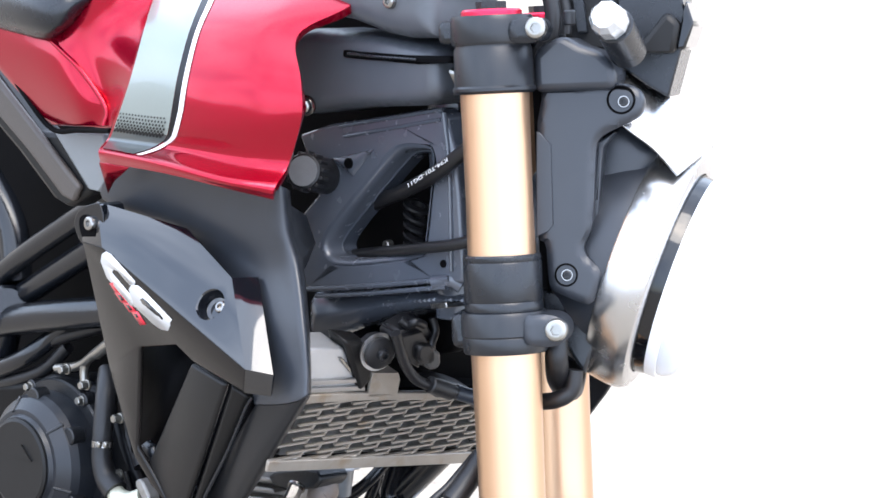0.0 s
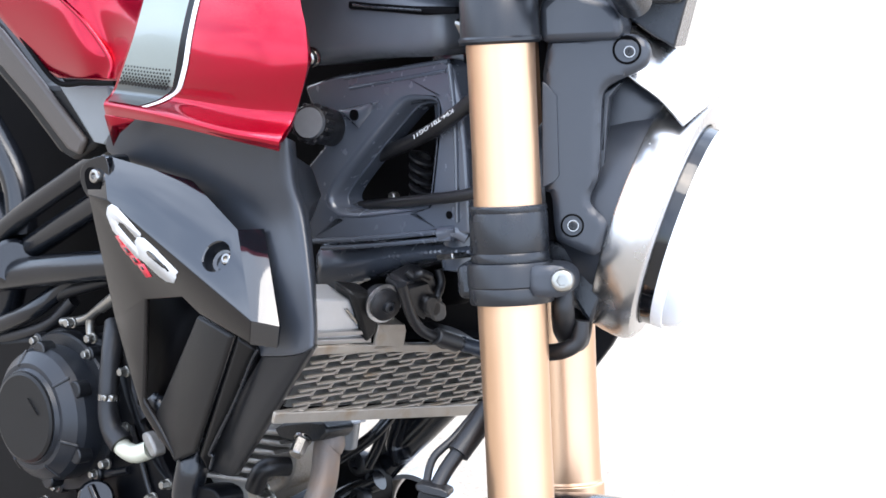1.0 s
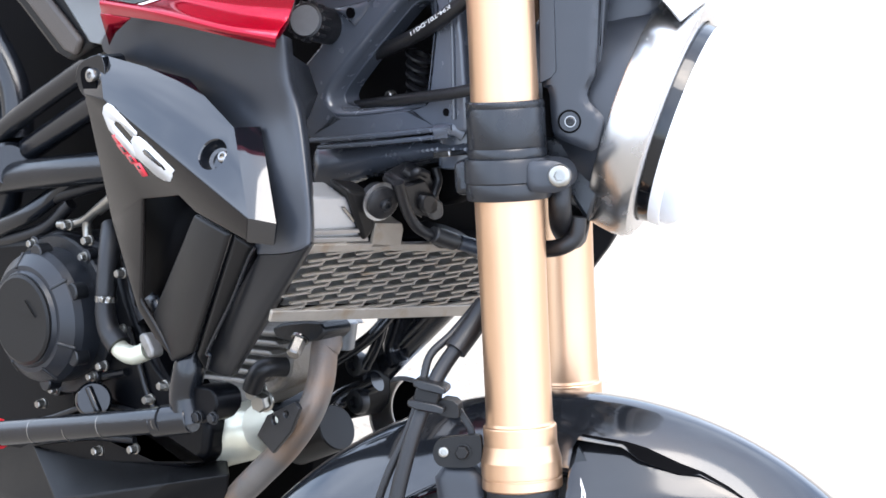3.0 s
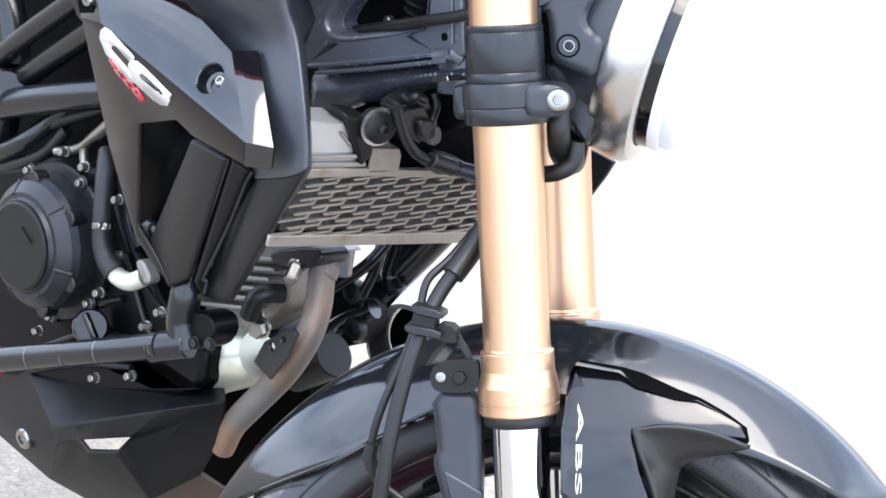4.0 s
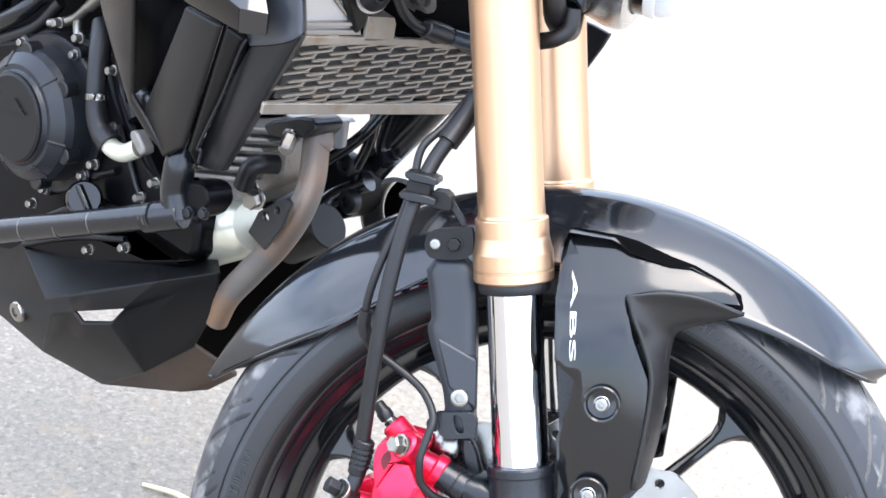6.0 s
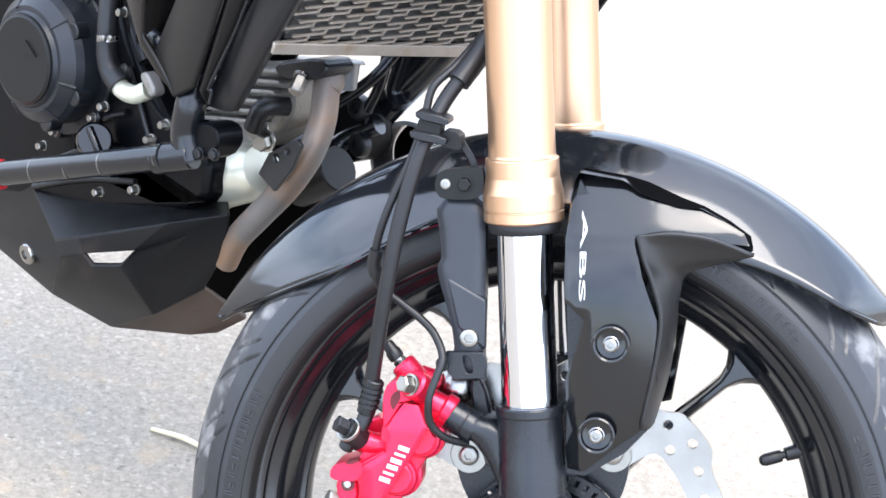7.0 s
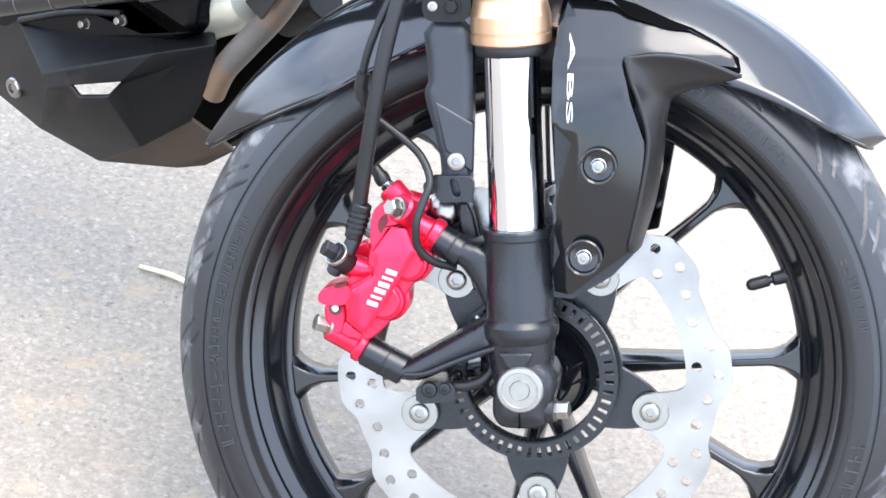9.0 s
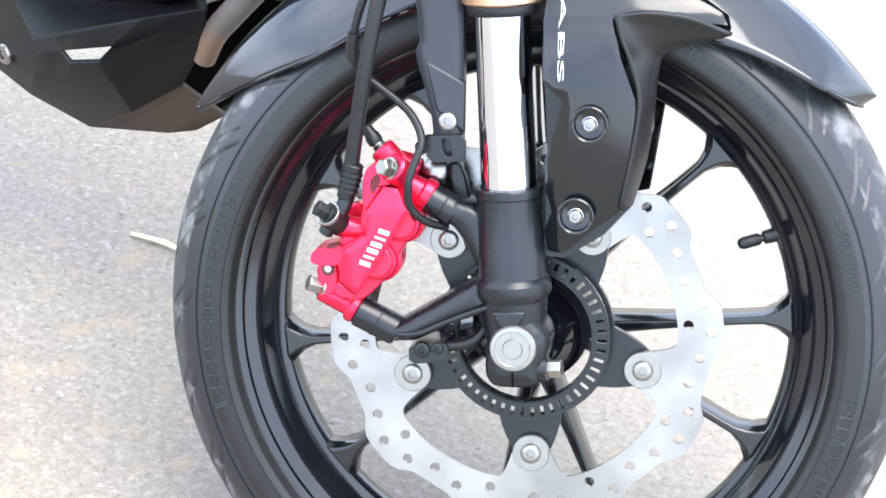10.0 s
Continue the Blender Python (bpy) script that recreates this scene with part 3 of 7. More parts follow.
carrier = part("disc_carrier", slab(arms, 0.0035, 0.0095, [circle(0, 0, 0.0632, 72)[::-1]]), SATIN_BLACK, wheel, label="black five-armed disc carrier", bevel=0.0008)
slots = []
for i in range(48):
    a = 2 * math.pi * (i + 0.5) / 48
    slots.append([((r * math.cos(a) - t * math.sin(a)), (r * math.sin(a) + t * math.cos(a))) for r, t in ((0.0545, -0.0014), (0.0618, -0.0016), (0.0618, 0.0016), (0.0545, 0.0014))])
part("sensor_ring", slab(circle(0, 0, 0.0645, 144), -0.0075, -0.0045, [circle(0, 0, 0.0512, 96)] + slots), SATIN_BLACK, wheel, label="slotted black sensor ring", angle=25)
part("sensor_ring_seat", lathe([(0.0505, -0.006), (0.0525, -0.006), (0.0525, 0.006), (0.0505, 0.006)], TURN_Y, 64, closed=True), SATIN_BLACK, wheel)
for a in BOLT_A:
    p = Vector((BOLT_R * math.cos(a), -0.0024, BOLT_R * math.sin(a)))
    b = part("disc_button", lathe([(0, 0.004), (0.0142, 0.004), (0.0142, 0.0), (0.0136, -0.0008), (0.0082, -0.0008), (0.008, -0.0002), (0.0075, -0.0002), (0, -0.0002)], along(p, p + Vector((0, 1, 0))), 36), ZINC, disc)
    bolt(p + Vector((0, 0.0, 0)), 0.0074, parent=disc, material=ZINC, name="disc_bolt", tall=0.0042)


# ---- fork ----
def leg(y, x):
    up = along((x, y, 0), (x, y, 1))
    ob = part("fork_leg", lathe([(0.0215, 0.2545), (0.0280, 0.2545), (0.0291, 0.2558), (0.0291, 0.2622), (0.0286, 0.2626), (0.0286, 0.2638), (0.0291, 0.2642), (0.0291, 0.2755), (0.0288, 0.2765), (0.0266, 0.2865), (0.0265, 0.2870), (0.0265, 0.2995), (0.0262, 0.3003), (0.0248, 0.3010),
                                 (0.0243, 0.303), (0.0240, 0.32), (0.0240, 0.38), (0.0246, 0.43), (0.0252, 0.472), (0.0246, 0.52), (0.0240, 0.57), (0.0243, 0.62), (0.0249, 0.66), (0.0249, 0.69), (0.0215, 0.69)], up, 120, closed=True), GOLD, label="gold anodised upside-down fork tube", angle=11)
    part("dust_seal", lathe([(0.0207, 0.2465), (0.0248, 0.2465), (0.026, 0.2485), (0.026, 0.253), (0.0252, 0.2556), (0.0207, 0.2556)], up, 48, closed=True), RUBBER, ob)
    part("stanchion", lathe([(0, 0.06), (0.0205, 0.06), (0.0205, 0.26), (0, 0.26)], up, 64), CHROME, ob, label="chromed fork stanchion")
    return ob, up


near_leg, NUP = leg(NEAR, XA)
far_leg, FUP = leg(FAR, XA + 0.0095)
for ob, up, y in ((near_leg, NUP, NEAR), (far_leg, FUP, FAR)):
    part("fork_sleeve", lathe([(0.0245, 0.4922), (0.0276, 0.4922), (0.0282, 0.4938), (0.0282, 0.4985), (0.0275, 0.5), (0.0282, 0.5015), (0.0282, 0.527), (0.0276, 0.5285), (0.0282, 0.53), (0.0282, 0.5322), (0.0272, 0.5335), (0.0245, 0.5335)], up, 56, closed=True), SATIN_BLACK, ob)
    part("fork_cap_sleeve", lathe([(0.0245, 0.6478), (0.0272, 0.6478), (0.0298, 0.6498), (0.0298, 0.6518), (0.0285, 0.6533), (0.0280, 0.679), (0.0272, 0.6805), (0.0272, 0.6855), (0.0282, 0.687), (0.0282, 0.6925), (0.0245, 0.6925)], up, 56, closed=True), COLLAR, ob)
    ct = 0.7029
    cap = part("fork_cap", lathe([(0, ct - 0.01), (0.0212, ct - 0.01), (0.0218, ct), (0.0218, ct + 0.003), (0.0205, ct + 0.0045), (0.0175, ct + 0.0045), (0.0168, ct + 0.0025), (0, ct + 0.0025)], up, 40), RED_ANOD, ob, label="red anodised fork cap")
    part("cap_nut", lathe([(0, ct + 0.002), (0.011, ct + 0.002), (0.011, ct + 0.01), (0, ct + 0.01)], up, 6), CAST_BLACK, ob)
    # lower lug: a sleeve with a rolled ring above the axle boss
    part("fork_bottom", lathe([(0, -0.006), (0.017, -0.006), (0.0205, 0.0), (0.0235, 0.018), (0.0248, 0.032), (0.0252, 0.036), (0.0275, 0.0395), (0.0284, 0.0435), (0.0282, 0.049), (0.0262, 0.0525), (0.0252, 0.0535), (0.0248, 0.056), (0.0248, 0.0765), (0.0244, 0.078), (0.0243, 0.112), (0.0251, 0.1135), (0.0251, 0.1185), (0.0244, 0.12), (0.0212, 0.12), (0.0208, 0.112), (0, 0.112)], up, 64), SATIN_BLACK, ob, label="black cast axle lug", angle=24)


def rounded(pts, n=2):
    return round_outline(pts, n)


# axle boss and caliper arms on the near leg
boss = rounded([(-0.0194, 0.0265), (-0.012, 0.0329), (0.0069, 0.0338), (0.0149, 0.0223), (0.0214, 0.0167), (0.0244, 0.0065), (0.0224, -0.0034), (0.0188, -0.0133), (0.0166, -0.027), (0.0048, -0.0288), (-0.018, -0.0281), (-0.0236, -0.0203), (-0.0241, -0.01)])
part("axle_boss", pillow(boss, -0.047, -0.014, 0.01, 0.012, step=0.003), SATIN_BLACK, near_leg)
part("axle_boss", slab([(x, z) for x, z in boss], 0.145, 0.188), SATIN_BLACK, far_leg, bevel=0.004, segments=3)
part("boss_flat", slab([(-0.017, 0.0314), (0.0097, 0.0315), (0.0043, 0.0196), (-0.0107, 0.0196)], -0.0605, -0.05), SATIN_BLACK, near_leg, bevel=0.002)
AX = Vector((-0.0008, -0.062, 0.0048))
axle = part("axle_nut", lathe([(0, 0.012), (0.0172, 0.012), (0.0172, -0.0015), (0.0162, -0.003), (0.0132, -0.0032), (0.0128, -0.0028), (0.0076, -0.0028), (0.0072, -0.0036), (0.0068, -0.003), (0, -0.003)], along(AX, AX + Vector((0, 1, 0))), 56), ZINC, near_leg, label="pale zinc axle end", angle=20)
# slot drawn as a black bar, its shade in the colour
part("pinch_slot", slab([(-0.003, -0.0111), (-0.0022, -0.0111), (-0.0027, -0.0257), (-0.0035, -0.0257)], -0.0585, -0.045), DEEP_BLACK, near_leg)
hex_bolt((0.0217, -0.045, -0.0149), 0.0068, (1, -0.15, 0.05), parent=near_leg, material=ZINC, name="pinch_bolt", tall=0.011)
part("pinch_lug", rod((0.0129, -0.045, -0.0141), (0.0217, -0.045, -0.0149), 0.0095), SATIN_BLACK, near_leg)
# lower arm: a flat web with a raised lower rim
low = [(-0.0942, 0.0162), (-0.0825, 0.0226), (-0.0572, 0.0363), (-0.0335, 0.0498), (-0.0218, 0.0566), (-0.02, 0.0395), (-0.0187, 0.0284), (-0.0341, 0.0233), (-0.0495, 0.0182), (-0.066, 0.0105), (-0.0764, 0.0062), (-0.0875, 0.0054), (-0.0967, 0.0089)]
part("caliper_arm", pillow(rounded(low, 1), -0.041, -0.018, 0.008, 0.011, step=0.003), SATIN_BLACK, near_leg, label="black lower caliper mount")
part("arm_rim", tube([(-0.088, -0.047, 0.0118), (-0.0728, -0.049, 0.0131), (-0.0513, -0.049, 0.0216), (-0.0299, -0.05, 0.0295), (-0.0126, -0.052, 0.035)], 0.0022), SATIN_BLACK, near_leg)
# upper arm: two ribs with a sunk web between them
upa = [(-0.0515, 0.1111), (-0.0406, 0.1118), (-0.0249, 0.1066), (-0.0185, 0.0989), (-0.0205, 0.0481), (-0.0246, 0.0515), (-0.0315, 0.0673), (-0.0416, 0.0873), (-0.0525, 0.0971)]
part("caliper_arm", pillow(rounded(upa, 1), -0.037, -0.014, 0.009, 0.011, step=0.003), SATIN_BLACK, near_leg, label="black upper caliper mount")
part("mount_bushing", rod((-0.0634, -0.034, 0.1127), (-0.0429, -0.034, 0.0998), 0.0118, chamfer=0.0018), SATIN_BLACK, near_leg)
part("mount_bushing", rod((-0.1208, -0.034, 0.0277), (-0.0904, -0.034, 0.0112), 0.0118, chamfer=0.0018), SATIN_BLACK, near_leg)
part("bushing_ring", rod((-0.1058, -0.034, 0.0194), (-0.1046, -0.034, 0.0186), 0.0122, chamfer=0.0004), RUBBER, near_leg)
part("bushing_ring", rod((-0.0527, -0.034, 0.1062), (-0.0515, -0.034, 0.1054), 0.0122, chamfer=0.0004), RUBBER, near_leg)

# triple clamps: a lower and an upper yoke that join both legs
lz0, lz1 = 0.4633, 0.4928
uz0, uz1 = 0.6814, 0.7029
yoke = part("lower_yoke", box((-0.02, 0.065, (lz0 + lz1) / 2), (0.05, 0.17, (lz1 - lz0) * 0.85)), SATIN_BLACK, bevel=0.005, segments=3, label="satin black lower fork yoke")
ytop = part("upper_yoke", box((-0.02, 0.065, (uz0 + uz1) / 2), (0.05, 0.17, (uz1 - uz0) * 0.8)), SATIN_BLACK, bevel=0.005, segments=3, label="satin black upper fork yoke")
for y, up in ((NEAR, NUP), (FAR, FUP)):
    h = lz1 - lz0
    part("clamp_collar", lathe([(0.0256, lz0), (0.0292, lz0), (0.0302, lz0 + 0.0015), (0.0306, lz0 + h * 0.36), (0.0302, lz0 + h * 0.4), (0.0312, lz0 + h * 0.44), (0.0312, lz0 + h * 0.9), (0.03, lz1), (0.0256, lz1)], up, 56, closed=True), COLLAR, yoke)
    part("clamp_collar", lathe([(0.0256, uz0 + 0.001), (0.0285, uz0 + 0.001), (0.0296, uz0 + 0.003), (0.0296, uz1 - 0.003), (0.0284, uz1), (0.0256, uz1)], up, 56, closed=True), COLLAR, ytop)
lowb = round_outline([(0.0137, 0.4909), (0.0266, 0.4917), (0.0379, 0.4902), (0.0441, 0.4844), (0.045, 0.4763), (0.0411, 0.47), (0.0309, 0.4679), (0.0128, 0.47)], 2)
part("clamp_boss", pillow(lowb, -0.06, -0.02, 0.003, 0.006), HOUSING, yoke)
upb = round_outline([(0.0126, 0.6988), (0.0288, 0.7004), (0.0363, 0.6985), (0.0392, 0.692), (0.0357, 0.6842), (0.0259, 0.6815), (0.0119, 0.683)], 2)
part("clamp_boss", pillow(upb, -0.06, -0.02, 0.003, 0.006), SATIN_BLACK, ytop)
bolt((0.0378, -0.0625, 0.4806), 0.0082, parent=yoke, material=ZINC, name="clamp_bolt", tall=0.006)
bolt((0.0324, -0.0625, 0.6922), 0.0078, parent=ytop, material=ZINC, name="clamp_bolt", tall=0.006)
part("steering_stem", rod((-0.03, 0.065, 0.47), (-0.03, 0.065, 0.7), 0.021), SATIN_BLACK, yoke)
part("cable_guide", tube([(0.0317, -0.02, 0.4702), (0.031, -0.02, 0.4539), (0.0298, 0, 0.4373), (0.0352, 0.02, 0.4287), (0.0351, 0.05, 0.4378), (0.0329, 0.06, 0.4452)], 0.0085), RUBBER, yoke, label="black cable guide below the yoke")
part("cable_guide", tube([(0.043, -0.01, 0.4464), (0.0399, -0.01, 0.4321), (0.0285, -0.01, 0.425), (0.0085, 0, 0.4226), (-0.0113, 0.02, 0.4194)], 0.0062), RUBBER, yoke)

# ---- front mudguard ----
HALF = 0.062
cols = []
for i in range(73):
    f = 0.5 - 0.5 * math.cos(math.pi * i / 72)
    a = radians(32.4 + (147.5 - 32.4) * f)
    tip = min(f / 0.3, (1 - f) / 0.24, 1.0)
    wide = (0.05 + (HALF - 0.05) * tip ** 0.6) * max(0.03, min(1, tip / 0.2) ** 0.5) if f < 0.5 else 0.0005 + HALF * (1 - (1 - min(1, tip * 1.1)) ** 1.6)
    drop = 0.008 + 0.04 * min(1, tip * 1.25) ** 0.9 if f < 0.5 else 0.0005 + 0.0475 * (1 - (1 - min(1, tip)) ** 1.7)
    row = []
    for k in range(25):
        s = -1 + 2 * k / 24
        y = WHEEL_Y + wide * s
        q = abs(s) - 0.2
        fall = (math.sqrt(q * q + 0.008) + q) / 2 - 0.00954
        r = 0.3095 - (drop + 0.004) * (0.45 * fall / 0.7929 + 0.55 * s * s)
        row.append(Vector((r * math.cos(a), y, r * math.sin(a))))
    cols.append(row)
guard = part("front_mudguard", skin(cols), GUARD_BLACK, label="glossy black front mudguard", thick=0.0028, angle=40)
lipb = bmesh.new()
tube([c[0] for c in cols[2:-1:3]], 0.0018, 3, 8, lipb)
part("mudguard_edge", lipb, GLOSS_BLACK, guard)

# side cover with its wing, screws and lettering
main = [(0.0319, 0.2707), (0.0351, 0.2836), (0.0385, 0.2892), (0.0698, 0.2832), (0.0739, 0.2805), (0.0818, 0.2733), (0.1093, 0.2623), (0.1251, 0.262), (0.141, 0.2532), (0.1549, 0.2438), (0.1584, 0.2353), (0.1117, 0.243), (0.0839, 0.2456), (0.0788, 0.241), (0.0835, 0.2158), (0.0953, 0.1789), (0.0927, 0.1419), (0.0803, 0.1046), (0.0553, 0.0871), (0.0368, 0.072), (0.0236, 0.0728), (0.0225, 0.0888), (0.0292, 0.103), (0.0248, 0.1205), (0.0255, 0.1421), (0.034, 0.1628), (0.0412, 0.1854), (0.0274, 0.2), (0.0289, 0.2442)]
STRIP = [(0.0434, 0.1576), (0.0369, 0.1008)]
STRIP_LEAN = (STRIP[0][0] - STRIP[1][0]) / (STRIP[0][1] - STRIP[1][1])
cover = part("side_cover", pillow(main, -0.061, -0.038, 0.0005, 0.002, step=0.0026, tilt=lambda x, z: 1.5 * max(0.0, x - 0.06) ** 2 + 2.5 * max(0.0, 0.05 - x) ** 2 + 0.9 * max(0, 0.2 - z) ** 2 + 3.0 * min(0.045, max(0.0, z - 0.195)) ** 2 + 0.33 * (math.hypot(z - 0.243, 0.01) + z - 0.243) + 0.55 * min(1.0, max(0.0, (STRIP[0][1] + 0.036 - z) / 0.015)) * max(0.0, STRIP[0][0] + STRIP_LEAN * (z - STRIP[0][1]) - x)), COVER_BLACK, guard, label="glossy black mudguard side cover with two screws")
scoop_rows = [
    [(0.0795, -0.058, 0.2465), (0.103, -0.056, 0.2491), (0.1325, -0.052, 0.2444), (0.1607, -0.044, 0.231)],
    [(0.0808, -0.06, 0.2411), (0.0974, -0.05, 0.2385), (0.1222, -0.042, 0.2328), (0.1582, -0.042, 0.2295)],
    [(0.0837, -0.061, 0.2287), (0.093, -0.05, 0.2248), (0.1038, -0.038, 0.2202), (0.1148, -0.026, 0.2173)],
    [(0.0894, -0.062, 0.2126), (0.0947, -0.052, 0.2088), (0.1003, -0.04, 0.2046), (0.1046, -0.026, 0.1993)],
    [(0.0947, -0.0625, 0.1862), (0.0977, -0.053, 0.1824), (0.0998, -0.042, 0.1775), (0.1012, -0.028, 0.1715)],
    [(0.0887, -0.061, 0.1492), (0.0914, -0.052, 0.1457), (0.0936, -0.042, 0.142), (0.0948, -0.03, 0.1379)],
    [(0.0783, -0.058, 0.1065), (0.0803, -0.05, 0.1047), (0.0823, -0.042, 0.1046), (0.0844, -0.034, 0.1062)],
]
part("cover_scoop", skin(sheet(scoop_rows, 6, 6)), SCOOP_BLACK, cover, thick=0.003, label="satin black scoop under the cover's edge", angle=60)
part("cover_flange", slab([(0.0812, 0.2082), (0.1055, 0.2039), (0.1018, 0.1584), (0.084, 0.1021), (0.0653, 0.0832), (0.0358, 0.0663), (0.0209, 0.0679), (0.0258, 0.1421), (0.0262, 0.241), (0.0386, 0.2835)], -0.035, -0.015), SATIN_BLACK, cover)
rimo = [(0.0362, -0.0171, 0.2875), (0.0402, -0.0161, 0.2894), (0.0715, -0.0196, 0.2841), (0.0862, -0.0217, 0.2797), (0.1106, -0.0262, 0.2686), (0.1266, -0.0275, 0.2624), (0.1446, -0.0302, 0.2521), (0.1592, -0.0332, 0.2414), (0.1607, -0.0354, 0.2333), (0.1567, -0.0374, 0.2296), (0.1112, -0.0458, 0.2371), (0.0543, -0.0318, 0.2659), (0.0398, -0.0291, 0.2697)]
# black sheet for the shade in the gap behind the cover's edge
part("cover_gap_shade", facets(rimo, [tuple(range(len(rimo)))]), DEEP_BLACK, guard, thick=0.006)
for at in ((0.0607, -0.0645, 0.1692), (0.0479, -0.06, 0.1019)):
    v = Vector(at)
    part("screw_cup", lathe([(0.0135, 0.002), (0.0135, -0.001), (0.0125, -0.0018), (0.011, -0.001), (0.0102, 0.002), (0.006, 0.0025), (0.006, 0.002)], along(v, v + Vector((0, 1, 0))), 36), COVER_BLACK, cover)
    bolt(v + Vector((0, 0.001, 0)), 0.0052, parent=cover, material=STEEL, name="cover_screw", tall=0.0045, flange=0.006)


def lettering(text, at, size, m, material, parent, fr, name="lettering", label="", extrude=0.0002, shear=0.0):
    cu = bpy.data.curves.new(name, "FONT")
    cu.body, cu.size, cu.extrude, cu.shear = text, size, extrude, shear
    cu.align_x, cu.align_y = "CENTER", "CENTER"
    tmp = bpy.data.objects.new("tmp_text", cu)
    scene.collection.objects.link(tmp)
    me = tmp.to_mesh()
    bm = bmesh.new()
    bm.from_mesh(me)
    tmp.to_mesh_clear()
    bpy.data.objects.remove(tmp)
    for v in bm.verts:
        v.co = Vector(at) + m.to_3x3() @ v.co
    return part(name, bm, material, parent, fr, label)


def fitted(text, a, b, tall, material, parent, fr, name, label):
    """Writing that runs from a to b on a face towards the near side, tall in height."""
    a, b = Vector(a), Vector(b)
    cu = bpy.data.curves.new(name, "FONT")
    cu.body, cu.extrude, cu.offset = text, 0.0, 0.012
    tmp = bpy.data.objects.new("tmp_text", cu)
    scene.collection.objects.link(tmp)
    bm = bmesh.new()
    bm.from_mesh(tmp.to_mesh())
    tmp.to_mesh_clear()
    bpy.data.objects.remove(tmp)
    xs, ys = [v.co.x for v in bm.verts], [v.co.y for v in bm.verts]
    d = (b - a).normalized()
    up = Vector((0, -1, 0)).cross(d)
    for v in bm.verts:
        u, w = (v.co.x - min(xs)) / (max(xs) - min(xs)), (v.co.y - min(ys)) / (max(ys) - min(ys)) - 0.5
        v.co = a + (b - a) * u + up * w * tall
        v.co.y += WRITE_DEPTH(v.co.x, v.co.z)
    return part(name, bm, material, parent, fr, label, thick=-0.0003)


WRITE_DEPTH = lambda x, z: 3.0 * min(0.045, max(0.0, z - 0.195)) ** 2 + 0.33 * (math.hypot(z - 0.243, 0.01) + z - 0.243) + 0.0022
fitted("ABS", (0.0426, -0.0645, 0.2625), (0.0406, -0.0645, 0.2), 0.0046, WHITE_DECAL, cover, FORK, "abs_lettering", "white ABS lettering")

part("far_side_cover", slab([(0.0522, 0.1398), (0.0751, 0.1551), (0.0966, 0.1566), (0.0802, 0.0773), (0.0466, 0.071)], 0.168, 0.176), GLOSS_BLACK, guard, label="glossy black cover on the far fork leg", bevel=0.0015)
# left stay with its clip plates
stay_o = [(-0.0682, 0.2723), (-0.0316, 0.2701), (-0.0322, 0.2327), (-0.0336, 0.1951), (-0.0364, 0.1657), (-0.0366, 0.1378), (-0.0627, 0.1388), (-0.063, 0.1523), (-0.0577, 0.1574), (-0.0587, 0.1743), (-0.063, 0.1945), (-0.0666, 0.208), (-0.0686, 0.2206), (-0.0641, 0.2281)]
stay = part("mudguard_stay", pillow(rounded(stay_o, 1), -0.032, -0.02, 0.004, 0.01), HOUSING, guard, label="satin black mudguard stay")
part("stay_fold", slab([(-0.0609, 0.2139), (-0.032, 0.1969), (-0.0342, 0.1592), (-0.0541, 0.1762)], -0.037, -0.03), HOUSING, stay, bevel=0.002)
part("stay_plate", slab(rounded([(-0.0664, 0.2837), (-0.0623, 0.2926), (-0.0349, 0.2946), (-0.03, 0.2937), (-0.0308, 0.2707), (-0.0607, 0.2712), (-0.0654, 0.2762)], 2), -0.042, -0.034), MATTE_BLACK, stay, bevel=0.0015)
bolt((-0.0581, -0.042, 0.2827), 0.004, parent=stay, material=ZINC, name="stay_rivet", tall=0.002)
hex_bolt((-0.0441, -0.042, 0.2825), 0.005, parent=stay, material=MATTE_BLACK, name="stay_bolt", tall=0.006)
bolt((-0.0458, -0.036, 0.1689), 0.0072, parent=stay, material=ZINC, name="stay_bolt", tall=0.0045)
clip_o = [(-0.0627, 0.1594), (-0.0351, 0.1592), (-0.0328, 0.1529), (-0.0341, 0.1399), (-0.0568, 0.1391), (-0.0616, 0.1442)]
part("cable_bracket", slab(clip_o, -0.043, -0.036, [rounded([(-0.051, 0.1568), (-0.0452, 0.1568), (-0.0423, 0.1441), (-0.0482, 0.1433)], 2)]), SATIN_BLACK, stay, bevel=0.001)
part("cable_clip", slab(rounded([(-0.0696, 0.1552), (-0.061, 0.1586), (-0.0598, 0.1467), (-0.0683, 0.1459)], 2), -0.048, -0.036), RUBBER, stay)
part("reflector_bracket", slab(rounded([(-0.0501, 0.1362), (-0.0392, 0.1349), (-0.0313, 0.0956), (-0.0255, 0.0698), (-0.0384, 0.0655), (-0.0457, 0.0956)], 1), -0.022, -0.012), SATIN_BLACK, stay, bevel=0.002)
part("dome_plate", lathe([(0, -0.006), (0.004, -0.006), (0.01, -0.004), (0.0135, 0.0), (0.0135, 0.002), (0, 0.002)], along((-0.0602, -0.015, 0.1288), (-0.0805, 0.1, 0.1064)), 30), STEEL, stay)

# ---- brake caliper ----
RED = RED_ANOD
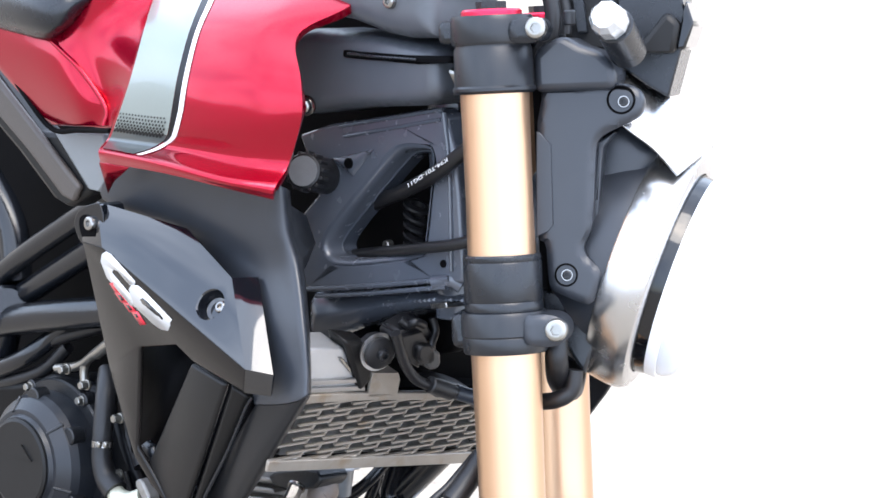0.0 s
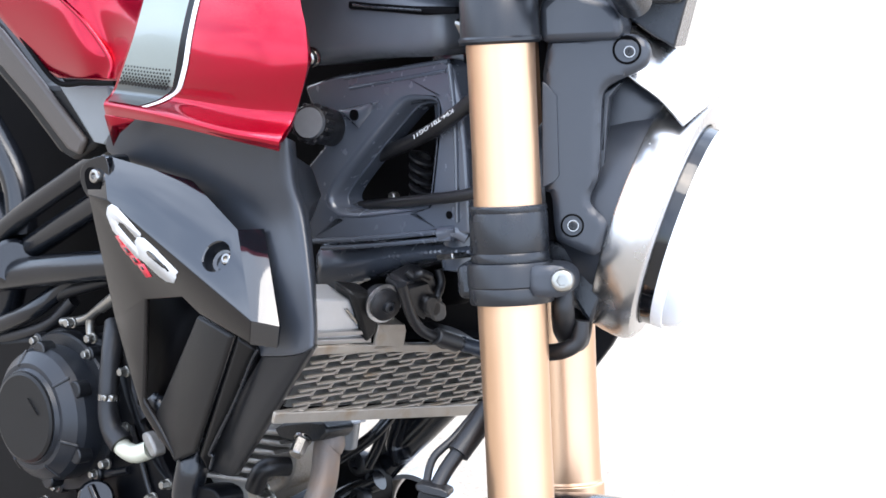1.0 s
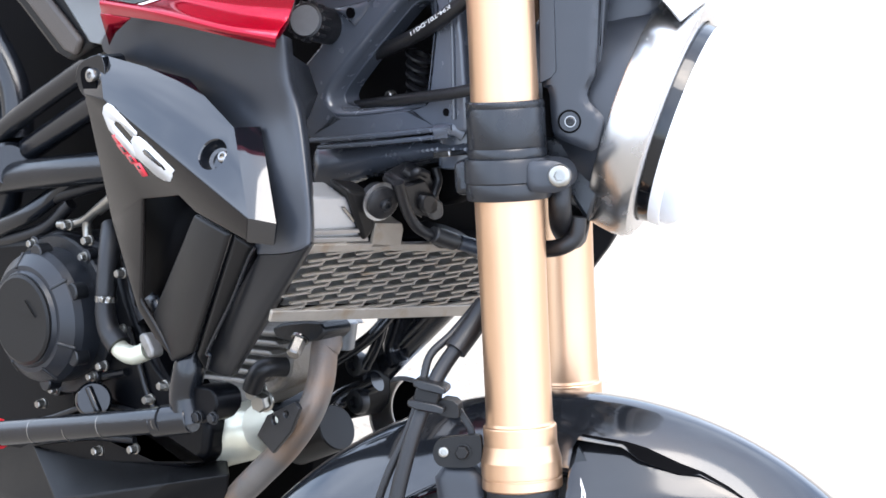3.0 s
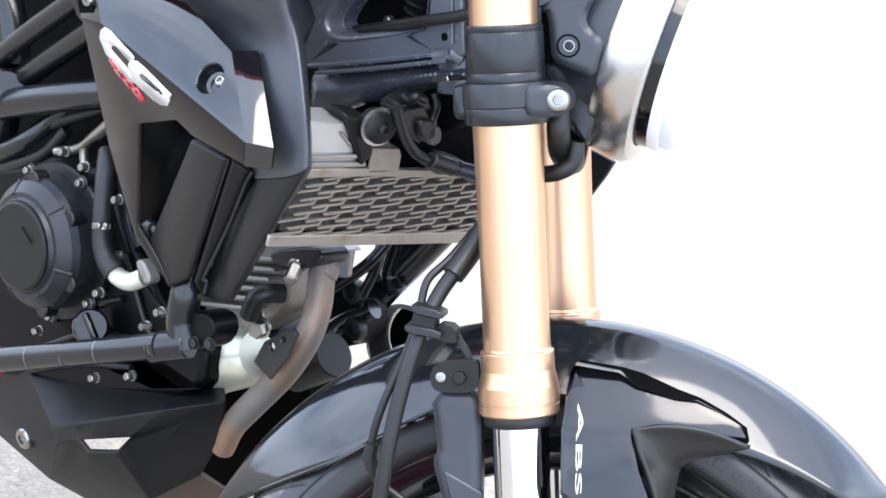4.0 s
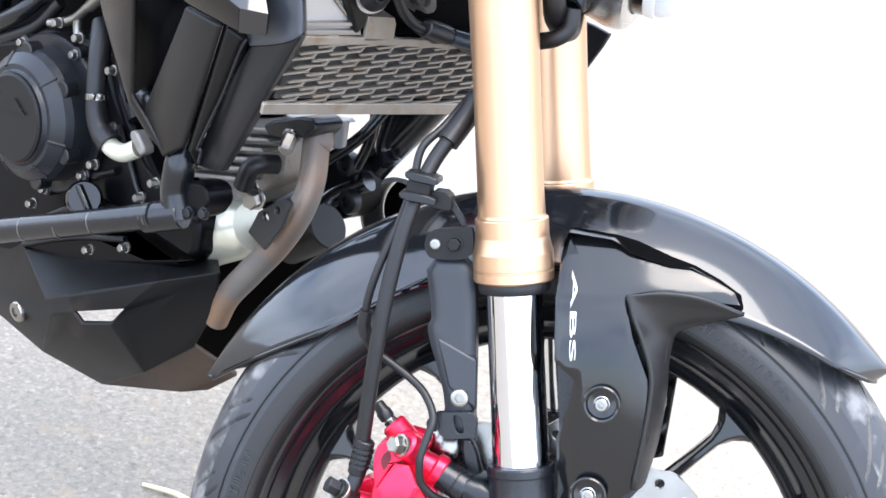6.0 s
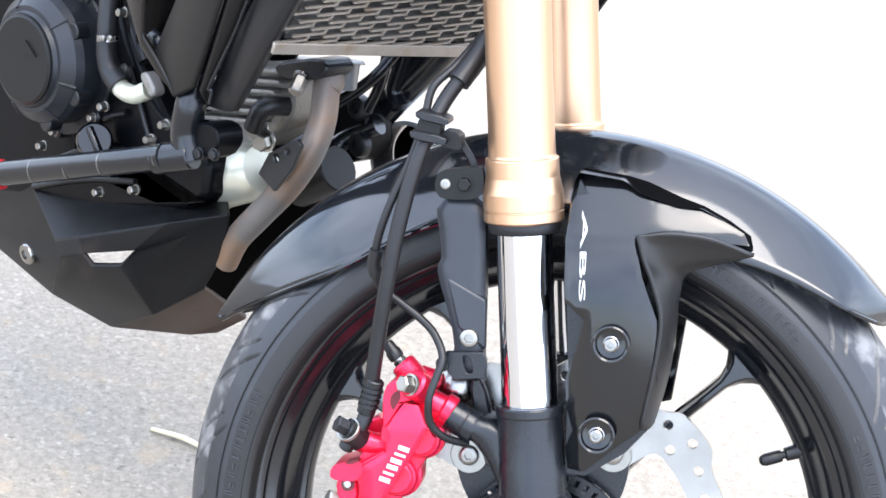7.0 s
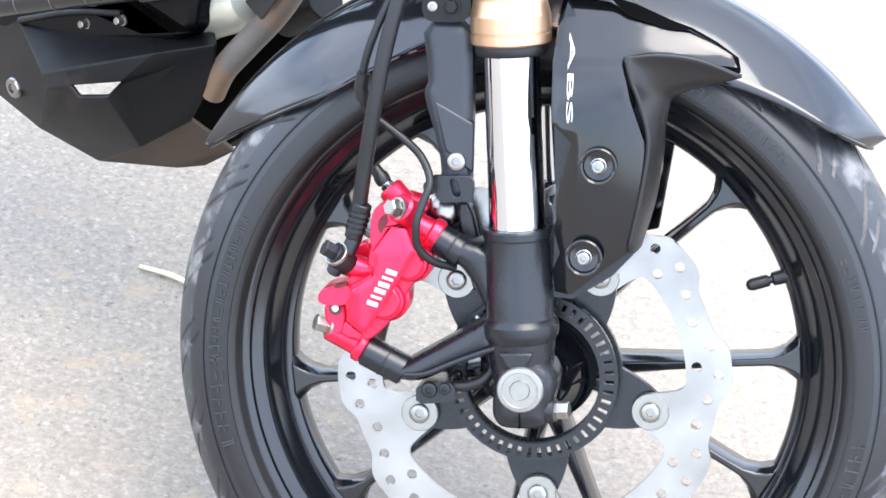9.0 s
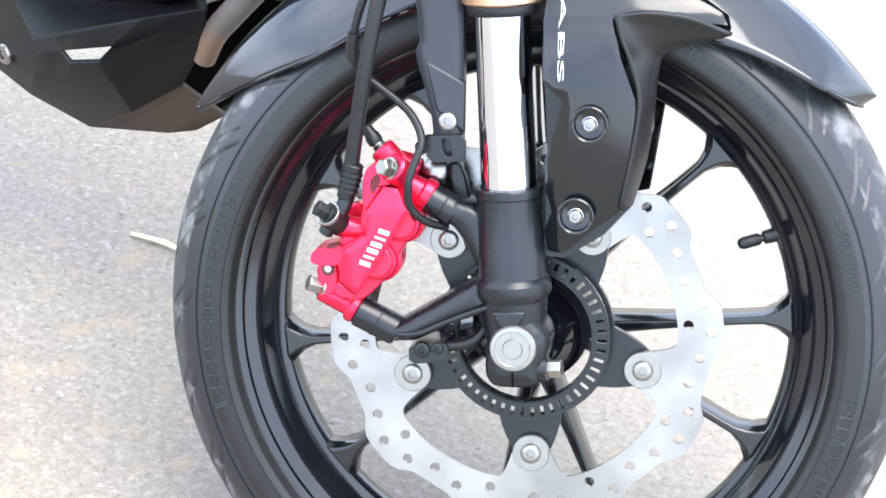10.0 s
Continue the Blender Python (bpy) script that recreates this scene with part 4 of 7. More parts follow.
caliper = part("brake_caliper", slab(rounded([(-0.1135, 0.1024), (-0.1079, 0.1121), (-0.0914, 0.1214), (-0.079, 0.1162), (-0.0706, 0.0958), (-0.077, 0.0831), (-0.0869, 0.0703), (-0.0925, 0.0575), (-0.1042, 0.0447), (-0.1166, 0.0352), (-0.1353, 0.0369), (-0.1373, 0.049), (-0.1329, 0.0705), (-0.1143, 0.0832)], 1), -0.042, -0.01), RED, label="red anodised radial brake caliper", bevel=0.004, segments=3)
for ring, rr in (((-0.0831, -0.0495, 0.0957), 0.0148), ((-0.102, -0.0495, 0.067), 0.0152)):
    v = Vector(ring)
    part("piston_bore", lathe([(0, 0.0), (rr - 0.0045, 0.0), (rr - 0.003, 0.0012), (rr - 0.0026, 0.004), (rr - 0.001, 0.0045), (rr, 0.006), (rr, 0.011), (rr + 0.0022, 0.0125), (rr + 0.0026, 0.015), (rr + 0.0026, 0.028), (0, 0.028)], along(v, v + Vector((0, 1, 0))), 48), RED, caliper, angle=22)
face = [(-0.1051, 0.1062), (-0.1005, 0.1138), (-0.0926, 0.1237), (-0.0826, 0.122), (-0.0754, 0.1065), (-0.0875, 0.086), (-0.1001, 0.0666), (-0.1163, 0.0441), (-0.1294, 0.0539), (-0.1273, 0.0633), (-0.1249, 0.0768), (-0.1072, 0.0877)]
part("face_plate", pillow(face, -0.0562, -0.036, 0.0012, 0.002, step=0.003, tilt=lambda x, z: 0.22 * max(0.0, z - 0.105) + 0.28 * max(0.0, -0.118 - x)), RED, caliper, label="broad red caliper face", angle=24)
part("face_foot", slab([(-0.1305, 0.0528), (-0.117, 0.0429), (-0.1201, 0.0399), (-0.1293, 0.0417), (-0.1343, 0.0451)], -0.0525, -0.03), RED, caliper, bevel=0.001)
part("face_ridge", tube([(-0.1076, -0.053, 0.0873), (-0.1181, -0.05, 0.0812), (-0.1274, -0.047, 0.0759)], 0.0022), RED, caliper)
# upper lobe, its hollow and the two bolt bosses
part("upper_lobe", slab(rounded([(-0.1092, 0.1034), (-0.1094, 0.1181), (-0.108, 0.1307), (-0.1047, 0.1378), (-0.0979, 0.1411), (-0.0878, 0.1419), (-0.0789, 0.1343), (-0.0843, 0.1263), (-0.0945, 0.1235), (-0.0999, 0.1151), (-0.1035, 0.1101)], 1), -0.0515, -0.02), RED, caliper, bevel=0.003, segments=3)
part("lobe_hollow", slab(rounded([(-0.1035, 0.1245), (-0.1016, 0.1304), (-0.0964, 0.1337), (-0.095, 0.1274), (-0.0986, 0.122), (-0.1013, 0.1178)], 1), -0.0522, -0.05), RED_SHADE, caliper)
part("bolt_boss", rod((-0.0787, -0.04, 0.1295), (-0.0866, -0.052, 0.139), 0.0112, chamfer=0.002), RED, caliper)
part("bleed_boss", rod((-0.0858, -0.03, 0.1348), (-0.0978, -0.03, 0.1493), 0.0098, chamfer=0.002), RED, caliper)
part("rear_boss", rod((-0.0884, -0.02, 0.1363), (-0.0735, -0.015, 0.1302), 0.0098, chamfer=0.002), RED, caliper)
part("mount_sleeve", rod((-0.0859, -0.036, 0.1267), (-0.0583, -0.034, 0.1109), 0.0098), RED, caliper)
part("sleeve_collar", rod((-0.0682, -0.034, 0.1169), (-0.06, -0.034, 0.1118), 0.0122, chamfer=0.0018), RED, caliper)
part("banjo_boss", rod((-0.1092, -0.034, 0.0858), (-0.1314, -0.04, 0.094), 0.0092, r2=0.0086), RED, caliper)
part("boss_web", slab(rounded([(-0.1297, 0.0833), (-0.1138, 0.096), (-0.1092, 0.0832), (-0.1146, 0.0768), (-0.1293, 0.0739)], 1), -0.044, -0.02), RED, caliper, bevel=0.003, segments=3)
part("rear_web", slab(rounded([(-0.1284, 0.1024), (-0.1162, 0.1075), (-0.1132, 0.0972), (-0.117, 0.0886), (-0.1276, 0.0921)], 1), -0.022, -0.005), RED, caliper, bevel=0.003)
part("lower_lobe", slab(rounded([(-0.151, 0.0676), (-0.1498, 0.0744), (-0.1441, 0.0778), (-0.1278, 0.0803), (-0.1248, 0.0727), (-0.1293, 0.0658), (-0.1345, 0.0641), (-0.1464, 0.065)], 1), -0.05, -0.016), RED, caliper, bevel=0.004, segments=3)
part("lobe_slot", slab(rounded([(-0.1394, 0.0787), (-0.1291, 0.0812), (-0.1275, 0.0795), (-0.1361, 0.077)], 1), -0.0512, -0.04), RED_SHADE, caliper)
part("pin_lug", slab(rounded([(-0.1464, 0.065), (-0.1319, 0.0658), (-0.1309, 0.0513), (-0.1357, 0.0406), (-0.1441, 0.0427), (-0.1476, 0.0577)], 1), -0.046, -0.016), RED, caliper, bevel=0.003)
part("mount_sleeve", rod((-0.1461, -0.038, 0.0448), (-0.1187, -0.034, 0.0275), 0.0088), RED, caliper)
part("sleeve_collar", rod((-0.1262, -0.034, 0.0318), (-0.1195, -0.034, 0.0275), 0.0118, chamfer=0.0018), RED, caliper)
hex_bolt((-0.0871, -0.054, 0.1377), 0.0066, (-0.55, -0.75, 0.25), parent=caliper, material=ZINC, tall=0.0095)
hex_bolt((-0.1456, -0.04, 0.047), 0.0066, (-0.8, -0.45, 0.35), parent=caliper, material=ZINC, tall=0.011)
part("retaining_pin", rod((-0.1376, -0.0505, 0.0623), (-0.142, -0.03, 0.0576), 0.0032, chamfer=0.0008), STEEL, caliper)
part("pin_seat", lathe([(0.0032, 0), (0.0052, 0), (0.0052, 0.002), (0.0032, 0.002)], along((-0.1381, -0.0478, 0.0616), (-0.1486, 0, 0.0508)), 20, closed=True), RED_SHADE, caliper)
part("bleed_nipple", rod((-0.0962, -0.03, 0.1471), (-0.1018, -0.03, 0.1543), 0.0044), STEEL, caliper)
hex_bolt((-0.0974, -0.03, 0.1484), 0.0052, (-0.65, 0, 0.75), parent=caliper, material=CAST_BLACK, name="nipple_hexagon", tall=0.004)
part("bleed_cap", lathe([(0, 0), (0.0054, 0), (0.0058, 0.002), (0.0058, 0.006), (0.0048, 0.008), (0.0044, 0.013), (0.0036, 0.0145), (0, 0.015)], along((-0.1006, -0.03, 0.1522), (-0.1058, -0.03, 0.1603)), 24), RUBBER, caliper, label="black rubber nipple cap")
ba, bb = (-0.1289, -0.04, 0.0931), (-0.1356, -0.05, 0.1037)
part("banjo", rod(ba, bb, 0.0094, chamfer=0.0015), CAST_BLACK, caliper)
part("banjo_washer", rod((-0.1348, -0.0485, 0.1021), (-0.1359, -0.0505, 0.1042), 0.0098, chamfer=0.0004), ZINC, caliper)
hex_bolt((-0.1359, -0.0505, 0.1042), 0.0066, (-0.8, -0.45, 0.6), parent=caliper, material=CAST_BLACK, name="banjo_bolt", tall=0.01)
part("banjo_stub", rod((-0.1325, -0.046, 0.0986), (-0.1398, -0.046, 0.0876), 0.0056, chamfer=0.0012), CAST_BLACK, caliper)
part("banjo_neck", tube([(-0.1308, -0.046, 0.0986), (-0.1264, -0.045, 0.1056), (-0.1222, -0.043, 0.1148), (-0.1194, -0.042, 0.1239)], 0.0058), CAST_BLACK, caliper)
# a maker's mark as plain slanted bars
ma, mb = Vector((-0.1097, -0.0582, 0.0656)), Vector((-0.0916, -0.0582, 0.0934))
md = (mb - ma).normalized()
ms = Vector((md.z, 0, -md.x))
for i in range(6):
    m = Matrix((md, Vector((0, 1, 0)), ms)).transposed().to_4x4()
    m.translation = ma.lerp(mb, (i + 0.5) / 6)
    bm = box((0, 0, 0), (0.0018 if i in (1, 4) else 0.0034, 0.0005, 0.0082), m @ Matrix.Rotation(radians(14), 4, "Y"))
    part("maker_mark", bm, WHITE_DECAL, caliper, label="white maker's mark as a bar")

# brake pads seen between caliper and disc
part("brake_pad", slab(rounded([(-0.0936, 0.0655), (-0.0864, 0.0741), (-0.0878, 0.0612), (-0.0943, 0.0504), (-0.1041, 0.0439), (-0.1045, 0.0525)], 1), -0.014, -0.004), CAST_BLACK, caliper)
part("pad_spring", tube([(-0.0863, -0.018, 0.0741), (-0.0894, -0.018, 0.0634), (-0.0967, -0.018, 0.0526)], 0.0012), STEEL, caliper)

# speed sensor beside the ring
sens = part("wheel_sensor", slab(rounded([(-0.0811, 0.0036), (-0.0563, 0.0055), (-0.0514, 0.0004), (-0.0526, -0.0083), (-0.0611, -0.0101), (-0.0817, -0.012)], 1), -0.044, -0.012), SATIN_BLACK, near_leg, label="black wheel speed sensor", bevel=0.002)
bolt((-0.0711, -0.044, -0.0004), 0.006, parent=sens, material=CAST_BLACK, tall=0.003)
bolt((-0.0597, -0.044, 0.0005), 0.0045, parent=sens, material=CAST_BLACK, tall=0.002)
part("sensor_lead", tube([(-0.0534, -0.036, 0.0002), (-0.0428, -0.036, 0.0011), (-0.0323, -0.035, 0.0052), (-0.0252, -0.032, 0.0139), (-0.0269, -0.03, 0.0242)], 0.0042), RUBBER, sens)

# ---- hoses ----
hose = part("brake_hose", tube([(-0.0155, 0.02, 0.4099), (-0.0306, -0.005, 0.3804), (-0.043, -0.02, 0.3624), (-0.0578, -0.03, 0.3426), (-0.0684, -0.04, 0.3219), (-0.0792, -0.048, 0.2954), (-0.0914, -0.052, 0.2551), (-0.1015, -0.052, 0.214), (-0.1108, -0.048, 0.1717), (-0.1183, -0.044, 0.1352), (-0.1228, -0.042, 0.1199)], 0.0057), RUBBER, label="black rubber brake hose")
part("hose_sleeve", tube([(-0.0278, -0.006, 0.3845), (-0.0364, -0.015, 0.3708), (-0.0489, -0.026, 0.3542)], 0.0085), RUBBER, hose)
part("hose_ferrule", rod((-0.1143, -0.046, 0.1398), (-0.1237, -0.043, 0.1138), 0.0068), CAST_BLACK, hose)
for k in range(4):
    p = Vector((-0.1169, -0.0455, 0.1325)).lerp(Vector((-0.1212, -0.0435, 0.1203)), k / 3)
    part("ferrule_ring", lathe([(0.0064, -0.0012), (0.0078, -0.0012), (0.0078, 0.0012), (0.0064, 0.0012)], along(p, p + Vector((0.25, 0, 1))), 20, closed=True), CAST_BLACK, hose)
lead = part("sensor_cable", tube([(-0.0363, 0, 0.3833), (-0.0523, -0.018, 0.3649), (-0.0668, -0.028, 0.3516), (-0.0719, -0.034, 0.3343), (-0.0756, -0.04, 0.3188), (-0.0853, -0.044, 0.2949), (-0.0995, -0.046, 0.2667), (-0.1093, -0.044, 0.2417), (-0.1131, -0.04, 0.2203), (-0.1099, -0.036, 0.2062), (-0.0986, -0.034, 0.1966), (-0.082, -0.036, 0.1838), (-0.0701, -0.042, 0.1723), (-0.0635, -0.05, 0.1571), (-0.0676, -0.056, 0.1438), (-0.0729, -0.06, 0.128), (-0.0735, -0.056, 0.1103), (-0.0646, -0.048, 0.0975), (-0.0504, -0.035, 0.0894)], 0.003), RUBBER, label="thin black sensor cable")
part("cable_joint", tube([(-0.1104, -0.044, 0.2355), (-0.113, -0.042, 0.2248), (-0.1121, -0.04, 0.2161)], 0.005), RUBBER, lead)
clip = part("hose_clip", slab(rounded([(-0.0738, 0.3345), (-0.0567, 0.3313), (-0.0613, 0.3118), (-0.0792, 0.3154)], 1), -0.05, -0.03), MATTE_BLACK, hose, label="black plastic hose clip", bevel=0.0015)
for a, b in (((-0.0762, -0.05, 0.3346), (-0.0527, -0.05, 0.3284)), ((-0.081, -0.05, 0.3203), (-0.0546, -0.05, 0.3145))):
    ca, cb = Vector(a), Vector(b)
    part("clip_band", slab(rounded([(ca.x, ca.z + 0.0034), (cb.x, cb.z + 0.0034), (cb.x, cb.z - 0.0034), (ca.x, ca.z - 0.0034)], 1), -0.0535, -0.029), CAST_BLACK, clip, bevel=0.0014, segments=2)
part("clip_arm", slab(rounded([(-0.0601, 0.3217), (-0.0462, 0.3194), (-0.0447, 0.3075), (-0.0501, 0.3072), (-0.0615, 0.3102)], 1), -0.044, -0.024), MATTE_BLACK, clip, bevel=0.001)
part("clip_stay", slab([(-0.0502, 0.313), (-0.0452, 0.313), (-0.0376, 0.2996), (-0.0336, 0.286), (-0.0378, 0.2848), (-0.0418, 0.2972)], -0.034, -0.031), CAST_BLACK, clip, bevel=0.0008)

# ---- headlamp ----
HEAD_AX = Vector((math.cos(radians(21.5)), -math.sin(radians(3.5)), -math.sin(radians(21.5)))).normalized()
HC = Vector((0.1066, 0.065, 0.5087))
HM = along(HC, HC + HEAD_AX)
lamp = part("headlamp", lathe([(0.0862, -0.033), (0.0895, -0.0332), (0.0906, -0.0318), (0.0925, -0.022), (0.0935, -0.014), (0.0931, -0.007), (0.0905, -0.0018), (0.086, 0.0006), (0.081, 0.0010), (0.0782, 0.0004), (0.0772, -0.0015), (0.0772, -0.012), (0.084, -0.016), (0.0855, -0.03)], HM, 128, closed=True), SHELL_ALU, label="round headlamp with a brushed aluminium shell", angle=28)
part("lamp_bowl", lathe([(0.0875, -0.031), (0.087, -0.037), (0.084, -0.048), (0.074, -0.073), (0.06, -0.098), (0.045, -0.116), (0, -0.122)], HM, 64), HOUSING, lamp, label="dark lamp bowl")
part("bowl_back", pillow([(0.0527, 0.5895), (0.0628, 0.6145), (0.0743, 0.6231), (0.0892, 0.6143), (0.1063, 0.6005), (0.0995, 0.5856), (0.0774, 0.5474), (0.0514, 0.5194)], 0.02, 0.1, 0.006, 0.02, step=0.005), HOUSING, lamp)
part("lamp_ring", lathe([(0.0768, -0.012), (0.0768, 0.0065), (0.0762, 0.0092), (0.0745, 0.0096), (0.0745, -0.012)], HM, 128, closed=True), GLOSS_BLACK, lamp, label="dark inner lamp ring")
part("lamp_trim", lathe([(0.0766, 0.0094), (0.0766, 0.0158), (0.0757, 0.0176), (0.0738, 0.018), (0.0725, 0.0165), (0.0725, 0.009)], HM, 128, closed=True), surface("frosted_lens_edge", (0.72, 0.72, 0.73), 0.2, 0.0, var=0.04, scale=200, bump=0.05), lamp, label="pale frosted edge of the lens")
part("lamp_reflector", lathe([(0.0725, 0.002), (0.05, -0.022), (0.02, -0.032), (0, -0.033)], HM, 64), ALUMINIUM, lamp)
glassp = part("lamp_lens", lathe([(0.0735, 0.004), (0.0745, 0.0175), (0.0738, 0.0225), (0.07, 0.0288), (0.06, 0.0352), (0.045, 0.0402), (0.025, 0.0432), (0, 0.0442), (0, 0.0412), (0.025, 0.0402), (0.045, 0.0372), (0.059, 0.0322), (0.0685, 0.0265), (0.0715, 0.004)], HM, 96), LENS, lamp, label="clear domed lamp lens")
glassp.visible_shadow = False
# a tongue of the shell that runs up over the bowl to the bracket
tongue_rows = [
    [(0.0739, 0.0, 0.628), (0.0826, 0.0, 0.6208), (0.0912, 0.0, 0.6139), (0.1003, 0.0, 0.6071), (0.1085, 0.0, 0.5995), (0.1219, -0.002, 0.5836)],
    [(0.0734, 0.0015, 0.6397), (0.0839, 0.0048, 0.6338), (0.0947, 0.0082, 0.6261), (0.1058, 0.0098, 0.6172), (0.1166, 0.0114, 0.6064), (0.1296, 0.0101, 0.5896)],
    [(0.0717, 0.0131, 0.6513), (0.0842, 0.0197, 0.6467), (0.0971, 0.0263, 0.6382), (0.1104, 0.0296, 0.6272), (0.1239, 0.0329, 0.6132), (0.1367, 0.0322, 0.5952)],
    [(0.0689, 0.035, 0.6634), (0.0835, 0.045, 0.6602), (0.0987, 0.055, 0.6508), (0.1144, 0.06, 0.6376), (0.1308, 0.065, 0.6201), (0.1434, 0.065, 0.6009)],
]
part("shell_top", skin(sheet(tongue_rows, 5, 5)), SHELL_ALU, lamp, label="aluminium upper shell", thick=0.003, bevel=0.001)
brk_o = [(0.0251, 0.6495), (0.0455, 0.6502), (0.0755, 0.6513), (0.0908, 0.6502), (0.0994, 0.6446), (0.1019, 0.6365), (0.0987, 0.6278), (0.0921, 0.6233), (0.0798, 0.619), (0.0707, 0.6145), (0.066, 0.6091), (0.0641, 0.5906), (0.0616, 0.5504), (0.0537, 0.5361), (0.055, 0.5295), (0.0605, 0.5237), (0.0675, 0.517), (0.0647, 0.5078), (0.058, 0.493), (0.0471, 0.4966), (0.0327, 0.5035), (0.028, 0.5077), (0.0273, 0.5191), (0.0269, 0.5394), (0.0213, 0.5416)]
brk = part("lamp_bracket", pillow(rounded(brk_o, 1), -0.0185, -0.006, 0.0035, 0.006), HOUSING, lamp, label="satin black lamp bracket with two screws")
part("bracket_panel", slab([(0.0238, 0.6197), (0.027, 0.6179), (0.034, 0.6096), (0.0332, 0.5522), (0.0281, 0.5467), (0.0206, 0.5437)], -0.0235, -0.0205), HOUSING, brk, bevel=0.0008)
part("bracket_edge", slab([(0.0658, 0.6101), (0.0783, 0.6161), (0.0697, 0.6059), (0.0674, 0.5897), (0.0631, 0.545), (0.0552, 0.533), (0.0562, 0.5281), (0.0519, 0.5332), (0.0592, 0.5492)], -0.008, 0.02), HOUSING, brk, bevel=0.002)
for at, seat, rr in (((0.0853, -0.0225, 0.6393), (0.0873, -0.0225, 0.638), 0.0093), ((0.0409, -0.0225, 0.516), (0.0417, -0.0225, 0.516), 0.0076)):
    v, w = Vector(at), Vector(seat)
    # shallow cup coloured black for the shade of a deeper recess
    part("screw_cup", lathe([(rr * 1.12, 0.001), (rr * 1.1, -0.0002), (rr, -0.0006), (rr * 0.96, 0.0002), (rr * 0.9, 0.0008), (0, 0.0008)], along(v, v + Vector((0, 1, 0))), 36), DEEP_BLACK, brk)
    bolt(w + Vector((0, 0.0006, 0)), 0.0036, parent=brk, material=CAST_BLACK, name="bracket_screw", tall=0.003)
    part("screw_washer", lathe([(0.0032, 0.0), (0.0042, 0.0), (0.0042, -0.0012), (0.0032, -0.0012)], along(w, w + Vector((0, 1, 0))), 28, closed=True), STEEL, brk)
# black plate added to keep the gap by the fork leg dark
part("gap_dark_plate", box((0.0235, 0.058, 0.577), (0.006, 0.135, 0.145)), DEEP_BLACK, brk, bevel=0.001)
part("bracket_link", slab([(0.0185, 0.5081), (0.0543, 0.4883), (0.0575, 0.4654), (0.0481, 0.4408), (0.0326, 0.4661), (0.019, 0.4894)], 0.0, 0.13), SATIN_BLACK, brk, bevel=0.003)
part("bracket", slab(rounded(brk_o, 1), 0.138, 0.152), SATIN_BLACK, lamp, bevel=0.003, label="satin black lamp bracket on the far side")

# cowl, indicator and instrument visor over the lamp
cowl = part("upper_cowl", slab([(0.0242, 0.6749), (0.0305, 0.6806), (0.047, 0.6871), (0.0589, 0.6793), (0.0716, 0.6747), (0.0778, 0.6688), (0.0832, 0.6622), (0.0834, 0.6469), (0.0242, 0.6471)], -0.03, 0.14), HOUSING, label="satin black cowl behind the headlamp", bevel=0.006, segments=3)
vis_o = [(0.0706, 0.6707), (0.0825, 0.6752), (0.0905, 0.6856), (0.0797, 0.7078), (0.0775, 0.7369), (0.1224, 0.7346), (0.1279, 0.7054), (0.1332, 0.6919), (0.1249, 0.6724), (0.1145, 0.6388), (0.0982, 0.6487)]
visor = part("instrument_visor", slab(vis_o, 0.03, 0.12), SATIN_BLACK, label="dark angular instrument visor", bevel=0.006, segments=2)
part("visor_facet", slab([(0.0846, 0.6721), (0.1213, 0.6705), (0.1263, 0.6926), (0.1164, 0.7012), (0.0993, 0.6817)], 0.015, 0.035), MATTE_BLACK, visor, bevel=0.004)
part("visor_shield", slab([(0.1218, 0.6725), (0.1284, 0.673), (0.1356, 0.6914), (0.1306, 0.7086), (0.1263, 0.6926)], 0.02, 0.12), GLOSS_BLACK, visor, bevel=0.002)
sig = part("turn_signal", rod((0.0917, -0.02, 0.673), (0.0864, -0.06, 0.692), 0.0135, r2=0.0138), SATIN_BLACK, label="black turn signal with a clear lens")
part("signal_lens", lathe([(0.0125, 0), (0.0132, 0.004), (0.0125, 0.016), (0.009, 0.022), (0, 0.0235)], along((0.0854, -0.058, 0.6929), (0.08, -0.09, 0.7012)), 10), surface("frosted_clear_plastic", (0.5, 0.51, 0.51), 0.1, 0.5, coat=0.6, var=0.15, scale=150, bump=0.5, bscale=250), sig, label="clear faceted signal lens", angle=12)
part("bar_clamp_bolt", rod((0.0518, -0.03, 0.6936), (0.0523, -0.03, 0.7043), 0.0045), CAST_BLACK, ytop)
part("control_cable", tube([(0.0276, 0, 0.6768), (0.0343, 0, 0.6886), (0.0362, 0, 0.7047), (0.0319, 0, 0.7293)], 0.006), RUBBER, ytop)
part("control_cable", tube([(0.042, 0.02, 0.6884), (0.0427, 0.02, 0.7047), (0.0375, 0.02, 0.7295)], 0.005), RUBBER, ytop)
case = part("instrument_case", slab([(0.0392, 0.7344), (0.0859, 0.7321), (0.0875, 0.6907), (0.076, 0.6738), (0.0545, 0.6781), (0.0396, 0.6846)], 0.04, 0.12), MATTE_BLACK, label="dark back of the instrument case", bevel=0.004)
part("case_rib", slab([(0.0462, 0.7212), (0.0545, 0.7207), (0.0573, 0.6878), (0.0498, 0.6873)], 0.03, 0.045), SATIN_BLACK, case, bevel=0.002)


